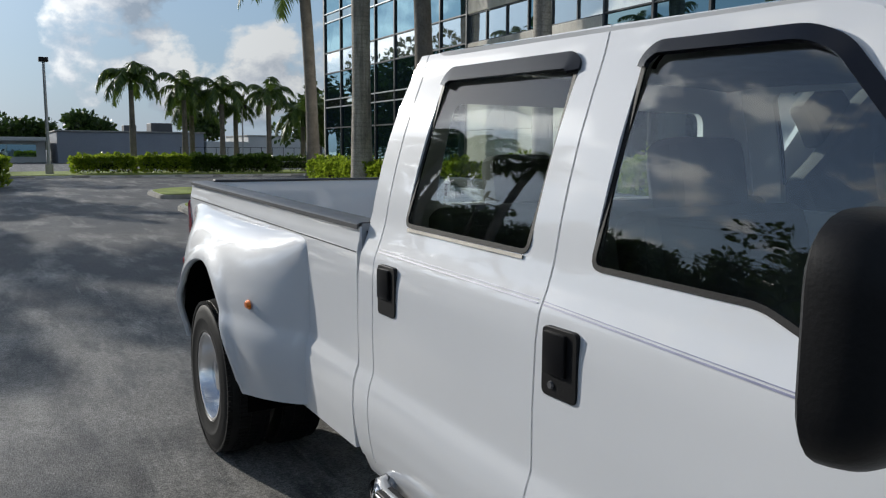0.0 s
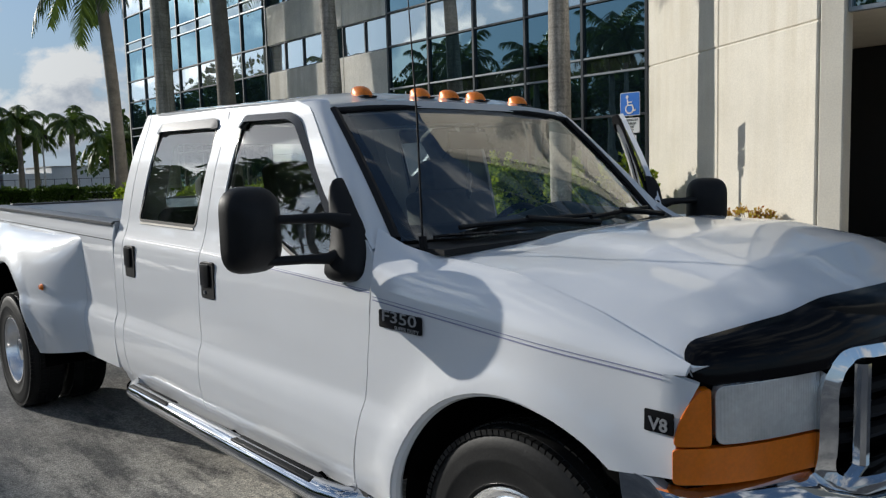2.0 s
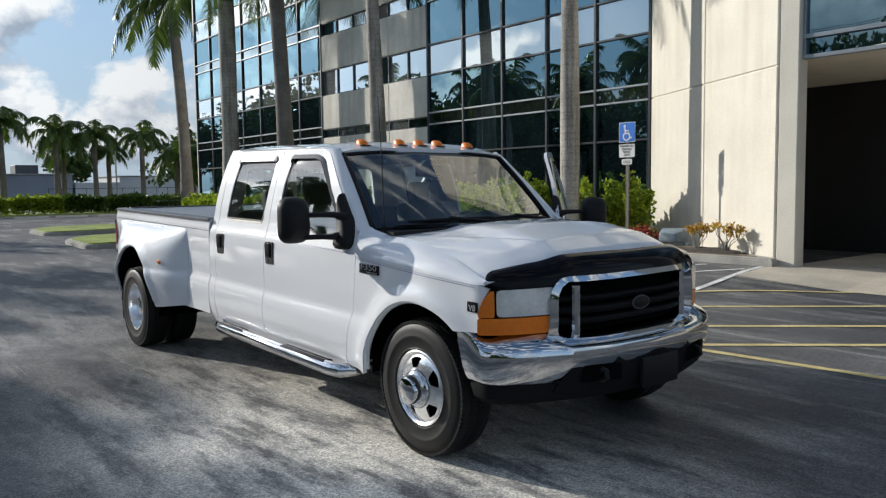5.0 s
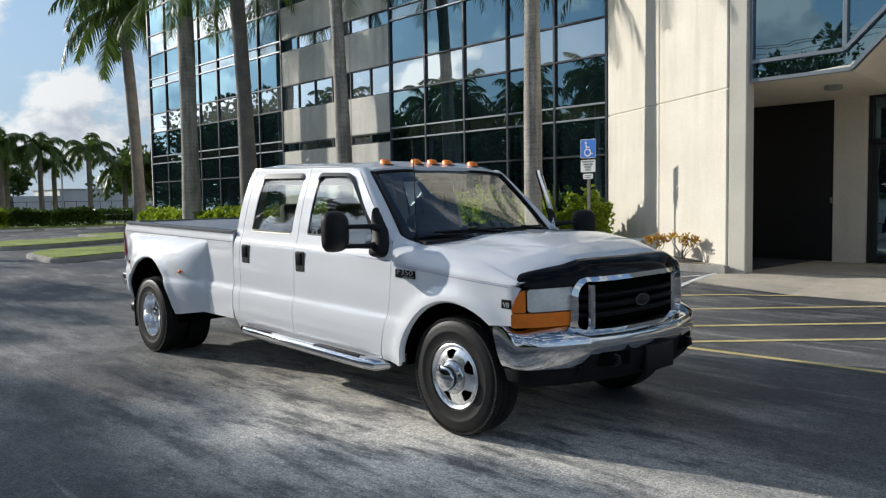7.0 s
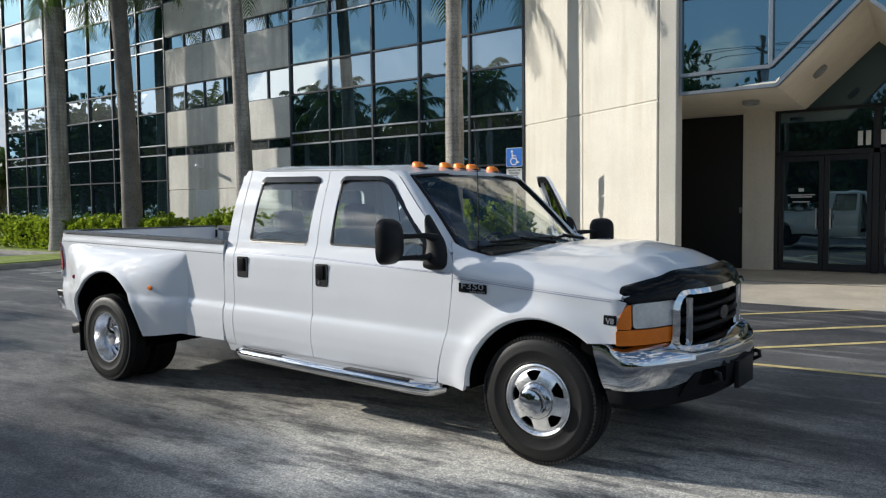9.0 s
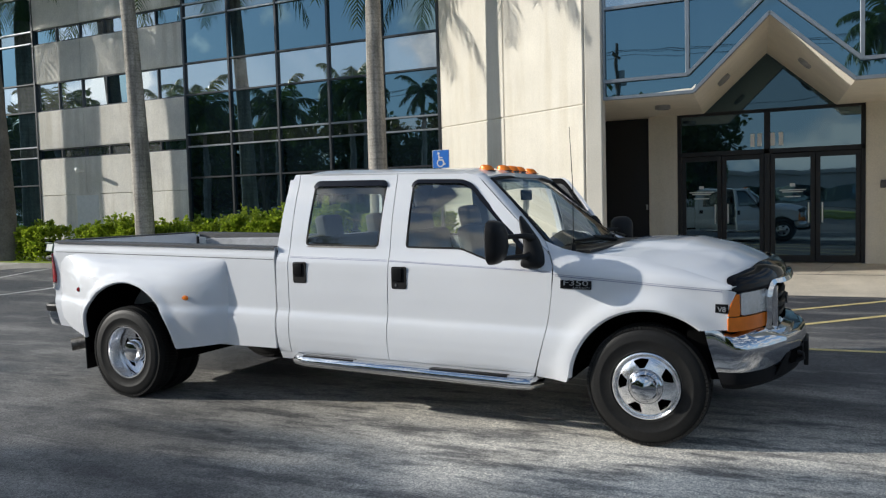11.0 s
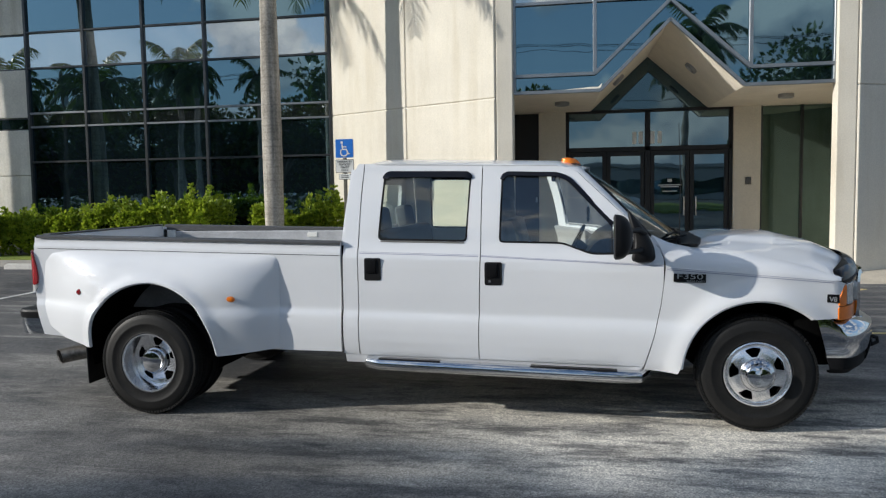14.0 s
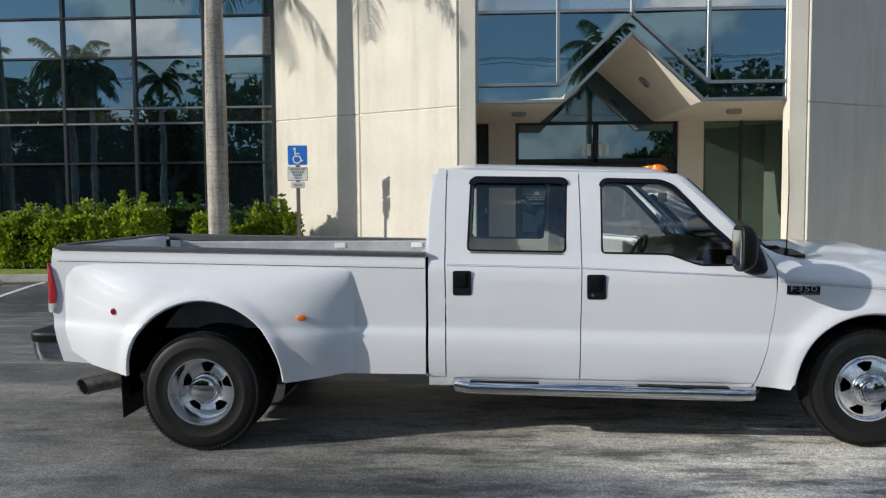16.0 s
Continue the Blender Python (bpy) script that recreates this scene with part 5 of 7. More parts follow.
# out of view; stand in for the tree line mirrored in the facade
for i, (x0, x1) in enumerate(((-75, -37), (-37, -2), (15, 45), (45, 77), (-112, -75), (-150, -112))):
    hedge(x0, x1, -42, -40, 0.0, 5.4 if x0 > -80 else 8.0, 70 + i, 20000, 0.55, "tall unseen hedge in shaded green, added for the facade reflections", SHADEHEDGE, "street hedges", round_top=0.8)


def pole(x, y, h, r, label, arm=0.0, mat=STEEL, kind="light pole"):
    ob = thing("light_pole", label, kind, "light poles", m=pose(x, y, 0))
    part("shaft", tube(bmesh.new(), [(0, 0, 0.0), (0, 0, h)], [r, r * 0.75], 12), mat, ob)
    part("base", tube(bmesh.new(), [(0, 0, 0.0), (0, 0, 0.7)], r * 2.2, 14), KERB, ob)
    if arm:
        part("head", boxed(-0.2, 0.2, -0.25, 0.25, h - 0.1, h + 0.15, 0.03, 2), BLACK, ob)
    return ob


pole(-46.5, 1.05, 6.6, 0.10, "dark parking lot light pole with a box head", 1)
pole(-48.0, 12.8, 4.4, 0.06, "dark parking lot light pole with a box head", 1)
pole(-58.0, 30.0, 6.6, 0.10, "dark parking lot light pole with a box head", 1)
WOOD = material("weathered_pole_wood", (0.16, 0.13, 0.10), 0.95, var=0.3, scale=2, fine=0.2, fscale=20, bump=0.3)
for x in (-38.0, -6.0, 26.0):
    ob = thing("utility_pole", "brown wooden utility pole with a crossarm", "utility pole", "utility poles", m=pose(x, -26.5, 0))
    part("shaft", tube(bmesh.new(), [(0, 0, 0), (0, 0, 11.5)], [0.17, 0.12], 12), WOOD, ob)
    part("crossarm", boxed(-0.06, 0.06, -1.2, 1.2, 10.6, 10.75, 0.01, 1), WOOD, ob, smooth=False)
    part("transformer", tube(bmesh.new(), [(0.35, 0, 8.9), (0.35, 0, 9.8)], 0.22, 16), STEEL, ob)
for y, z in ((-27.6, 10.8), (-26.5, 10.9), (-25.4, 10.8), (-26.5, 8.2), (-26.4, 7.6)):
    b = bmesh.new()
    pts = []
    for i in range(49):
        x = -70 + 128 * i / 48
        s = ((x + 70) % 32) / 32
        pts.append((x, y, z - 1.6 * s * (1 - s)))
    tube(b, pts, 0.018, 5)
    tagged(part("power_line", b, BLACK), "thin black overhead line along the street", "cable", "power lines")
# chain fence behind the far lawn
b = bmesh.new()
for i in range(30):
    tube(b, [(-78.0, 15 + i * 1.2, 0), (-78.0, 15 + i * 1.2, 1.9)], 0.03, 6)
for z in (0.9, 1.85):
    tube(b, [(-78.0, 15, z), (-78.0, 50, z)], 0.025, 6)
tagged(part("fence", b, BLACK), "dark metal fence along the white building", "fence", kind="stuff")

# ---- parking sign ----
sx, sy = -1.75, 8.87
sg = thing("parking_sign", "blue disabled parking sign on a steel post", "sign", m=pose(sx, sy, 0.0))
b = bmesh.new()
box(b, -0.025, 0.025, 0.0, 0.02, 0.12, 2.72)
box(b, -0.035, -0.02, 0.0, 0.03, 0.12, 2.72)
box(b, 0.02, 0.035, 0.0, 0.03, 0.12, 2.72)
part("post", b, SIGNPOST, sg, smooth=False)


def plate(name, x0, x1, z0, z1, y, mat, r=0.025, label="", th=0.006):
    q = sheet(rounded([(x0, z0), (x1, z0), (x1, z1), (x0, z1)], r), dx=9, dz=9, fn=lambda x, z: Vector((x, y, z)))
    return part(name, q, mat, sg, label, smooth=False, solid=th)


plate("plate", -0.195, 0.195, 2.36, 2.75, -0.012, SIGNWHITE)
plate("face", -0.185, 0.185, 2.37, 2.74, -0.016, SIGNBLUE, label="blue sign face")
plate("plate", -0.195, 0.195, 2.06, 2.33, -0.012, SIGNINK)
plate("face", -0.185, 0.185, 2.07, 2.32, -0.016, SIGNWHITE, label="white sign face with black lettering")
plate("plate", -0.13, 0.13, 1.92, 2.04, -0.012, SIGNINK)
plate("face", -0.122, 0.122, 1.928, 2.032, -0.016, SIGNWHITE)
# wheelchair symbol
b = bmesh.new()
tube(b, [(0.075 * math.cos(a) - 0.005, -0.02, 2.475 + 0.075 * math.sin(a)) for a in [2.3 + i * 0.26 for i in range(16)]], 0.014, 6)
tube(b, [(-0.045, -0.02, 2.635), (-0.035, -0.02, 2.535), (0.045, -0.02, 2.535), (0.085, -0.02, 2.44), (0.12, -0.02, 2.455)], 0.016, 6)
tube(b, [(-0.035, -0.02, 2.585), (0.045, -0.02, 2.585)], 0.012, 6)
lathe(b, [(0.0, -0.004), (0.028, -0.004), (0.028, 0.004), (0, 0.004)], 16, "Y", (-0.05, -0.02, 2.675))
for v in b.verts:
    v.co.y = -0.0215 + (v.co.y + 0.02) * 0.15
part("symbol", b, SIGNWHITE, sg, "white wheelchair symbol")


def lettering(txt, size, x, y, z, mat, parent, rot=(90, 0, 0), depth=0.002, name="lettering", bold=0.0, wide=1.0):
    """Words in the built-in font as a mesh."""
    cu = bpy.data.curves.new(name, "FONT")
    cu.body, cu.size, cu.extrude, cu.align_x, cu.align_y, cu.offset, cu.resolution_u = txt, size, depth, "CENTER", "CENTER", bold, 3
    tmp = bpy.data.objects.new("tmp", cu)
    me = bpy.data.meshes.new_from_object(tmp)
    bpy.data.objects.remove(tmp)
    me.transform(pose(x, y, z, *rot) @ Matrix.Diagonal((wide, 1, 1, 1)))
    me.materials.clear()
    me.materials.append(mat)
    ob = new(name, me)
    ob.parent = parent
    return ob


for i, w in enumerate(("PARKING BY", "DISABLED", "PERMIT", "ONLY")):
    lettering(w, 0.056, 0, -0.019, 2.285 - i * 0.058, SIGNINK, sg)
b = bmesh.new()
for z in (1.995, 1.96):
    box(b, -0.085, 0.085, -0.0195, -0.018, z - 0.008, z + 0.008)
part("lettering", b, SIGNINK, sg, smooth=False)

# ---- pickup truck ----
truck = thing("pickup_truck", "white crew-cab dually pickup truck with chrome bumpers, driver's door open", "truck")
RAKE = 0.021


def lev(x, z):
    return z + RAKE * (x - 1.5)


ZT = np.linspace(0.3, 1.95, 331)


def table(pairs, s=5):
    z, w = zip(*pairs)
    raw = np.interp(ZT, z, w)
    k = np.exp(-0.5 * (np.arange(-20, 21) / s) ** 2)
    return np.convolve(np.pad(raw, 20, "edge"), k / k.sum(), "valid")


CABW = table([(0.36, 0.94), (0.43, 0.975), (0.50, 1.002), (0.58, 1.018), (0.66, 1.024), (0.71, 1.022), (0.745, 1.017), (0.775, 1.008), (0.79, 1.0015), (0.80, 0.999), (0.95, 1.003), (1.12, 1.0),
              (1.19, 0.993), (1.25, 0.968), (1.31, 0.950), (1.40, 0.9335), (1.50, 0.9095), (1.60, 0.8815), (1.70, 0.8475), (1.80, 0.8105), (1.875, 0.790), (1.93, 0.74)], 2)
BEDW = table([(0.40, 0.990), (0.48, 1.006), (0.58, 1.018), (0.66, 1.022), (0.71, 1.020), (0.745, 1.016), (0.775, 1.007), (0.79, 0.9995), (0.80, 0.997), (1.12, 1.0), (1.22, 0.995), (1.25, 0.985), (1.40, 0.985)], 2)


def smooth01(t):
    t = max(0.0, min(1.0, t))
    return t * t * (3 - 2 * t)


def cab_half(x, z):
    return float(np.interp(lev(x, z), ZT, CABW))


def bed_half(x, z):
    return float(np.interp(lev(x, z), ZT, BEDW))


ARCH_F = (4.392, 0.39, 0.512)


def fender_half(x, z):
    w = float(np.interp(min(lev(x, z), 1.13), ZT, CABW))
    low = smooth01((4.05 - x) / 0.3)
    flat = 1.0 - 0.042 * smooth01((x - 4.45) / 0.5)
    w = w * low + flat * (1 - low) if lev(x, z) < 0.85 else w * (1 - 0.042 * smooth01((x - 4.45) / 0.5))
    w -= 0.030 * smooth01((x - 4.85) / 0.10) * smooth01((z - 0.84) / 0.12)
    d = math.hypot(x - ARCH_F[0], z - ARCH_F[1]) - ARCH_F[2]
    return w + 0.032 * math.exp(-(max(d, -0.05) / 0.085) ** 2)


def side(fn, sgn, off=0.0):
    """Lays a panel on the body's side; sgn -1 is the passenger side."""
    return lambda x, z: Vector((x, sgn * (fn(x, z) + off), z))


def skin(name, outline, holes, fn, sgn, mat, parent, label="", dx=0.1, dz=0.014, off=0.0, solid=0.025, m=None):
    b = sheet(outline, holes, dx, dz, side(fn, -1, off))
    if sgn > 0:
        flip_y(b)
    if m is not None:
        b.transform(m)
    return part(name, b, mat, parent, label, solid=solid, sharp=50)


def arc(c, r, a0, a1, n=20):
    return [(c[0] + r * math.cos(radians(a0 + (a1 - a0) * i / n)), c[1] + r * math.sin(radians(a0 + (a1 - a0) * i / n))) for i in range(n + 1)]


REAR_WIN = rounded([(1.742, 1.308), (2.405, 1.294), (2.425, 1.770), (2.395, 1.794), (1.80, 1.806), (1.766, 1.78)], 0.035)
FRONT_WIN = rounded([(2.635, 1.288), (3.08, 1.278), (3.28, 1.205), (3.52, 1.205), (3.60, 1.245), (3.13, 1.742), (3.05, 1.775), (2.68, 1.787), (2.645, 1.76)], 0.035)
GLASS_F = FRONT_WIN
OPEN = pose(3.72, 0.985, 0, 0, 0, -51.5) @ pose(-3.72, -0.985, 0)      # the driver's door swung open


def ribbon(name, pts, w, fn, sgn, off, mat, parent, label="", th=0.006, m=None, closed=True, inward=True, sg=0, start=0.0):
    """A band of width w along a loop on the body's side."""
    b = bmesh.new()
    n = len(pts)
    rows = []
    P = [Vector(p) for p in pts]
    area = sum(P[i].x * P[(i + 1) % n].y - P[(i + 1) % n].x * P[i].y for i in range(n))
    sg = sg or (1 if area > 0 else -1)
    for i in range(n):
        a, c = P[i - 1] if (closed or i) else P[i], P[(i + 1) % n] if (closed or i < n - 1) else P[i]
        t = (c - a).normalized()
        nr = Vector((-t.y, t.x)) * sg * (1 if inward else -1)
        q = P[i] + nr * w
        rows.append([b.verts.new((p.x, -(fn(p.x, p.y) + (off if k else off * 0.55)), p.y)) for k, p in ((0, P[i] + nr * start), (1, q))] if start else
                    [b.verts.new((p.x, -(fn(p.x, p.y) + off), p.y)) for p in (P[i], q)])
    for i in range(n if closed else n - 1):
        j = (i + 1) % n
        b.faces.new((rows[i][0], rows[j][0], rows[j][1], rows[i][1]))
    bmesh.ops.recalc_face_normals(b, faces=b.faces[:])
    for f in b.faces:
        if f.normal.y > 0:
            f.normal_flip()
    if sgn > 0:
        flip_y(b)
    if m is not None:
        b.transform(m)
    return part(name, b, mat, parent, label, solid=th, sharp=60)


def handle(parent, x, z, sgn, key, m=None):
    """Black pull handle in its recess."""
    w, h = 0.062, 0.082
    y = sgn * (cab_half(x, z) + 0.002)
    b = sheet(rounded([(x - w, z - h), (x + w, z - h), (x + w, z + h), (x - w, z + h)], 0.018), dx=1, dz=1, fn=lambda a, c: Vector((a, -abs(y) - 0.004, c)))
    if sgn > 0:
        flip_y(b)
    if m is not None:
        b.transform(m)
    hb = part("handle", b, BLACK, parent, "black plastic door handle in a recess", solid=0.03, bevel=0.004)
    q = boxed(x - w + 0.012, x + w - 0.034, abs(y) + 0.0, abs(y) + 0.014, z - h + 0.055, z + h - 0.010, 0.006, 2)
    q2 = bmesh.new()
    if key:
        lathe(q2, [(0.0, abs(y) + 0.009), (0.008, abs(y) + 0.009), (0.010, abs(y) + 0.004)], 14, "Y", (x - 0.025, 0, z - h + 0.028))
    for g, nm, mt in ((q, "paddle", GLOSSBLACK), (q2, "keyhole", GREYPL)):
        if len(g.verts):
            if sgn < 0:
                flip_y(g)
            if m is not None:
                g.transform(m)
            part(nm, g, mt, hb)
        else:
            g.free()


def visor(win, lo, hi, w, sgn, parent, m=None):
    """Smoked rain guard over the upper edge of a window."""
    ribbon("rain_guard", win[lo:hi], abs(w), cab_half, sgn, 0.017, VISOR, parent, "smoked dark rain guard above the window", 0.012, m, closed=False, sg=1, start=-0.008)


RDOOR = [(1.605, 0.465), (1.605, 1.0), (1.600, 1.23), (1.604, 1.50), (1.607, 1.72), (1.612, 1.872), (2.500, 1.853), (2.503, 1.20), (2.489, 0.60), (2.489, 0.452)]
FDOOR = [(2.496, 0.452), (2.496, 0.60), (2.510, 1.20), (2.507, 1.853), (3.06, 1.830), (3.17, 1.793), (3.695, 1.289), (3.74, 1.245), (3.769, 1.17), (3.765, 1.0), (3.745, 0.85), (3.705, 0.66), (3.635, 0.43)]


def rear_door(sgn):
    d = skin("rear_door", RDOOR, [REAR_WIN], cab_half, sgn, PAINT, truck, "white rear door")
    skin("window", REAR_WIN, [], cab_half, sgn, TINTGLASS, d, "smoked side window", off=-0.009, solid=0.0, dx=0.2, dz=0.06)
    ribbon("window_seal", REAR_WIN, 0.013, cab_half, sgn, 0.003, BLACK, d, "black rubber window seal")
    ribbon("sill_strip", [(1.765 + 0.62 * i / 8, 1.306 - 0.013 * i / 8) for i in range(9)], 0.010, cab_half, sgn, 0.005, SILLTRIM, d, "pale metal strip below the window", 0.006, closed=False, sg=-1)
    handle(d, 1.712, 1.098, sgn, False)
    i0 = min(range(len(REAR_WIN)), key=lambda i: (REAR_WIN[i][0] - 2.43) ** 2 + (REAR_WIN[i][1] - 1.755) ** 2)
    i1 = min(range(len(REAR_WIN)), key=lambda i: (REAR_WIN[i][0] - 1.765) ** 2 + (REAR_WIN[i][1] - 1.76) ** 2)
    visor(REAR_WIN, i0, i1 + 1, -0.036, sgn, d)
    return d


def front_door(sgn, m=None):
    d = skin("front_door", FDOOR, [FRONT_WIN], cab_half, sgn, PAINT, truck, "white front door" if m is None else "white front door standing open", m=m)
    skin("window", GLASS_F, [], cab_half, sgn, CARGLASS, d, "tinted side window", off=-0.009, solid=0.0, dx=0.2, dz=0.06, m=m)
    ribbon("window_seal", FRONT_WIN, 0.013, cab_half, sgn, 0.003, BLACK, d, "black rubber window seal", m=m)
    skin("mirror_sail", [(3.50, 1.205), (3.52, 1.205), (3.60, 1.245), (3.50, 1.36)], [], cab_half, sgn, MATTBLACK, d, "black mirror mounting plate", off=0.006, dx=0.1, m=m)
    handle(d, 2.60, 1.07, sgn, True, m)
    i0 = min(range(len(FRONT_WIN)), key=lambda i: (FRONT_WIN[i][0] - 3.42) ** 2 + (FRONT_WIN[i][1] - 1.45) ** 2)
    i1 = min(range(len(FRONT_WIN)), key=lambda i: (FRONT_WIN[i][0] - 2.63) ** 2 + (FRONT_WIN[i][1] - 1.73) ** 2)
    visor(FRONT_WIN, i0, i1 + 1, -0.021, sgn, d, m)
    k0 = min(range(len(FRONT_WIN)), key=lambda i: (FRONT_WIN[i][0] - 3.60) ** 2 + (FRONT_WIN[i][1] - 1.245) ** 2)
    ribbon("inner_frame", FRONT_WIN[k0:i1 + 1], 0.05, cab_half, sgn, -0.030, MATTBLACK, d, "dark inner trim round the window", 0.012, m, closed=False, sg=1, inward=False)
    # towing mirror on two arms
    s = sgn
    mm = m
    if m is not None:
        mm = m @ pose(0.0, -0.05, -0.045)
    b = bmesh.new()
    for z in (1.235, 1.375):
        tube(b, [(3.63, s * 0.97, z + (0.02 if z < 1.3 else -0.02)), (3.60, s * 1.045, z), (3.555, s * 1.10, z), (3.50, s * 1.22, z)], [0.032, 0.020, 0.0165, 0.0165], 14)
    if m is not None:
        b.transform(mm)
    arm = part("mirror_arm", b, BLACK, d, "black double mirror arm")
    foot = rounded([(3.525, 1.525), (3.60, 1.435), (3.665, 1.345), (3.705, 1.26), (3.715, 1.18), (3.69, 1.155), (3.60, 1.15), (3.55, 1.165), (3.56, 1.215), (3.568, 1.28), (3.562, 1.36), (3.535, 1.44)], 0.035, 4)
    b = bmesh.new()
    rows = []
    for out, k in ((0.0, 1.0), (0.022, 1.0), (0.042, 0.96), (0.058, 0.86), (0.068, 0.70), (0.073, 0.45)):
        rows.append([])
        for px, pz in foot:
            qx, qz = 3.605 + (px - 3.605) * k, 1.29 + (pz - 1.29) * k
            y = cab_half(qx, min(qz, 1.36)) + out - 0.10 * max(0.0, qz - 1.38) - 0.5 * max(0.0, qx - 3.63) ** 1.3
            rows[-1].append(b.verts.new((qx, -y, qz)))
    for r0, r1 in zip(rows, rows[1:]):
        bridge(b, r0, r1)
    b.faces.new(rows[-1])
    bmesh.ops.recalc_face_normals(b, faces=b.faces[:])
    if s > 0:
        flip_y(b)
    if m is not None:
        b.transform(mm)
    part("mirror_foot", b, BLACK, d, "black plastic mirror foot", sharp=60)
    b = bmesh.new()
    prof = rounded([(1.145, 1.185), (1.355, 1.185), (1.355, 1.48), (1.145, 1.48)], 0.085, 6)
    rows = []
    for x, k in [(3.385, 0.94)] + [(3.392 + 0.112 * i / 12, (1 - (i / 12.4) ** 2.6) ** 0.55) for i in range(13)]:
        rows.append([b.verts.new((x, s * (1.25 + (p[0] - 1.25) * k), 1.343 + (p[1] - 1.333) * k)) for p in prof])
    for i in range(len(rows) - 1):
        bridge(b, rows[i], rows[i + 1])
    b.faces.new(rows[0])
    b.faces.new(rows[-1])
    bmesh.ops.recalc_face_normals(b, faces=b.faces[:])
    b.transform(pose(3.495, s * 1.25, 0, 0, 0, -s * 1) @ pose(-3.45, -s * 1.25, 0))
    if m is not None:
        b.transform(mm)
    hd = part("mirror_housing", b, BLACK, d, "large black towing mirror housing")
    b = boxed(3.380, 3.386, min(s * 1.175, s * 1.325), max(s * 1.175, s * 1.325), 1.235, 1.45, 0.002, 1)
    b.transform(pose(3.495, s * 1.25, 0, 0, 0, -s * 1) @ pose(-3.45, -s * 1.25, 0))
    if m is not None:
        b.transform(mm)
    part("mirror_glass", b, CHROME, hd)
    # inner trim of the door
    skin("door_trim", [(2.54, 0.52), (2.54, 1.28), (3.05, 1.26), (3.25, 1.19), (3.66, 1.20), (3.68, 0.75), (3.60, 0.5)], [], cab_half, sgn, TRIM, d, "grey inner door trim", off=-0.075, solid=0.03, m=m)
    return d


for s in (-1, 1):
    rear_door(s)
    front_door(s, OPEN if s > 0 else None)
    # cab quarter behind the rear door, and sill
    skin("cab_side", [(1.485, 0.47), (1.485, 1.30), (1.490, 1.50), (1.505, 1.70), (1.525, 1.80), (1.560, 1.872), (1.604, 1.872), (1.599, 1.72), (1.596, 1.50), (1.592, 1.23), (1.597, 1.0), (1.597, 0.467)], [], cab_half, s, PAINT, truck, "white cab corner panel")
    skin("sill", [(1.485, 0.40), (1.485, 0.468), (2.49, 0.449), (3.635, 0.427), (3.60, 0.385)], [], cab_half, s, PAINT, truck, "white door sill", off=-0.006)
    # pinstripes
    for (x0, z0, x1, z1) in ((1.61, 1.213, 2.49, 1.190), (2.51, 1.190, 3.765, 1.124)):
        if s > 0 and x0 > 2.5:
            continue
        k = 14
        for dz, w in ((0.0, 0.004), (0.010, 0.002)):
            ribbon("pinstripe", [(x0 + (x1 - x0) * i / k, z0 + (z1 - z0) * i / k + dz) for i in range(k + 1)], w, cab_half, s, 0.002, PINBLUE, truck, "thin blue-grey pinstripe", 0.0015, closed=False)

# dark inside of the door shells: B pillars, floor, dash, seats
for s in (-1, 1):
    skin("pillar", [(2.44, 0.5), (2.57, 0.5), (2.57, 1.79), (2.44, 1.79)], [], cab_half, s, TRIM, truck, "grey middle pillar", off=-0.05, dx=0.2, dz=0.05)
part("cab_floor", boxed(1.50, 3.75, -0.93, 0.93, 0.42, 0.60, 0.03, 2), TRIM, truck, "grey cab floor")
part("firewall", boxed(3.70, 3.80, -0.93, 0.93, 0.45, 1.22, 0.02, 1), DARK, truck)
b = bmesh.new()


def dash_pt(u, v):
    z = 1.02 + 0.29 * math.sin(min(1.0, u * 2.2) * math.pi / 2) - 0.045 * smooth01((u - 0.6) / 0.4)
    hood = 0.055 * math.exp(-((v - 0.74) / 0.15) ** 2 - ((u - 0.4) / 0.25) ** 2)
    return Vector((3.15 + (0.75 - 0.24 * (2 * v - 1) ** 2) * u, -0.86 + 1.72 * v, z + hood))


grid(b, dash_pt, 18, 28)
part("dashboard", b, BLACK, truck, "dark grey dashboard", solid=0.20)


def seat(x, y0, y1, zt, tilt):
    b = boxed(x - 0.02, x + 0.52, y0, y1, 0.62, 0.86, 0.07, 3)
    c = part("seat", b, INTERIOR, truck, "grey cloth seat cushion")
    b = boxed(0, 0.16, y0, y1, 0.0, zt - 0.84, 0.07, 3, pose(x - 0.10, 0, 0.84, 0, -tilt, 0))
    part("backrest", b, INTERIOR, c)
    n = 2 if y1 - y0 > 0.9 else 1
    for i in range(n):
        yc = y0 + (y1 - y0) * (i + 0.5) / n
        b = boxed(-0.06, 0.06, yc - 0.14, yc + 0.14, 0.0, 0.20, 0.05, 3, pose(x - 0.17, 0, zt - 0.02, 0, -tilt, 0))
        part("headrest", b, INTERIOR, c)


seat(2.72, -0.80, -0.20, 1.41, 12)
seat(2.72, 0.20, 0.80, 1.41, 12)
seat(1.80, -0.82, 0.82, 1.36, 10)
part("console", boxed(2.60, 3.10, -0.18, 0.18, 0.6, 0.98, 0.05, 3), TRIM, truck)
b = bmesh.new()
pts = [(0.19 * math.cos(a), 0.19 * math.sin(a), 0) for a in [i * math.pi / 16 for i in range(33)]]
tube(b, pts, 0.016, 8, caps=False)
for a in (0.4, 2.7, 4.7):
    tube(b, [(0, 0, -0.02), (0.18 * math.cos(a), 0.18 * math.sin(a), 0)], 0.018, 8)
lathe(b, [(0.0, 0.01), (0.06, 0.0), (0.07, -0.04), (0.03, -0.25)], 16, "Z")
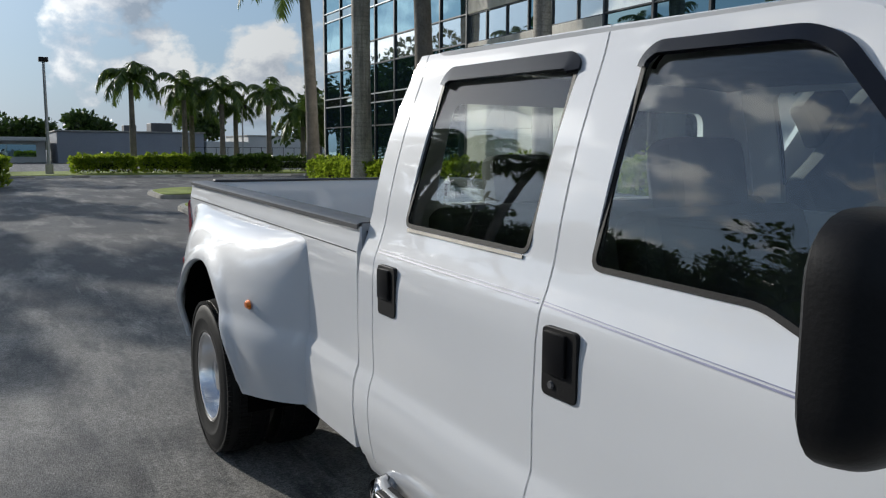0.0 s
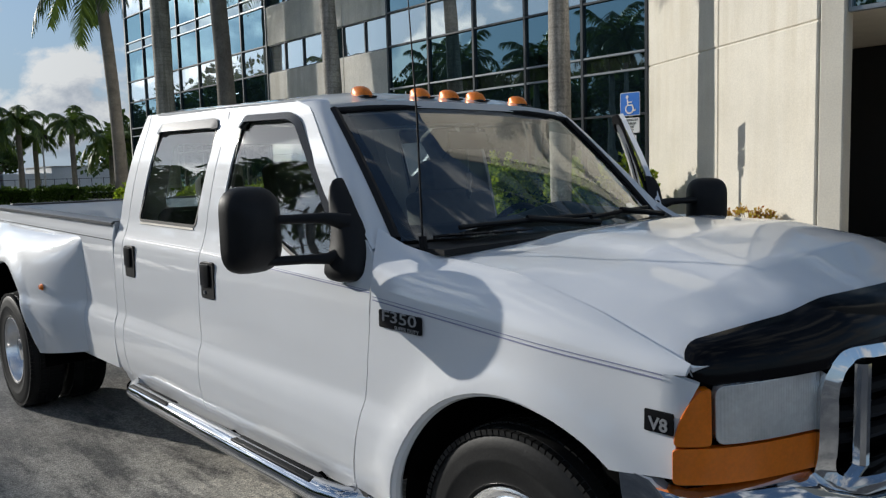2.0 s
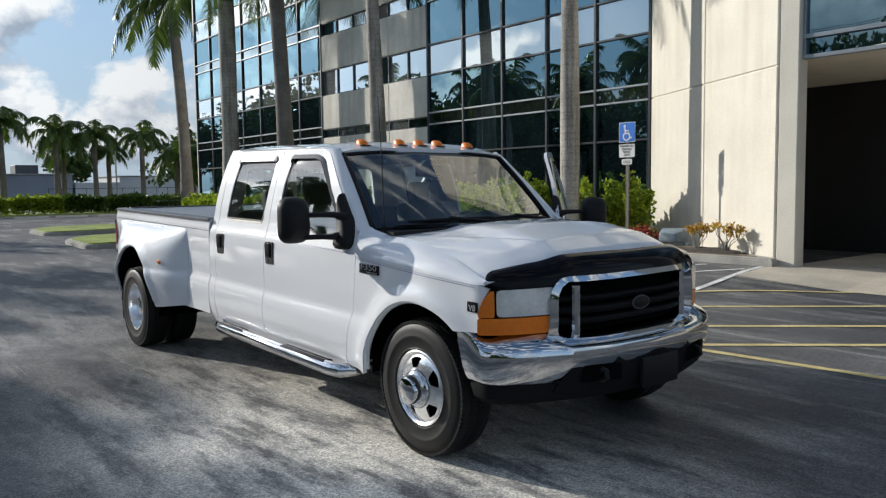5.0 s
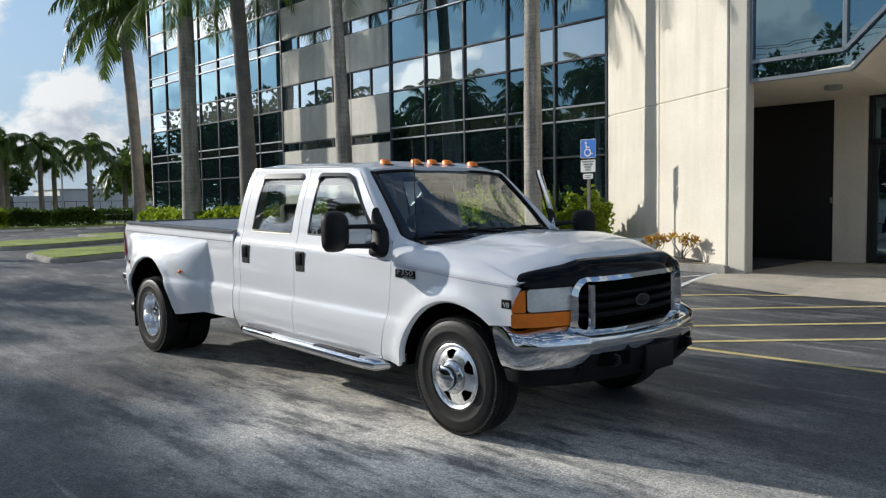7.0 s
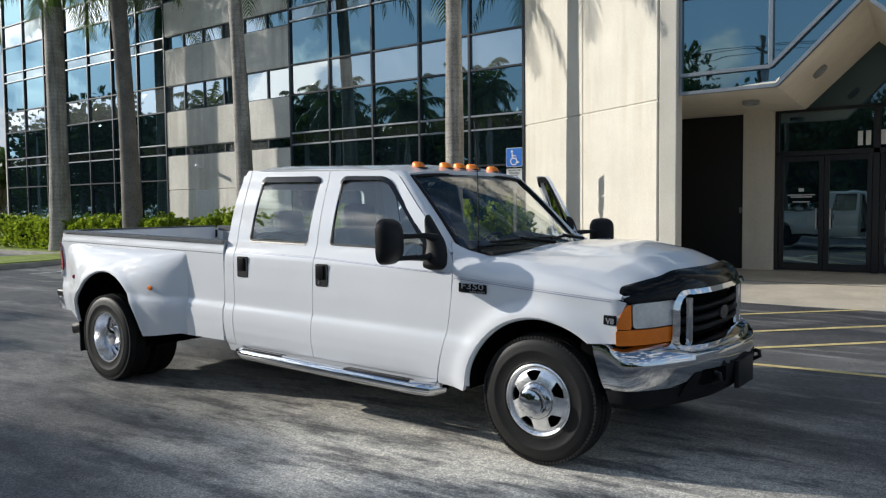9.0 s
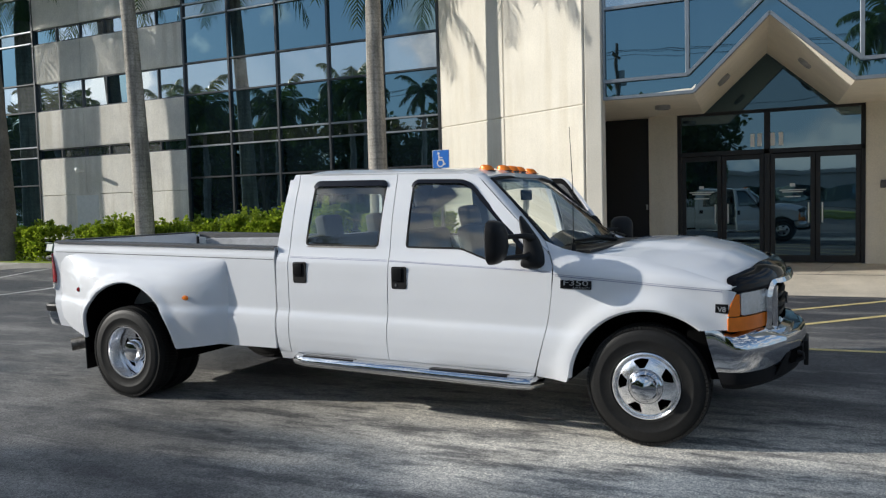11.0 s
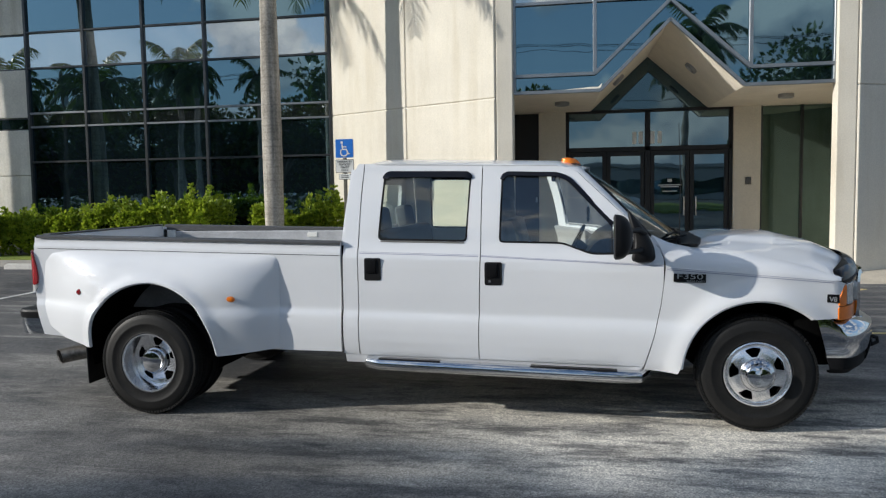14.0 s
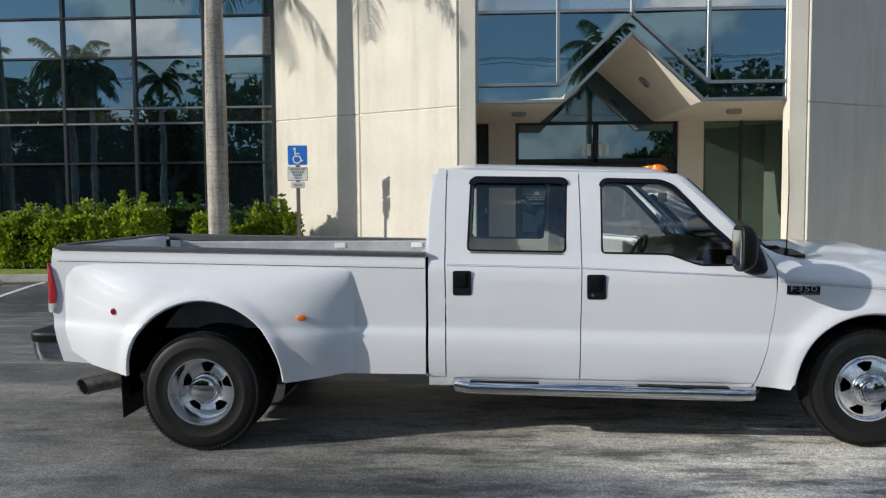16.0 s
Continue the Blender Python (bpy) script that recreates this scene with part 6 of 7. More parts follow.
b.transform(pose(3.12, 0.42, 1.17, 0, -62, 0))
part("steering_wheel", b, BLACK, truck, "black steering wheel")


# roof
def roof_pt(u, v):
    x = 1.545 + (3.225 - 1.545) * u
    y = -1 + 2 * v
    e = 0.797 - 0.03 * (1 - smooth01(u / 0.12)) - 0.05 * smooth01((u - 0.9) / 0.1)
    edge = 1.874 - 0.030 * (x - 1.6) - 0.016 * smooth01((1.72 - x) / 0.17) - 0.030 * smooth01((u - 0.88) / 0.12)
    crown = 0.052 * (1 - abs(y) ** 4.0) * (0.4 + 0.6 * smooth01(u / 0.15)) * (1 - 0.35 * smooth01((u - 0.85) / 0.15))
    return Vector((x + 0.045 * (1 - y * y) * smooth01((u - 0.7) / 0.3) - 0.02 * (1 - y * y) * smooth01((0.2 - u) / 0.2), y * e, edge + crown))


b = bmesh.new()
grid(b, roof_pt, 30, 30)
part("roof", b, PAINT, truck, "white cab roof", solid=0.03)
b = bmesh.new()
grid(b, lambda u, v: roof_pt(u, v) * 1.0 + Vector((0, 0, -0.045)), 12, 12)
part("headliner", b, INTERIOR, truck, "grey cloth headliner")


# windscreen and rear wall
def screen_pt(u, v):
    y = -1 + 2 * v
    top, bot = Vector((3.25 - 0.015 * y * y, y * 0.737, 1.807 - 0.037 * y * y)), Vector((3.965 - 0.26 * y * y, y * 0.826, 1.286 - 0.006 * y * y))
    p = top.lerp(bot, u)
    return p + Vector((0.03, 0, 0.03)) * math.sin(math.pi * u) * 0.25


b = bmesh.new()
grid(b, screen_pt, 10, 20)
part("windscreen", b, SCREENGLASS, truck, "clear curved windscreen")
for s in (-1, 1):
    def pillar_pt(u, v):
        w = -0.09 + 1.12 * u
        e = Vector((3.178 + 0.535 * w, 0, 1.793 - 0.512 * w))
        if w < 0:
            e = Vector((3.178 + 1.2 * w, 0, 1.793 - 0.25 * w))
        a = Vector((e.x, s * (cab_half(e.x, e.z) - 0.003), e.z))
        c = screen_pt(w, 0.0 if s < 0 else 1.0) + Vector((0.008, 0, 0.006))
        k = Vector((max(a.x, c.x) + 0.004, s * (abs(a.y) - 0.012), max(a.z, c.z) + 0.004))
        return (1 - v) ** 2 * a + 2 * v * (1 - v) * k + v * v * c
    b = bmesh.new()
    grid(b, pillar_pt, 16, 6)
    bmesh.ops.recalc_face_normals(b, faces=b.faces[:])
    if sum(f.normal.x for f in b.faces) < 0:
        bmesh.ops.reverse_faces(b, faces=b.faces[:])
    part("windscreen_pillar", b, PAINT, truck, "white windscreen pillar", solid=0.03)

b = bmesh.new()
for v in (0.0, 1.0):
    tube(b, [screen_pt(u / 12, v) + Vector((0.004, 0, 0.006)) for u in range(13)], 0.020 if v == 0 else 0.013, 8)
tube(b, [screen_pt(0, v / 16) + Vector((0, 0, 0.004)) for v in range(17)], 0.012, 8)
part("windscreen_seal", b, BLACK, truck, "black windscreen seal")
for s in (-1, 1):
    b = bmesh.new()
    grid(b, lambda u, v: screen_pt(u, 0.045 * v if s < 0 else 1 - 0.03 * v) + Vector((-0.006, 0, -0.006)), 12, 2)
    part("frit_border", b, MATTBLACK, truck, "black border printed along the windscreen")
b = bmesh.new()
grid(b, lambda u, v: (screen_pt(0.02 + 0.14 * u, v) + Vector((-0.012, 0, -0.012))), 3, 16)
part("sun_band", b, glass("screen_tint_band", (0.35, 0.42, 0.45), 0.5, 1.3), truck, "dark tint band of the windscreen")
b = sheet([(-0.95, 0.46), (0.95, 0.46), (0.96, 1.25), (0.79, 1.83), (-0.79, 1.83), (-0.96, 1.25)], [rounded([(-0.70, 1.36), (0.70, 1.36), (0.64, 1.72), (-0.64, 1.72)], 0.05)], 0.3, 0.3,
          lambda y, z: Vector((1.49 + 0.045 * smooth01((z - 1.25) / 0.6), y, z)))
part("cab_back", b, PAINT, truck, "white cab back wall", solid=0.03)
b = sheet(rounded([(-0.70, 1.36), (0.70, 1.36), (0.64, 1.72), (-0.64, 1.72)], 0.05), dx=0.4, dz=0.2, fn=lambda y, z: Vector((1.492 + 0.045 * smooth01((z - 1.25) / 0.6), y, z)))
part("rear_window", b, TINTGLASS, truck, "smoked rear window")
b = boxed(3.24, 3.26, -0.12, 0.12, 1.62, 1.70, 0.01, 2)
part("rear_view_mirror", b, BLACK, truck)
b = bmesh.new()
tube(b, [(3.25, 0.0, 1.62), (3.25, 0.0, 1.52)], 0.002, 5)
lathe(b, [(0.0, 0.05), (0.012, 0.04), (0.014, 0.0), (0.008, -0.03), (0.016, -0.05), (0.0, -0.09)], 10, "Z", (3.25, 0, 1.47))
part("hanging_ornament", b, STEEL, truck, "small grey ornament hanging from the mirror")

# clearance lights along the roof's front edge
for y in (-0.50, -0.18, 0.0, 0.18, 0.50):
    b = bmesh.new()
    rows = []
    for k, h in ((1.0, 0.0), (0.97, 0.016), (0.80, 0.034), (0.42, 0.044)):
        rows.append([b.verts.new((0.058 * k * math.cos(a) - 0.02 * h / 0.046, 0.038 * k * math.sin(a), h)) for a in [i * math.pi / 10 for i in range(20)]])
    for i in range(3):
        bridge(b, rows[i], rows[i + 1])
    b.faces.new(rows[-1])
    p = roof_pt(0.925, 0.5 + y / 1.56)
    b.transform(pose(p.x, y, p.z - 0.006, 0, 4, 0))
    lamp_ = part("clearance_light", b, ROOFAMBER, truck, "amber roof clearance light")
    part("base", boxed(p.x - 0.058, p.x + 0.056, y - 0.037, y + 0.037, p.z - 0.012, p.z - 0.004, 0.003, 2), GLOSSBLACK, lamp_)

# cowl and wipers
b = bmesh.new()
grid(b, lambda u, v: Vector((3.875 - 0.19 * (2 * v - 1) ** 2 + u * (0.225 + 0.09 * (2 * v - 1) ** 2), (2 * v - 1) * (0.83 + 0.035 * u), 1.268 + 0.018 * u - 0.016 * (2 * v - 1) ** 2 * u)), 6, 24)
part("cowl", b, BLACK, truck, "black plastic cowl with louvres", solid=0.02)
b = bmesh.new()
for i in range(26):
    y = -0.70 + 0.30 * i / 25
    tube(b, [(3.90 - 0.2 * (y / 0.87) ** 2, y, 1.291), (4.02 - 0.2 * (y / 0.87) ** 2, y, 1.304)], 0.004, 5)
part("cowl_louvres", b, GLOSSBLACK, truck)
for y0, y1 in ((-0.62, 0.02), (-0.02, 0.62)):
    b = bmesh.new()
    q = screen_pt(0.965, 0.5 + y0 / 1.66)
    r = screen_pt(0.95, 0.5 + y1 / 1.66)
    tube(b, [q + Vector((0.015, 0, 0.018)), q.lerp(r, 0.5) + Vector((0.03, 0, 0.022)), r + Vector((0.015, 0, 0.018))], 0.009, 8)
    tube(b, [Vector((3.97 - 0.1 * abs(y1), y1 * 0.95, 1.30)), q.lerp(r, 0.45) + Vector((0.03, 0, 0.03))], 0.012, 8)
    part("wiper", b, BLACK, truck, "black windscreen wiper")
b = bmesh.new()
tube(b, [(3.88, -0.845, 1.262), (3.88, -0.85, 1.31)], 0.014, 10)
tube(b, [(3.88, -0.85, 1.30), (3.885, -0.862, 1.70), (3.87, -0.872, 2.10)], [0.004, 0.0035, 0.002], 6)
part("antenna", b, BLACK, truck, "thin black whip antenna")

# ---- front fenders and hood ----
PIN = [(3.77, 1.120), (4.10, 1.094), (4.50, 1.062), (4.865, 1.030)]


def pin_z(x):
    return float(np.interp(x, [p[0] for p in PIN], [p[1] for p in PIN]))


def seam(x):
    return (float(np.interp(x, [3.70, 3.76, 3.83, 3.96, 4.3, 4.6, 4.93], [0.893, 0.882, 0.868, 0.850, 0.848, 0.88, 0.925])),
            float(np.interp(x, [3.70, 3.76, 3.83, 3.96, 4.3, 4.6, 4.93], [1.335, 1.302, 1.272, 1.248, 1.218, 1.148, 1.045])))


for s in (-1, 1):
    low = [(3.640, 0.41), (3.710, 0.66), (3.750, 0.85), (3.769, 1.0)] + [(3.780 + (4.875 - 3.780) * i / 12, pin_z(3.780 + (4.875 - 3.780) * i / 12)) for i in range(13)] + \
          [(4.928, 1.012), (4.908, 0.968), (4.895, 0.932), (4.887, 0.892), (4.883, 0.85), (4.882, 0.782), (4.76, 0.778)] + arc(ARCH_F[:2], ARCH_F[2], 49, 174, 26) + [(3.86, 0.39)]
    f = skin("front_fender", low, [], fender_half, s, PAINT, truck, "white front fender with flared arch", dx=0.04, dz=0.02)

    def top_pt(u, v):
        x = 3.780 + (4.90 - 3.780) * u
        z0 = pin_z(x)
        x -= 0.085 * v * v * (1 - u) ** 4
        y0 = fender_half(x, z0)
        ys, zs = seam(x)
        a, c, e = Vector((y0, z0)), Vector((y0 - 0.004, z0 + 0.66 * (zs - z0))), Vector((ys, zs))
        q = (1 - v) ** 2 * a + 2 * v * (1 - v) * c + v * v * e
        return Vector((x, s * q.x, q.y))

    b = bmesh.new()
    grid(b, top_pt, 24, 10)
    bmesh.ops.recalc_face_normals(b, faces=b.faces[:])
    if sum(g.normal.z for g in b.faces) < 0:
        bmesh.ops.reverse_faces(b, faces=b.faces[:])
    part("fender_top", b, PAINT, f, solid=0.02)
    k = 20
    for dz, w in ((0.0, 0.004), (0.010, 0.002)):
        ribbon("pinstripe", [(3.79 + 1.06 * i / k, pin_z(3.79 + 1.06 * i / k) + dz - 0.012) for i in range(k + 1)], w, fender_half, s, 0.002, PINBLUE, f, "thin blue-grey pinstripe", 0.0015, closed=False)
    b = bmesh.new()
    tube(b, [(x, s * (fender_half(x, z) - 0.03), z) for x, z in arc(ARCH_F[:2], ARCH_F[2] + 0.005, 50, 176, 30)], 0.022, 8)
    part("arch_lip", b, PAINT, f)
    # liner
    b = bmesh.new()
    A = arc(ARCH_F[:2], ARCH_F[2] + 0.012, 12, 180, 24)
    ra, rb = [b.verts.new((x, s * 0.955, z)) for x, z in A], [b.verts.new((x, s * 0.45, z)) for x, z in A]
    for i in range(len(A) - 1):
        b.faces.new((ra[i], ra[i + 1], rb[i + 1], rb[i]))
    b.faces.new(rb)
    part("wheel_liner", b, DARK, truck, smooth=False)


def hood_pt(u, v):
    y = -1 + 2 * v
    x1 = 5.145 - 0.24 * abs(y) ** 2.6
    x0 = 4.07 - 0.10 * y * y
    x = x0 + (x1 - x0) * u
    ys, zs = seam(min(4.93, x0 + (4.93 - x0) * u))
    zc = float(np.interp(u, [0, 0.2, 0.5, 0.75, 0.88, 0.95, 1.0], [1.305, 1.325, 1.316, 1.252, 1.188, 1.140, 1.088]))
    dome = 0.022 * smooth01((0.70 - abs(y)) / 0.18) * smooth01(u / 0.1)
    z = zs + (zc - 0.022 - zs) * (1 - abs(y) ** (2.3 + 1.3 * smooth01((u - 0.4) / 0.5))) + dome
    return Vector((x, y * (ys - 0.006), z))


b = bmesh.new()
grid(b, hood_pt, 40, 60)
part("hood", b, PAINT, truck, "white hood with a raised centre", solid=0.025, sharp=60)


# smoked bug shield along the front lip
def shield_pt(u, v):
    c = abs(-1 + 2 * v)
    flare = 0.022 + 0.008 * (1 - smooth01((c - 0.6) / 0.35))
    up = hood_pt(0.942 - 0.015 * c, v) + Vector((0.0, 0, flare * 0.9))
    dn = hood_pt(1.0, v) + Vector((0.040 - 0.035 * c ** 4, 0, -0.046 - 0.006 * c ** 4))
    mid = hood_pt(0.985, v) + Vector((0.055 - 0.035 * c ** 4, 0, 0.04))
    if c > 0.93:
        # blunt rounded ends
        k = math.sqrt(max(0.0, 1 - ((c - 0.93) / 0.07) ** 2))
        mean = up * 0.3 + dn * 0.7 + Vector((0.01, 0, 0.012))
        up, mid, dn = mean.lerp(up, k), mean.lerp(mid, k), mean.lerp(dn, k)
    return (1 - u) ** 2 * up + 2 * u * (1 - u) * mid + u * u * dn


b = bmesh.new()
grid(b, lambda u, v: shield_pt(u, 0.5 - 0.5 * math.cos(math.pi * v)), 10, 70)
part("bug_shield", b, SHIELD, truck, "glossy black hood deflector", solid=0.006)

# front panel, grille
part("radiator_support", boxed(4.62, 4.86, -0.90, 0.90, 0.45, 1.00, 0.03, 2), DARK, truck)


def nose_x(y):
    return 5.172 - 0.155 * (abs(y) / 0.62) ** 4


def nose(pts, off=0.0):
    return [Vector((nose_x(y) + off, y, z)) for y, z in pts]


GO = rounded([(-0.608, 0.708), (0.608, 0.708), (0.603, 0.975), (0.55, 1.042), (-0.55, 1.042), (-0.603, 0.975)], 0.06)
GI = rounded([(-0.572, 0.752), (0.572, 0.752), (0.570, 0.965), (0.535, 1.016), (-0.535, 1.016), (-0.570, 0.965)], 0.045)
gr = part("grille", sheet(GI, dx=0.15, dz=0.1, fn=lambda y, z: Vector((nose_x(y) - 0.06, y, z))), DARK, truck, "black grille with chrome surround")
b = sheet(GO, [GI], 0.06, 0.03, lambda y, z: Vector((nose_x(y) + 0.012 - 0.03 * abs((z - 0.875) / 0.17) ** 3, y, z)))
part("grille_surround", b, CHROME, gr, "chrome grille surround", solid=0.06, bevel=0.012, offset=1.0)
for s in (-1, 1):
    b = bmesh.new()
    tube(b, nose([(s * 0.475, 0.745), (s * 0.475, 0.88), (s * 0.475, 1.01)]), 0.026, 10)
    part("grille_bar", b, CHROME, gr, "chrome upright grille bar")
for z in (0.815, 0.935):
    b = bmesh.new()
    tube(b, nose([(-0.56 + 1.12 * i / 16, z) for i in range(17)], -0.022), 0.020, 8)
    part("grille_slat", b, GRILLE, gr)
b = bmesh.new()
tube(b, nose([(-0.56 + 1.12 * i / 16, 0.875) for i in range(17)], -0.014), 0.022, 8)
part("grille_slat", b, GRILLE, gr)
b = bmesh.new()
lathe(b, [(0.0, 0.014), (0.072, 0.010), (0.080, 0.0)], 30, "Z")
b.transform(pose(nose_x(0) + 0.005, 0, 0.878, 0, 90, 0) @ Matrix.Diagonal((0.5, 1, 1, 1)))
part("emblem", b, GLOSSBLACK, gr, "dark blank oval emblem")
b = bmesh.new()
tube(b, [(nose_x(0) + 0.014, 0.074 * math.cos(a), 0.878 + 0.037 * math.sin(a)) for a in [i * math.pi / 16 for i in range(33)]], 0.004, 6, caps=False)
part("emblem_rim", b, GREYPL, gr, "thin grey rim of the oval emblem")

# headlamps
for s in (-1, 1):
    def lamp_pt(y, z, off=0.0):
        t = (abs(y) - 0.63) / 0.336
        return Vector((5.075 - 0.12 * t - 0.068 * max(0, t) ** 4 + off - 0.02 * (z - 0.9), y, z))
    b = sheet([(-0.962, 0.772), (-0.575, 0.772), (-0.575, 1.0), (-0.905, 0.995), (-0.935, 0.95), (-0.958, 0.89)], [], 0.02, 0.05, lambda y, z: lamp_pt(y, z, -0.03))
    if s > 0:
        flip_y(b)
    hl = part("headlamp", b, DARK, truck, "headlamp with amber turn signal")
    for nm, pts, mt, lb in (("headlamp_lens", [(-0.898, 0.864), (-0.602, 0.864), (-0.602, 1.010), (-0.898, 1.004)], CLEARLENS, "hazy ribbed headlamp lens"),
                            ("corner_lamp", [(-0.970, 0.862), (-0.906, 0.862), (-0.906, 1.002), (-0.926, 0.994), (-0.945, 0.965), (-0.958, 0.930), (-0.967, 0.892)], AMBER, "amber corner lamp lens"),
                            ("turn_signal", [(-0.972, 0.770), (-0.602, 0.770), (-0.602, 0.857), (-0.971, 0.857)], AMBER, "amber turn signal lens")):
        b = sheet(rounded(pts, 0.024 if nm == "headlamp_lens" else 0.012), [], 0.02, 0.03, lambda y, z: lamp_pt(y, z))
        if s > 0:
            flip_y(b)
        part(nm, b, mt, hl, lb, solid=0.03, bevel=0.004)
    b = sheet([(-0.945, 0.985), (-0.580, 0.985), (-0.580, 1.06), (-0.92, 1.03)], [], 0.03, 0.05, lambda y, z: lamp_pt(y, z, -0.045))
    if s > 0:
        flip_y(b)
    part("lamp_surround", b, GRILLE, truck, "black panel above the headlamp", solid=0.03)

# front bumper: chrome bar wrapped round the corners over a grey valance
PATHB = [(4.745, -0.988), (4.90, -0.988), (5.02, -0.925), (5.115, -0.78), (5.205, -0.57), (5.275, -0.32), (5.30, 0.0)]
PATHB = PATHB + [(x, -y) for x, y in PATHB[-2::-1]]


def along(path, n):
    P = [Vector(p) for p in path]
    L = [0.0]
    for a, c in zip(P, P[1:]):
        L.append(L[-1] + (c - a).length)
    out = []
    for i in range(n + 1):
        d = L[-1] * i / n
        k = max(j for j in range(len(L)) if L[j] <= d + 1e-9)
        k = min(k, len(P) - 2)
        out.append(P[k].lerp(P[k + 1], (d - L[k]) / (L[k + 1] - L[k])))
    for _ in range(2):
        out = [out[0]] + [(out[i - 1] + 2 * out[i] + out[i + 1]) / 4 for i in range(1, n)] + [out[-1]]
    return out


def wrapped(path, prof, n=60):
    """Sweeps an (outward, z) profile along a plan path."""
    P = along(path, n)
    b = bmesh.new()
    rows = []
    for i, p in enumerate(P):
        t = (P[min(n, i + 1)] - P[max(0, i - 1)]).normalized()
        o = Vector((t.y, -t.x))
        rows.append([b.verts.new((p.x + o.x * d, p.y + o.y * d, z)) for d, z in prof])
    for i in range(n):
        for j in range(len(prof) - 1):
            b.faces.new((rows[i][j], rows[i + 1][j], rows[i + 1][j + 1], rows[i][j + 1]))
    bmesh.ops.recalc_face_normals(b, faces=b.faces[:])
    return b


def raked(b):
    """Slants the bumper's rear ends along the wheel arch and drops its top before the grille."""
    for v in b.verts:
        if v.co.z > 0.70:
            v.co.z -= 0.075 * smooth01((0.665 - abs(v.co.y)) / 0.10) * min(1.0, (v.co.z - 0.70) / 0.08)
        k = smooth01((4.93 - v.co.x) / 0.12)
        v.co.z += k * max(0.0, 0.777 - v.co.z) * min(1.0, max(0.0, (v.co.z - 0.62) / 0.07))
        if v.co.x < 5.0:
            v.co.x += max(0.0, 0.77 - v.co.z) * 0.27 * (5.0 - v.co.x) / 0.25
    return b


bp = part("front_bumper", raked(wrapped(PATHB, [(-0.30, 0.778), (-0.20, 0.780), (-0.12, 0.778), (-0.035, 0.728), (-0.012, 0.710), (0.0, 0.692), (0.005, 0.66), (0.003, 0.60), (-0.008, 0.55), (-0.026, 0.52), (-0.05, 0.505)])), CHROME, truck, "chrome front bumper", solid=0.012, offset=0.0)
part("valance", raked(wrapped(PATHB, [(-0.035, 0.545), (-0.022, 0.50), (-0.03, 0.44), (-0.07, 0.405), (-0.14, 0.40)])), VALANCE, bp, "black plastic valance", solid=0.012)


def bumper_x(y):
    return float(np.interp(abs(y), [0.0, 0.32, 0.57, 0.78, 0.925], [5.296, 5.268, 5.197, 5.108, 5.02]))


def lower_panel(rows, n=48):
    """Curved panel set into the bumper face from rows of (z, half width, offset)."""
    b = bmesh.new()
    V = [[b.verts.new((bumper_x(w * (2 * i / n - 1)) + d, w * (2 * i / n - 1), z)) for i in range(n + 1)] for z, w, d in rows]
    for j in range(len(V) - 1):
        for i in range(n):
            b.faces.new((V[j][i], V[j + 1][i], V[j + 1][i + 1], V[j][i + 1]))
    bmesh.ops.recalc_face_normals(b, faces=b.faces[:])
    return b


part("lower_grille", lower_panel([(0.638, 0.565, 0.004), (0.630, 0.575, 0.014), (0.57, 0.615, 0.016), (0.51, 0.66, 0.004), (0.46, 0.68, -0.01)]), VALANCE, bp, "black lower bumper panel", solid=0.008)
for s in (-1, 1):
    # no hole here: the opening's shade is a near-black sheet on the panel
    b = sheet(rounded([(s * 0.30, 0.505), (s * 0.56, 0.515), (s * 0.535, 0.60), (s * 0.30, 0.595)][::s], 0.02), [], 0.05, 0.05, lambda y, z: Vector((bumper_x(y) + 0.019, y, z)))
    part("air_opening", b, DARK, bp, "near-black sheet standing for a shaded opening in the bumper")
part("plate_holder", boxed(5.295, 5.325, -0.16, 0.16, 0.43, 0.60, 0.008, 2), BLACK, bp, "black empty plate holder")
for s in (-1, 1):
    b = bmesh.new()
    tube(b, [(5.12, s * 0.43, 0.52), (5.26, s * 0.43, 0.515), (5.295, s * 0.43, 0.535), (5.29, s * 0.43, 0.565), (5.26, s * 0.43, 0.572)], 0.015, 10)
    part("tow_hook", b, BLACK, bp, "black tow hook")

# badges
y = -(fender_half(3.935, 1.05) + 0.006)
b = boxed(-0.105, 0.105, -0.004, 0.004, -0.028, 0.030, 0.006, 2)
b.transform(pose(3.935, y, 1.047, 0, 1.4, 0))
bg_ = part("badge", b, GLOSSBLACK, truck, "black fender badge with chrome lettering")
lettering("F350", 0.052, 3.935, y - 0.005, 1.058, SILVERTEXT, bg_, (90, 1.4, 0), 0.0015, wide=1.72)
lettering("SUPER DUTY", 0.018, 3.972, y - 0.005, 1.026, SILVERTEXT, bg_, (90, 1.4, 0), 0.001, wide=1.15)
y = -(fender_half(4.845, 0.915) + 0.005)
b = boxed(-0.038, 0.038, -0.003, 0.003, -0.027, 0.027, 0.004, 2)
b.transform(pose(4.845, y, 0.915, 0, 1.4, 4))
bv = part("badge", b, GLOSSBLACK, truck, "small black engine badge")
lettering("V8", 0.044, 4.845, y - 0.004, 0.908, SILVERTEXT, bv, (90, 1.4, 4), 0.001, bold=0.001)

# ---- bed ----


def bed_top(x):
    return float(np.interp(x, [-1.07, 1.47], [1.355, 1.298]))


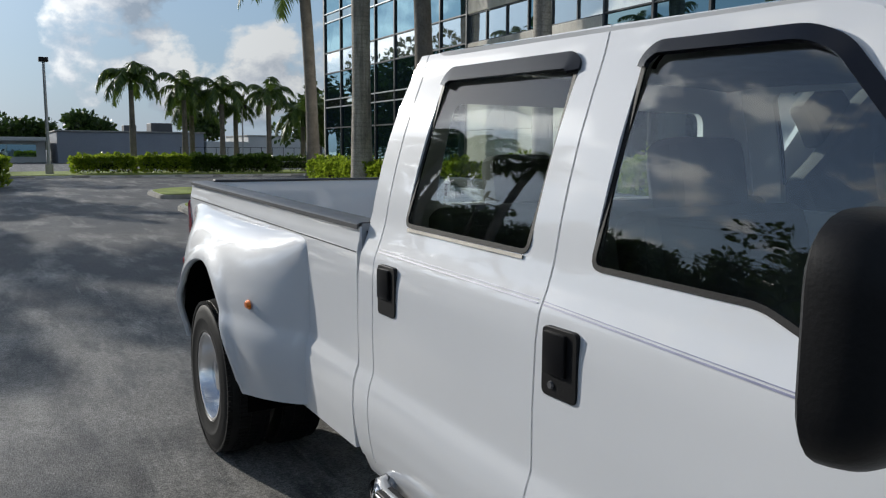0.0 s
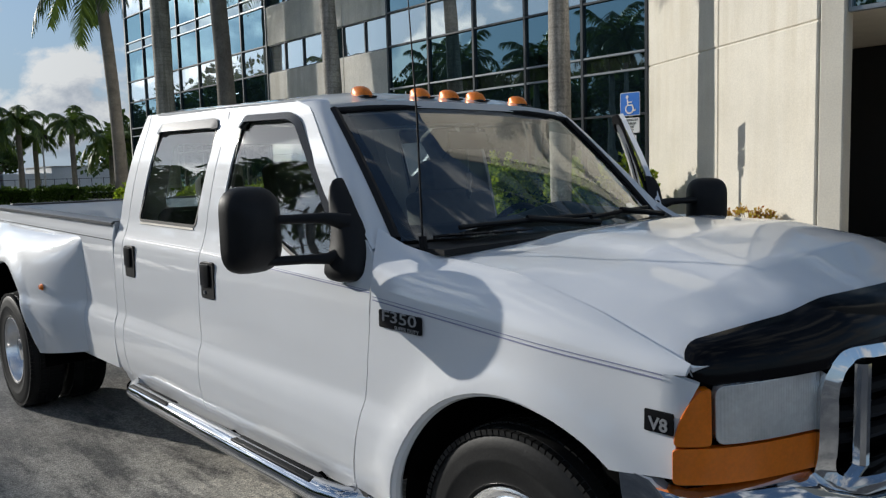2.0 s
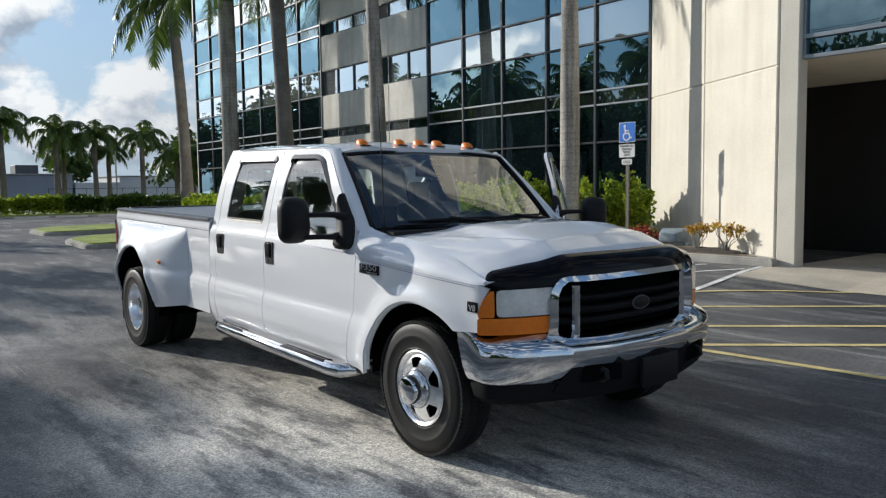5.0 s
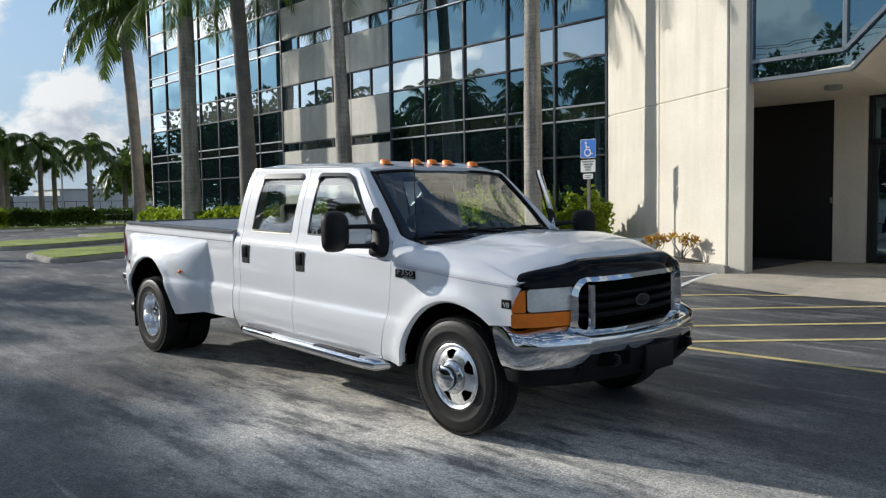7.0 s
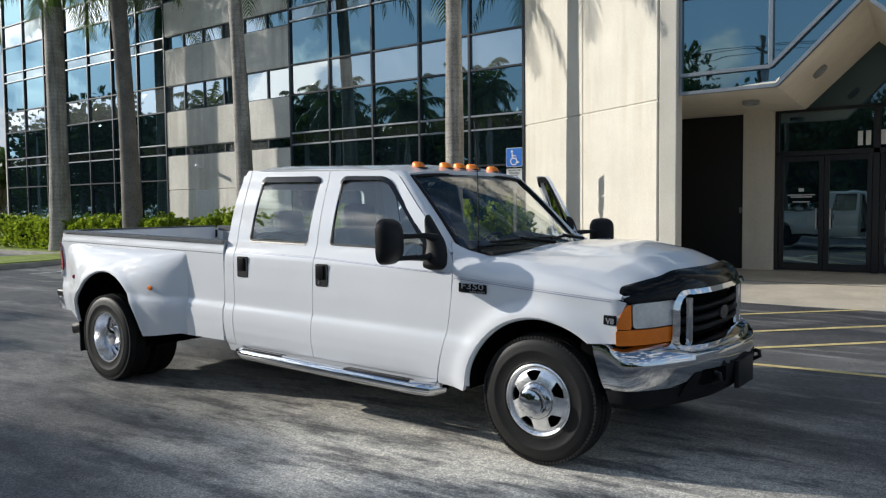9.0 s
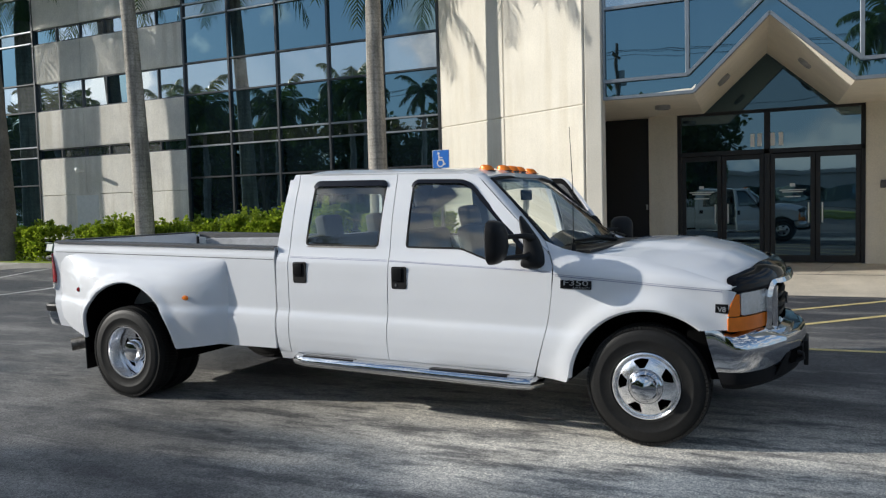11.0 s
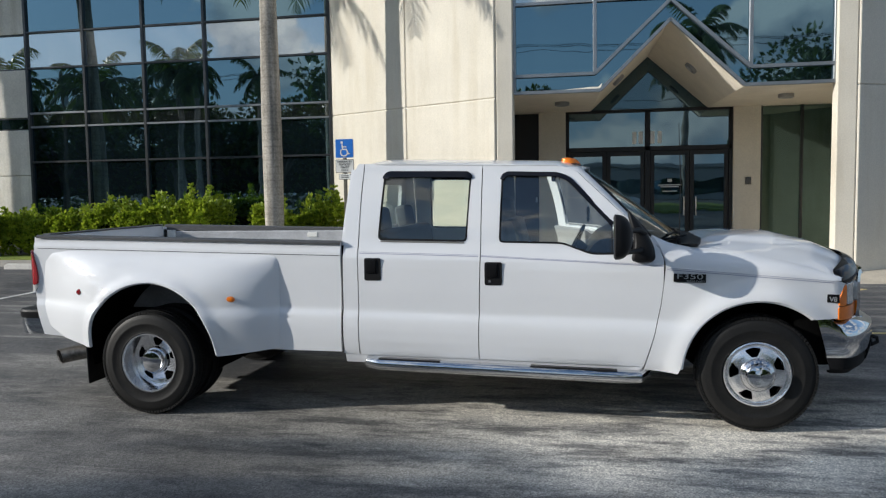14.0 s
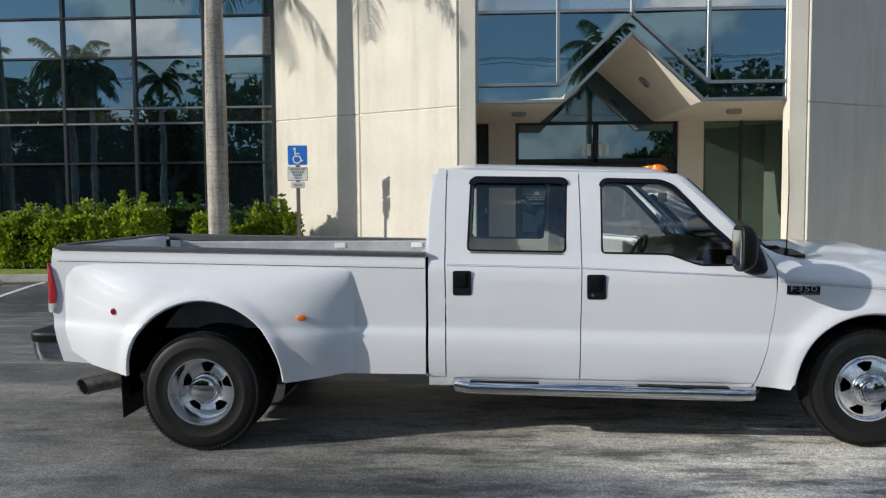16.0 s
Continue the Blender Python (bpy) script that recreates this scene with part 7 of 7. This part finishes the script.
RARCH = (0.0, 0.40, 0.62)
for s in (-1, 1):
    o = [(1.465, 0.485), (1.468, 1.0), (1.465, bed_top(1.465) - 0.012), (0.3, bed_top(0.3) - 0.012), (-1.095, bed_top(-1.065) - 0.012), (-1.10, 1.20), (-1.10, 0.90), (-1.085, 0.80), (-1.03, 0.565), (-0.60, 0.53)] + \
        [(RARCH[0] - RARCH[2], 0.50)] + arc(RARCH[:2], RARCH[2], 170, 10, 20) + [(0.62, 0.49)]
    bed = skin("bed_side", o, [], bed_half, s, PAINT, truck, "white pickup bed side", dx=0.12)
    b = bmesh.new()
    k = 12
    rows = []
    for i in range(k + 1):
        x = -1.07 + 2.54 * i / k
        z = bed_top(x)
        rows.append([b.verts.new((x, s * yy, z + dz)) for yy, dz in ((0.998, -0.020), (0.998, -0.004), (0.985, 0.004), (0.89, 0.004), (0.88, -0.004), (0.88, -0.05))])
    for i in range(k):
        for j in range(5):
            b.faces.new((rows[i][j], rows[i + 1][j], rows[i + 1][j + 1], rows[i][j + 1]))
    bmesh.ops.recalc_face_normals(b, faces=b.faces[:])
    part("bed_rail", b, RAIL, bed, "dark grey rail cap along the bed", solid=0.004)
    part("bed_inner_side", boxed(-1.05, 1.46, min(s * 0.86, s * 0.885), max(s * 0.86, s * 0.885), 1.035, 1.29, 0.01, 1), BEDGREY, bed, "scuffed grey inner bed wall")
    for x in (0.55, 1.25):
        part("tie_down", boxed(x - 0.05, x + 0.05, min(s * 0.852, s * 0.862), max(s * 0.852, s * 0.862), 1.225, 1.272, 0.004, 1), SIGNWHITE, bed, "pale tie-down pocket")
    # the crease is not shaped; its shade is drawn as a dark ribbon
    ribbon("bed_crease", [(-1.06 + 2.52 * i / 16, bed_top(-1.06 + 2.52 * i / 16) - 0.103) for i in range(17)], 0.004, bed_half, s, 0.0015, SEAM, bed, "thin dark line for the shade along the bed crease", 0.001, closed=False)

    # dually fender
    def bulge(x, z):
        zl = lev(x, z)
        tb = min(1.0, max(0.0, (x - 0.10) / 0.89))
        zz = min(1.0, max(0.0, (zl - 0.80) / 0.392))
        full = (1.0 - tb ** 2.8) ** 0.85 * (1.0 - zz ** 2.5) ** 0.75
        rear = math.sin(math.pi / 2 * min(1.0, max(0.0, (x + 1.05) / 0.74))) ** 1.5
        lowf = 1.0 - 0.18 * smooth01((0.75 - zl) / 0.3)
        d = math.hypot(x - RA[0], (z - RA[1]) * 0.98) - RA[2]
        lip = 0.025 * math.exp(-(max(d, -0.02) / 0.05) ** 2) * (1 if z > 0.5 else 0.6)
        full *= rear
        return bed_half(x, z) - 0.008 * (1 - smooth01(full / 0.06)) + 0.205 * full * lowf + lip * (1 if full > 0.5 else full * 2)

    RA = (0.01, 0.485, 0.525)
    edge = arc((0.90, 1.122), 0.085, 2, 88, 8)
    o = [(0.988, 0.507)] + edge + [(0.0, 1.224), (-0.78, 1.234), (-0.93, 1.213), (-1.02, 1.12), (-1.02, 0.84), (-0.95, 0.64), (-0.80, 0.555), (-0.545, 0.50)] + \
        arc(RA[:2], RA[2], 178, -2, 30) + [(0.545, 0.455), (0.62, 0.46)]
    df = skin("rear_fender", o, [], bulge, s, PAINT, truck, "white flared dually rear fender", dx=0.026, dz=0.02, solid=0.02)
    b = bmesh.new()
    tube(b, [(x, s * (bulge(x, z) - 0.018), z) for x, z in arc(RA[:2], RA[2] + 0.004, 178, -2, 30)], 0.016, 8)
    part("arch_lip", b, PAINT, df)
    for x, z, mt, lb, rx, rz in ((0.66, 0.885, AMBER, "oval amber marker light", 0.036, 0.022), (-0.60, 0.925, REDLENS, "round red marker light", 0.024, 0.024)):
        b = bmesh.new()
        lathe(b, [(0.0, 0.016), (0.6, 0.014), (1.0, 0.0)], 20, "Z")
        b.transform(pose(x, s * bulge(x, z), z, 90 * -s, 0, 0) @ Matrix.Diagonal((rx, rz, 1, 1)))
        part("marker_light", b, mt, df, lb)
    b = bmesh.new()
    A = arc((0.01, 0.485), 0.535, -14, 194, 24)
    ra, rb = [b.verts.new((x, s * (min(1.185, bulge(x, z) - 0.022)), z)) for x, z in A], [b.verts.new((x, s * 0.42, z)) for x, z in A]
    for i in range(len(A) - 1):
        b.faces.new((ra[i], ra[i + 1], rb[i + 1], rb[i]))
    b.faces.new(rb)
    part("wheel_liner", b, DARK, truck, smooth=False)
    part("mud_flap", boxed(-0.56, -0.545, min(s * 0.78, s * 1.135), max(s * 0.78, s * 1.135), 0.225, 0.60, 0.006, 1, pose(0, 0, 0, 0, -2, 0)), BLACK, truck, "black rubber mud flap", smooth=False)
    # tail lamp
    def lamp_side(x, z):
        return Vector((x, -(1.016 - 0.14 * max(0, (-1.095 - x) / 0.09) ** 2), z))
    b = sheet(rounded([(-1.165, 0.965), (-1.072, 0.965), (-1.064, 1.03), (-1.078, 1.12), (-1.10, 1.20), (-1.125, 1.238), (-1.165, 1.235)], 0.014), [], 0.02, 0.04, lamp_side)
    if s > 0:
        flip_y(b)
    tl_ = part("tail_lamp", b, REDLENS, truck, "tall dark red tail lamp", solid=0.05, bevel=0.006)
    b = sheet(rounded([(-1.162, 0.905), (-1.10, 0.905), (-1.075, 0.94), (-1.073, 0.962), (-1.162, 0.962)], 0.012), [], 0.02, 0.03, lamp_side)
    if s > 0:
        flip_y(b)
    part("reversing_lens", b, CLEARLENS, tl_, "small clear reversing lens", solid=0.05, bevel=0.004)

part("bed_floor", boxed(-1.06, 1.46, -0.66, 0.66, 0.74, 0.80, 0.0, 1), BEDGREY, truck, "scuffed grey bed floor", smooth=False)
for s in (-1, 1):
    part("wheelhouse", boxed(-0.56, 0.58, min(s * 0.64, s * 0.885), max(s * 0.64, s * 0.885), 1.024, 1.05, 0.01, 1), BEDGREY, truck, "grey wheelhouse top in the bed")
    part("bed_ledge", boxed(-1.06, -0.56, min(s * 0.65, s * 0.885), max(s * 0.65, s * 0.885), 0.76, 0.80, 0.0, 1), BEDGREY, truck, smooth=False)
    part("wheelhouse", boxed(-0.56, 0.58, min(s * 0.635, s * 0.655), max(s * 0.635, s * 0.655), 0.76, 1.03, 0.0, 1), BEDGREY, truck, "grey wheelhouse side in the bed", smooth=False)
    part("bed_ledge", boxed(0.58, 1.46, min(s * 0.65, s * 0.885), max(s * 0.65, s * 0.885), 0.76, 0.80, 0.0, 1), BEDGREY, truck, smooth=False)
part("bed_front_wall", boxed(1.42, 1.468, -0.98, 0.98, 0.78, 1.30, 0.012, 2), BEDGREY, truck, "grey bed front wall")
for s in (-1, 1):
    part("bed_post", boxed(-1.092, -1.045, min(s * 0.858, s * 0.975), max(s * 0.858, s * 0.975), 0.76, 1.335, 0.008, 1), PAINT, truck, "white corner post of the bed")
b = boxed(-1.125, -1.065, -0.852, 0.852, 0.70, 1.35, 0.02, 2)
part("tailgate", b, PAINT, truck, "white tailgate")
part("bed_rail", boxed(-1.13, -1.06, -0.85, 0.85, 1.35, 1.363, 0.005, 1), GREYPL, truck, "dark grey cap on the tailgate")
# the shade between cab and bed is a near-black slab
part("bed_gap_shade", boxed(1.466, 1.488, -0.96, 0.96, 0.48, 1.27, 0.0, 1), DARK, truck, "near-black filler for the shade between cab and bed", smooth=False)
for s in (-1, 1):
    lp = part("latch_plate", boxed(-1.062, -0.93, min(s * 0.846, s * 0.862), max(s * 0.846, s * 0.862), 1.20, 1.30, 0.006, 1), SIGNWHITE, truck, "white latch plate inside the bed")
    part("latch_hook", boxed(-1.055, -1.02, min(s * 0.835, s * 0.85), max(s * 0.835, s * 0.85), 1.22, 1.31, 0.006, 1), BLACK, lp)
PB = [(-1.03, -1.0), (-1.22, -1.0), (-1.29, -0.965), (-1.305, -0.85), (-1.305, 0.0)]
PB = PB + [(x, -y) for x, y in PB[-2::-1]]
rb_ = part("rear_bumper", wrapped(PB, [(0.14, 0.742), (0.02, 0.748), (0.0, 0.735), (0.0, 0.64), (0.02, 0.56), (0.06, 0.545)]), CHROME, truck, "chrome rear step bumper", solid=0.012)
part("bumper_step", wrapped(PB, [(0.16, 0.752), (-0.004, 0.757), (-0.012, 0.742), (-0.006, 0.70), (0.0, 0.69)]), BLACK, rb_, "black bumper step pad", solid=0.008)
b = bmesh.new()
tube(b, [(-0.2, -0.82, 0.46), (-0.55, -0.90, 0.44), (-0.80, -0.975, 0.405), (-0.905, -1.01, 0.385)], [0.05, 0.055, 0.058, 0.058], 20, caps=False)
b.verts.ensure_lookup_table()
tip = b.verts[-20:]
for v in tip:
    v.co.x += -0.9 * (v.co.y + 1.01)
# near-black cap stands for the unlit inside of the pipe
mouth = bmesh.new()
mouth.faces.new([mouth.verts.new(v.co + Vector((0.012, 0.0, 0.0))) for v in tip])
ex = part("exhaust_pipe", b, SOOT, truck, "sooty steel exhaust tip", solid=0.004)
part("exhaust_mouth", mouth, DARK, ex, smooth=False)

# step bars
for s in (-1, 1):
    b = bmesh.new()
    tube(b, [(1.70, s * 0.80, 0.43), (1.66, s * 0.92, 0.42), (1.69, s * 1.015, 0.412), (1.77, s * 1.04, 0.41), (2.6, s * 1.04, 0.39), (3.50, s * 1.04, 0.368), (3.60, s * 1.02, 0.366), (3.64, s * 0.95, 0.37), (3.62, s * 0.82, 0.38)], 0.047, 18)
    sb = part("step_bar", b, CHROME, truck, "chrome tubular side step")
    for x0, x1 in ((1.76, 2.22), (2.86, 3.46)):
        z = lambda x: 0.41 - (x - 1.74) * 0.0235
        b = boxed(x0, x1, s * 1.04 - 0.031, s * 1.04 + 0.031, 0.0, 0.016, 0.007, 3)
        for v in b.verts:
            e = min(v.co.x - x0, x1 - v.co.x)
            v.co.z += z(v.co.x) + 0.034 - 0.006 * max(0.0, 1 - e / 0.02)
        part("step_pad", b, BLACK, sb, "black ribbed step pad")
    for x in (1.9, 2.7, 3.4):
        b = bmesh.new()
        tube(b, [(x, s * 1.02, 0.38), (x, s * 0.8, 0.40)], 0.02, 8)
        part("bracket", b, DARK, sb)

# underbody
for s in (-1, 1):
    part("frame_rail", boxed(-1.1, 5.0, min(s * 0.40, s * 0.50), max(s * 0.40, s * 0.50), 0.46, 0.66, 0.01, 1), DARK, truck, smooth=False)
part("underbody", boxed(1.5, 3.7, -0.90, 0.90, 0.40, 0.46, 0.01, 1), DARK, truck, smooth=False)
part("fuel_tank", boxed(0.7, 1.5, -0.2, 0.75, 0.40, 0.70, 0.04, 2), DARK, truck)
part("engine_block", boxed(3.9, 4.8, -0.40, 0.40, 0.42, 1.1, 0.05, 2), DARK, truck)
for x in (0.0, 4.36):
    b = bmesh.new()
    tube(b, [(x, -0.9, 0.39), (x, 0.9, 0.39)], 0.06, 12)
    lathe(b, [(0.0, -0.16), (0.13, -0.1), (0.16, 0), (0.13, 0.1), (0.0, 0.16)], 20, "Y", (x, 0, 0.39))
    part("axle", b, DARK, truck)

# ---- wheels ----


def tyre_mesh(w=0.225, r=0.392, ri=0.220):
    b = bmesh.new()
    h = w / 2
    prof = [(ri, -h * 0.78), (ri + 0.012, -h * 0.92), (ri + 0.018, -h * 0.90), (ri + 0.07, -h * 1.0), (ri + 0.076, -h * 1.02), (ri + 0.084, -h * 1.02), (ri + 0.09, -h * 1.0), (r - 0.06, -h * 0.99), (r - 0.022, -h * 0.88), (r - 0.004, -h * 0.72), (r, -h * 0.45), (r, h * 0.45), (r - 0.004, h * 0.72), (r - 0.022, h * 0.88),
            (r - 0.06, h * 0.99), (ri + 0.09, h * 1.0), (ri + 0.084, h * 1.02), (ri + 0.076, h * 1.02), (ri + 0.07, h * 1.0), (ri + 0.018, h * 0.90), (ri + 0.012, h * 0.92), (ri, h * 0.78)]
    lathe(b, prof, 72, "Y", close=True)
    return b


def tread_mesh(w=0.225, r=0.392):
    """Blocks round the tread, leaving grooves between them."""
    b = bmesh.new()
    n = 96
    for i in range(n):
        a = 360 * i / n
        for y0, y1, sh in ((-0.104, -0.062, 0.0), (-0.052, -0.008, 0.5), (0.002, 0.046, 0.0), (0.056, 0.104, 0.5)):
            rr = r + 0.001 - (0.010 if max(abs(y0), abs(y1)) > 0.1 else 0.0)
            box(b, -0.0098, 0.0098, y0, y1, rr - 0.012, rr + 0.004, pose(0, 0, 0, 0, a + sh * 360 / n, 0))
    return b


def disc_mesh(front):
    """Five-slot wheel disc: a dished round sheet with rounded wedge slots."""
    if front:
        prof = [(0.085, 0.116), (0.105, 0.115), (0.122, 0.111), (0.150, 0.104), (0.176, 0.094), (0.190, 0.087)]
        ro, r0, r1, a0, a1, turn = 0.190, 0.121, 0.179, 8.0, 17.5, 8.0
    else:
        prof = [(0.085, -0.002), (0.11, -0.018), (0.13, -0.032), (0.155, -0.043), (0.19, -0.045), (0.20, -0.04)]
        ro, r0, r1, a0, a1, turn = 0.198, 0.112, 0.172, 9.0, 17.5, 19.0
    rs, hs = [p[0] for p in prof], [p[1] for p in prof]

    def polar(r, deg):
        return (r * math.cos(radians(deg)), r * math.sin(radians(deg)))

    slots = []
    for i in range(5):
        c = turn + 72 * i
        slots.append(rounded([polar(r0, c - a0), polar(r0 * 1.01, c), polar(r0, c + a0), polar(r1, c + a1), polar(r1 * 1.03, c), polar(r1, c - a1)], 0.012, 3))
    hub = [polar(0.088, 360 * i / 40) for i in range(40)]
    b = sheet([polar(ro, 360 * i / 72) for i in range(72)], [hub] + slots, 0.010, 0.010,
              lambda x, z: Vector((x, float(np.interp(math.hypot(x, z), rs, hs)), z)))
    bmesh.ops.reverse_faces(b, faces=b.faces[:])
    return b


def lathe_of(prof):
    b = bmesh.new()
    lathe(b, prof, 48, "Y")
    return b


def wheel(x, y, s, front, steer=0.0):
    """A wheel with tyre, tread, disc and hub cap; s -1 faces the passenger side."""
    m = pose(x, y, 0.395, 0, 0, (0 if s > 0 else 180) + steer)
    w = new("wheel")
    w.empty_display_size = 0.1
    w.parent = truck
    w.matrix_local = m
    w["label"] = "front wheel with bright five-slot disc" if front else "dual rear wheel with deep polished disc"
    part("tyre", tyre_mesh(), RUBBER, w, "black road tyre")
    part("tread", tread_mesh(), RUBBER, w, smooth=False)
    part("disc", disc_mesh(front), ALLOY, w, "polished five-slot wheel disc", solid=0.014, sharp=40)
    b = bmesh.new()
    if front:
        lathe(b, [(0.222, 0.092), (0.219, 0.100), (0.212, 0.103), (0.205, 0.099), (0.197, 0.089), (0.189, 0.0868), (0.186, 0.07)], 72, "Y")
        part("barrel", lathe_of([(0.214, 0.02), (0.20, -0.09), (0.20, -0.11)]), DARK, w)
    else:
        lathe(b, [(0.228, 0.093), (0.224, 0.101), (0.214, 0.100), (0.209, 0.085), (0.206, 0.03), (0.199, 0.02), (0.197, -0.045), (0.197, -0.11)], 64, "Y")
    part("rim", b, ALLOY, w, "polished wheel rim")
    b = bmesh.new()
    lathe(b, [(0.0, -0.06), (0.19, -0.06)], 40, "Y")
    part("brake_disc", b, DARK, w)
    b = bmesh.new()
    if front:
        lathe(b, [(0.115, 0.104), (0.112, 0.124), (0.106, 0.134), (0.094, 0.140), (0.086, 0.146), (0.082, 0.182), (0.078, 0.192), (0.068, 0.198), (0.0, 0.203)], 48, "Y")
    else:
        lathe(b, [(0.108, -0.016), (0.104, 0.018), (0.098, 0.024), (0.088, 0.026), (0.084, 0.052), (0.080, 0.060), (0.072, 0.064), (0.0, 0.066)], 40, "Y")
    part("hub_cap", b, CHROME, w, "chrome hub cap")
    if not front:
        iw = part("tyre", tyre_mesh(), RUBBER, w, "inner dual tyre")
        iw.location = (0, -0.275, 0)
        it = part("tread", tread_mesh(), RUBBER, w, smooth=False)
        it.location = (0, -0.275, 0)
    return w


for s in (-1, 1):
    wheel(4.38, s * 0.875, s, True)
    wheel(-0.015, s * 1.075, s, False)
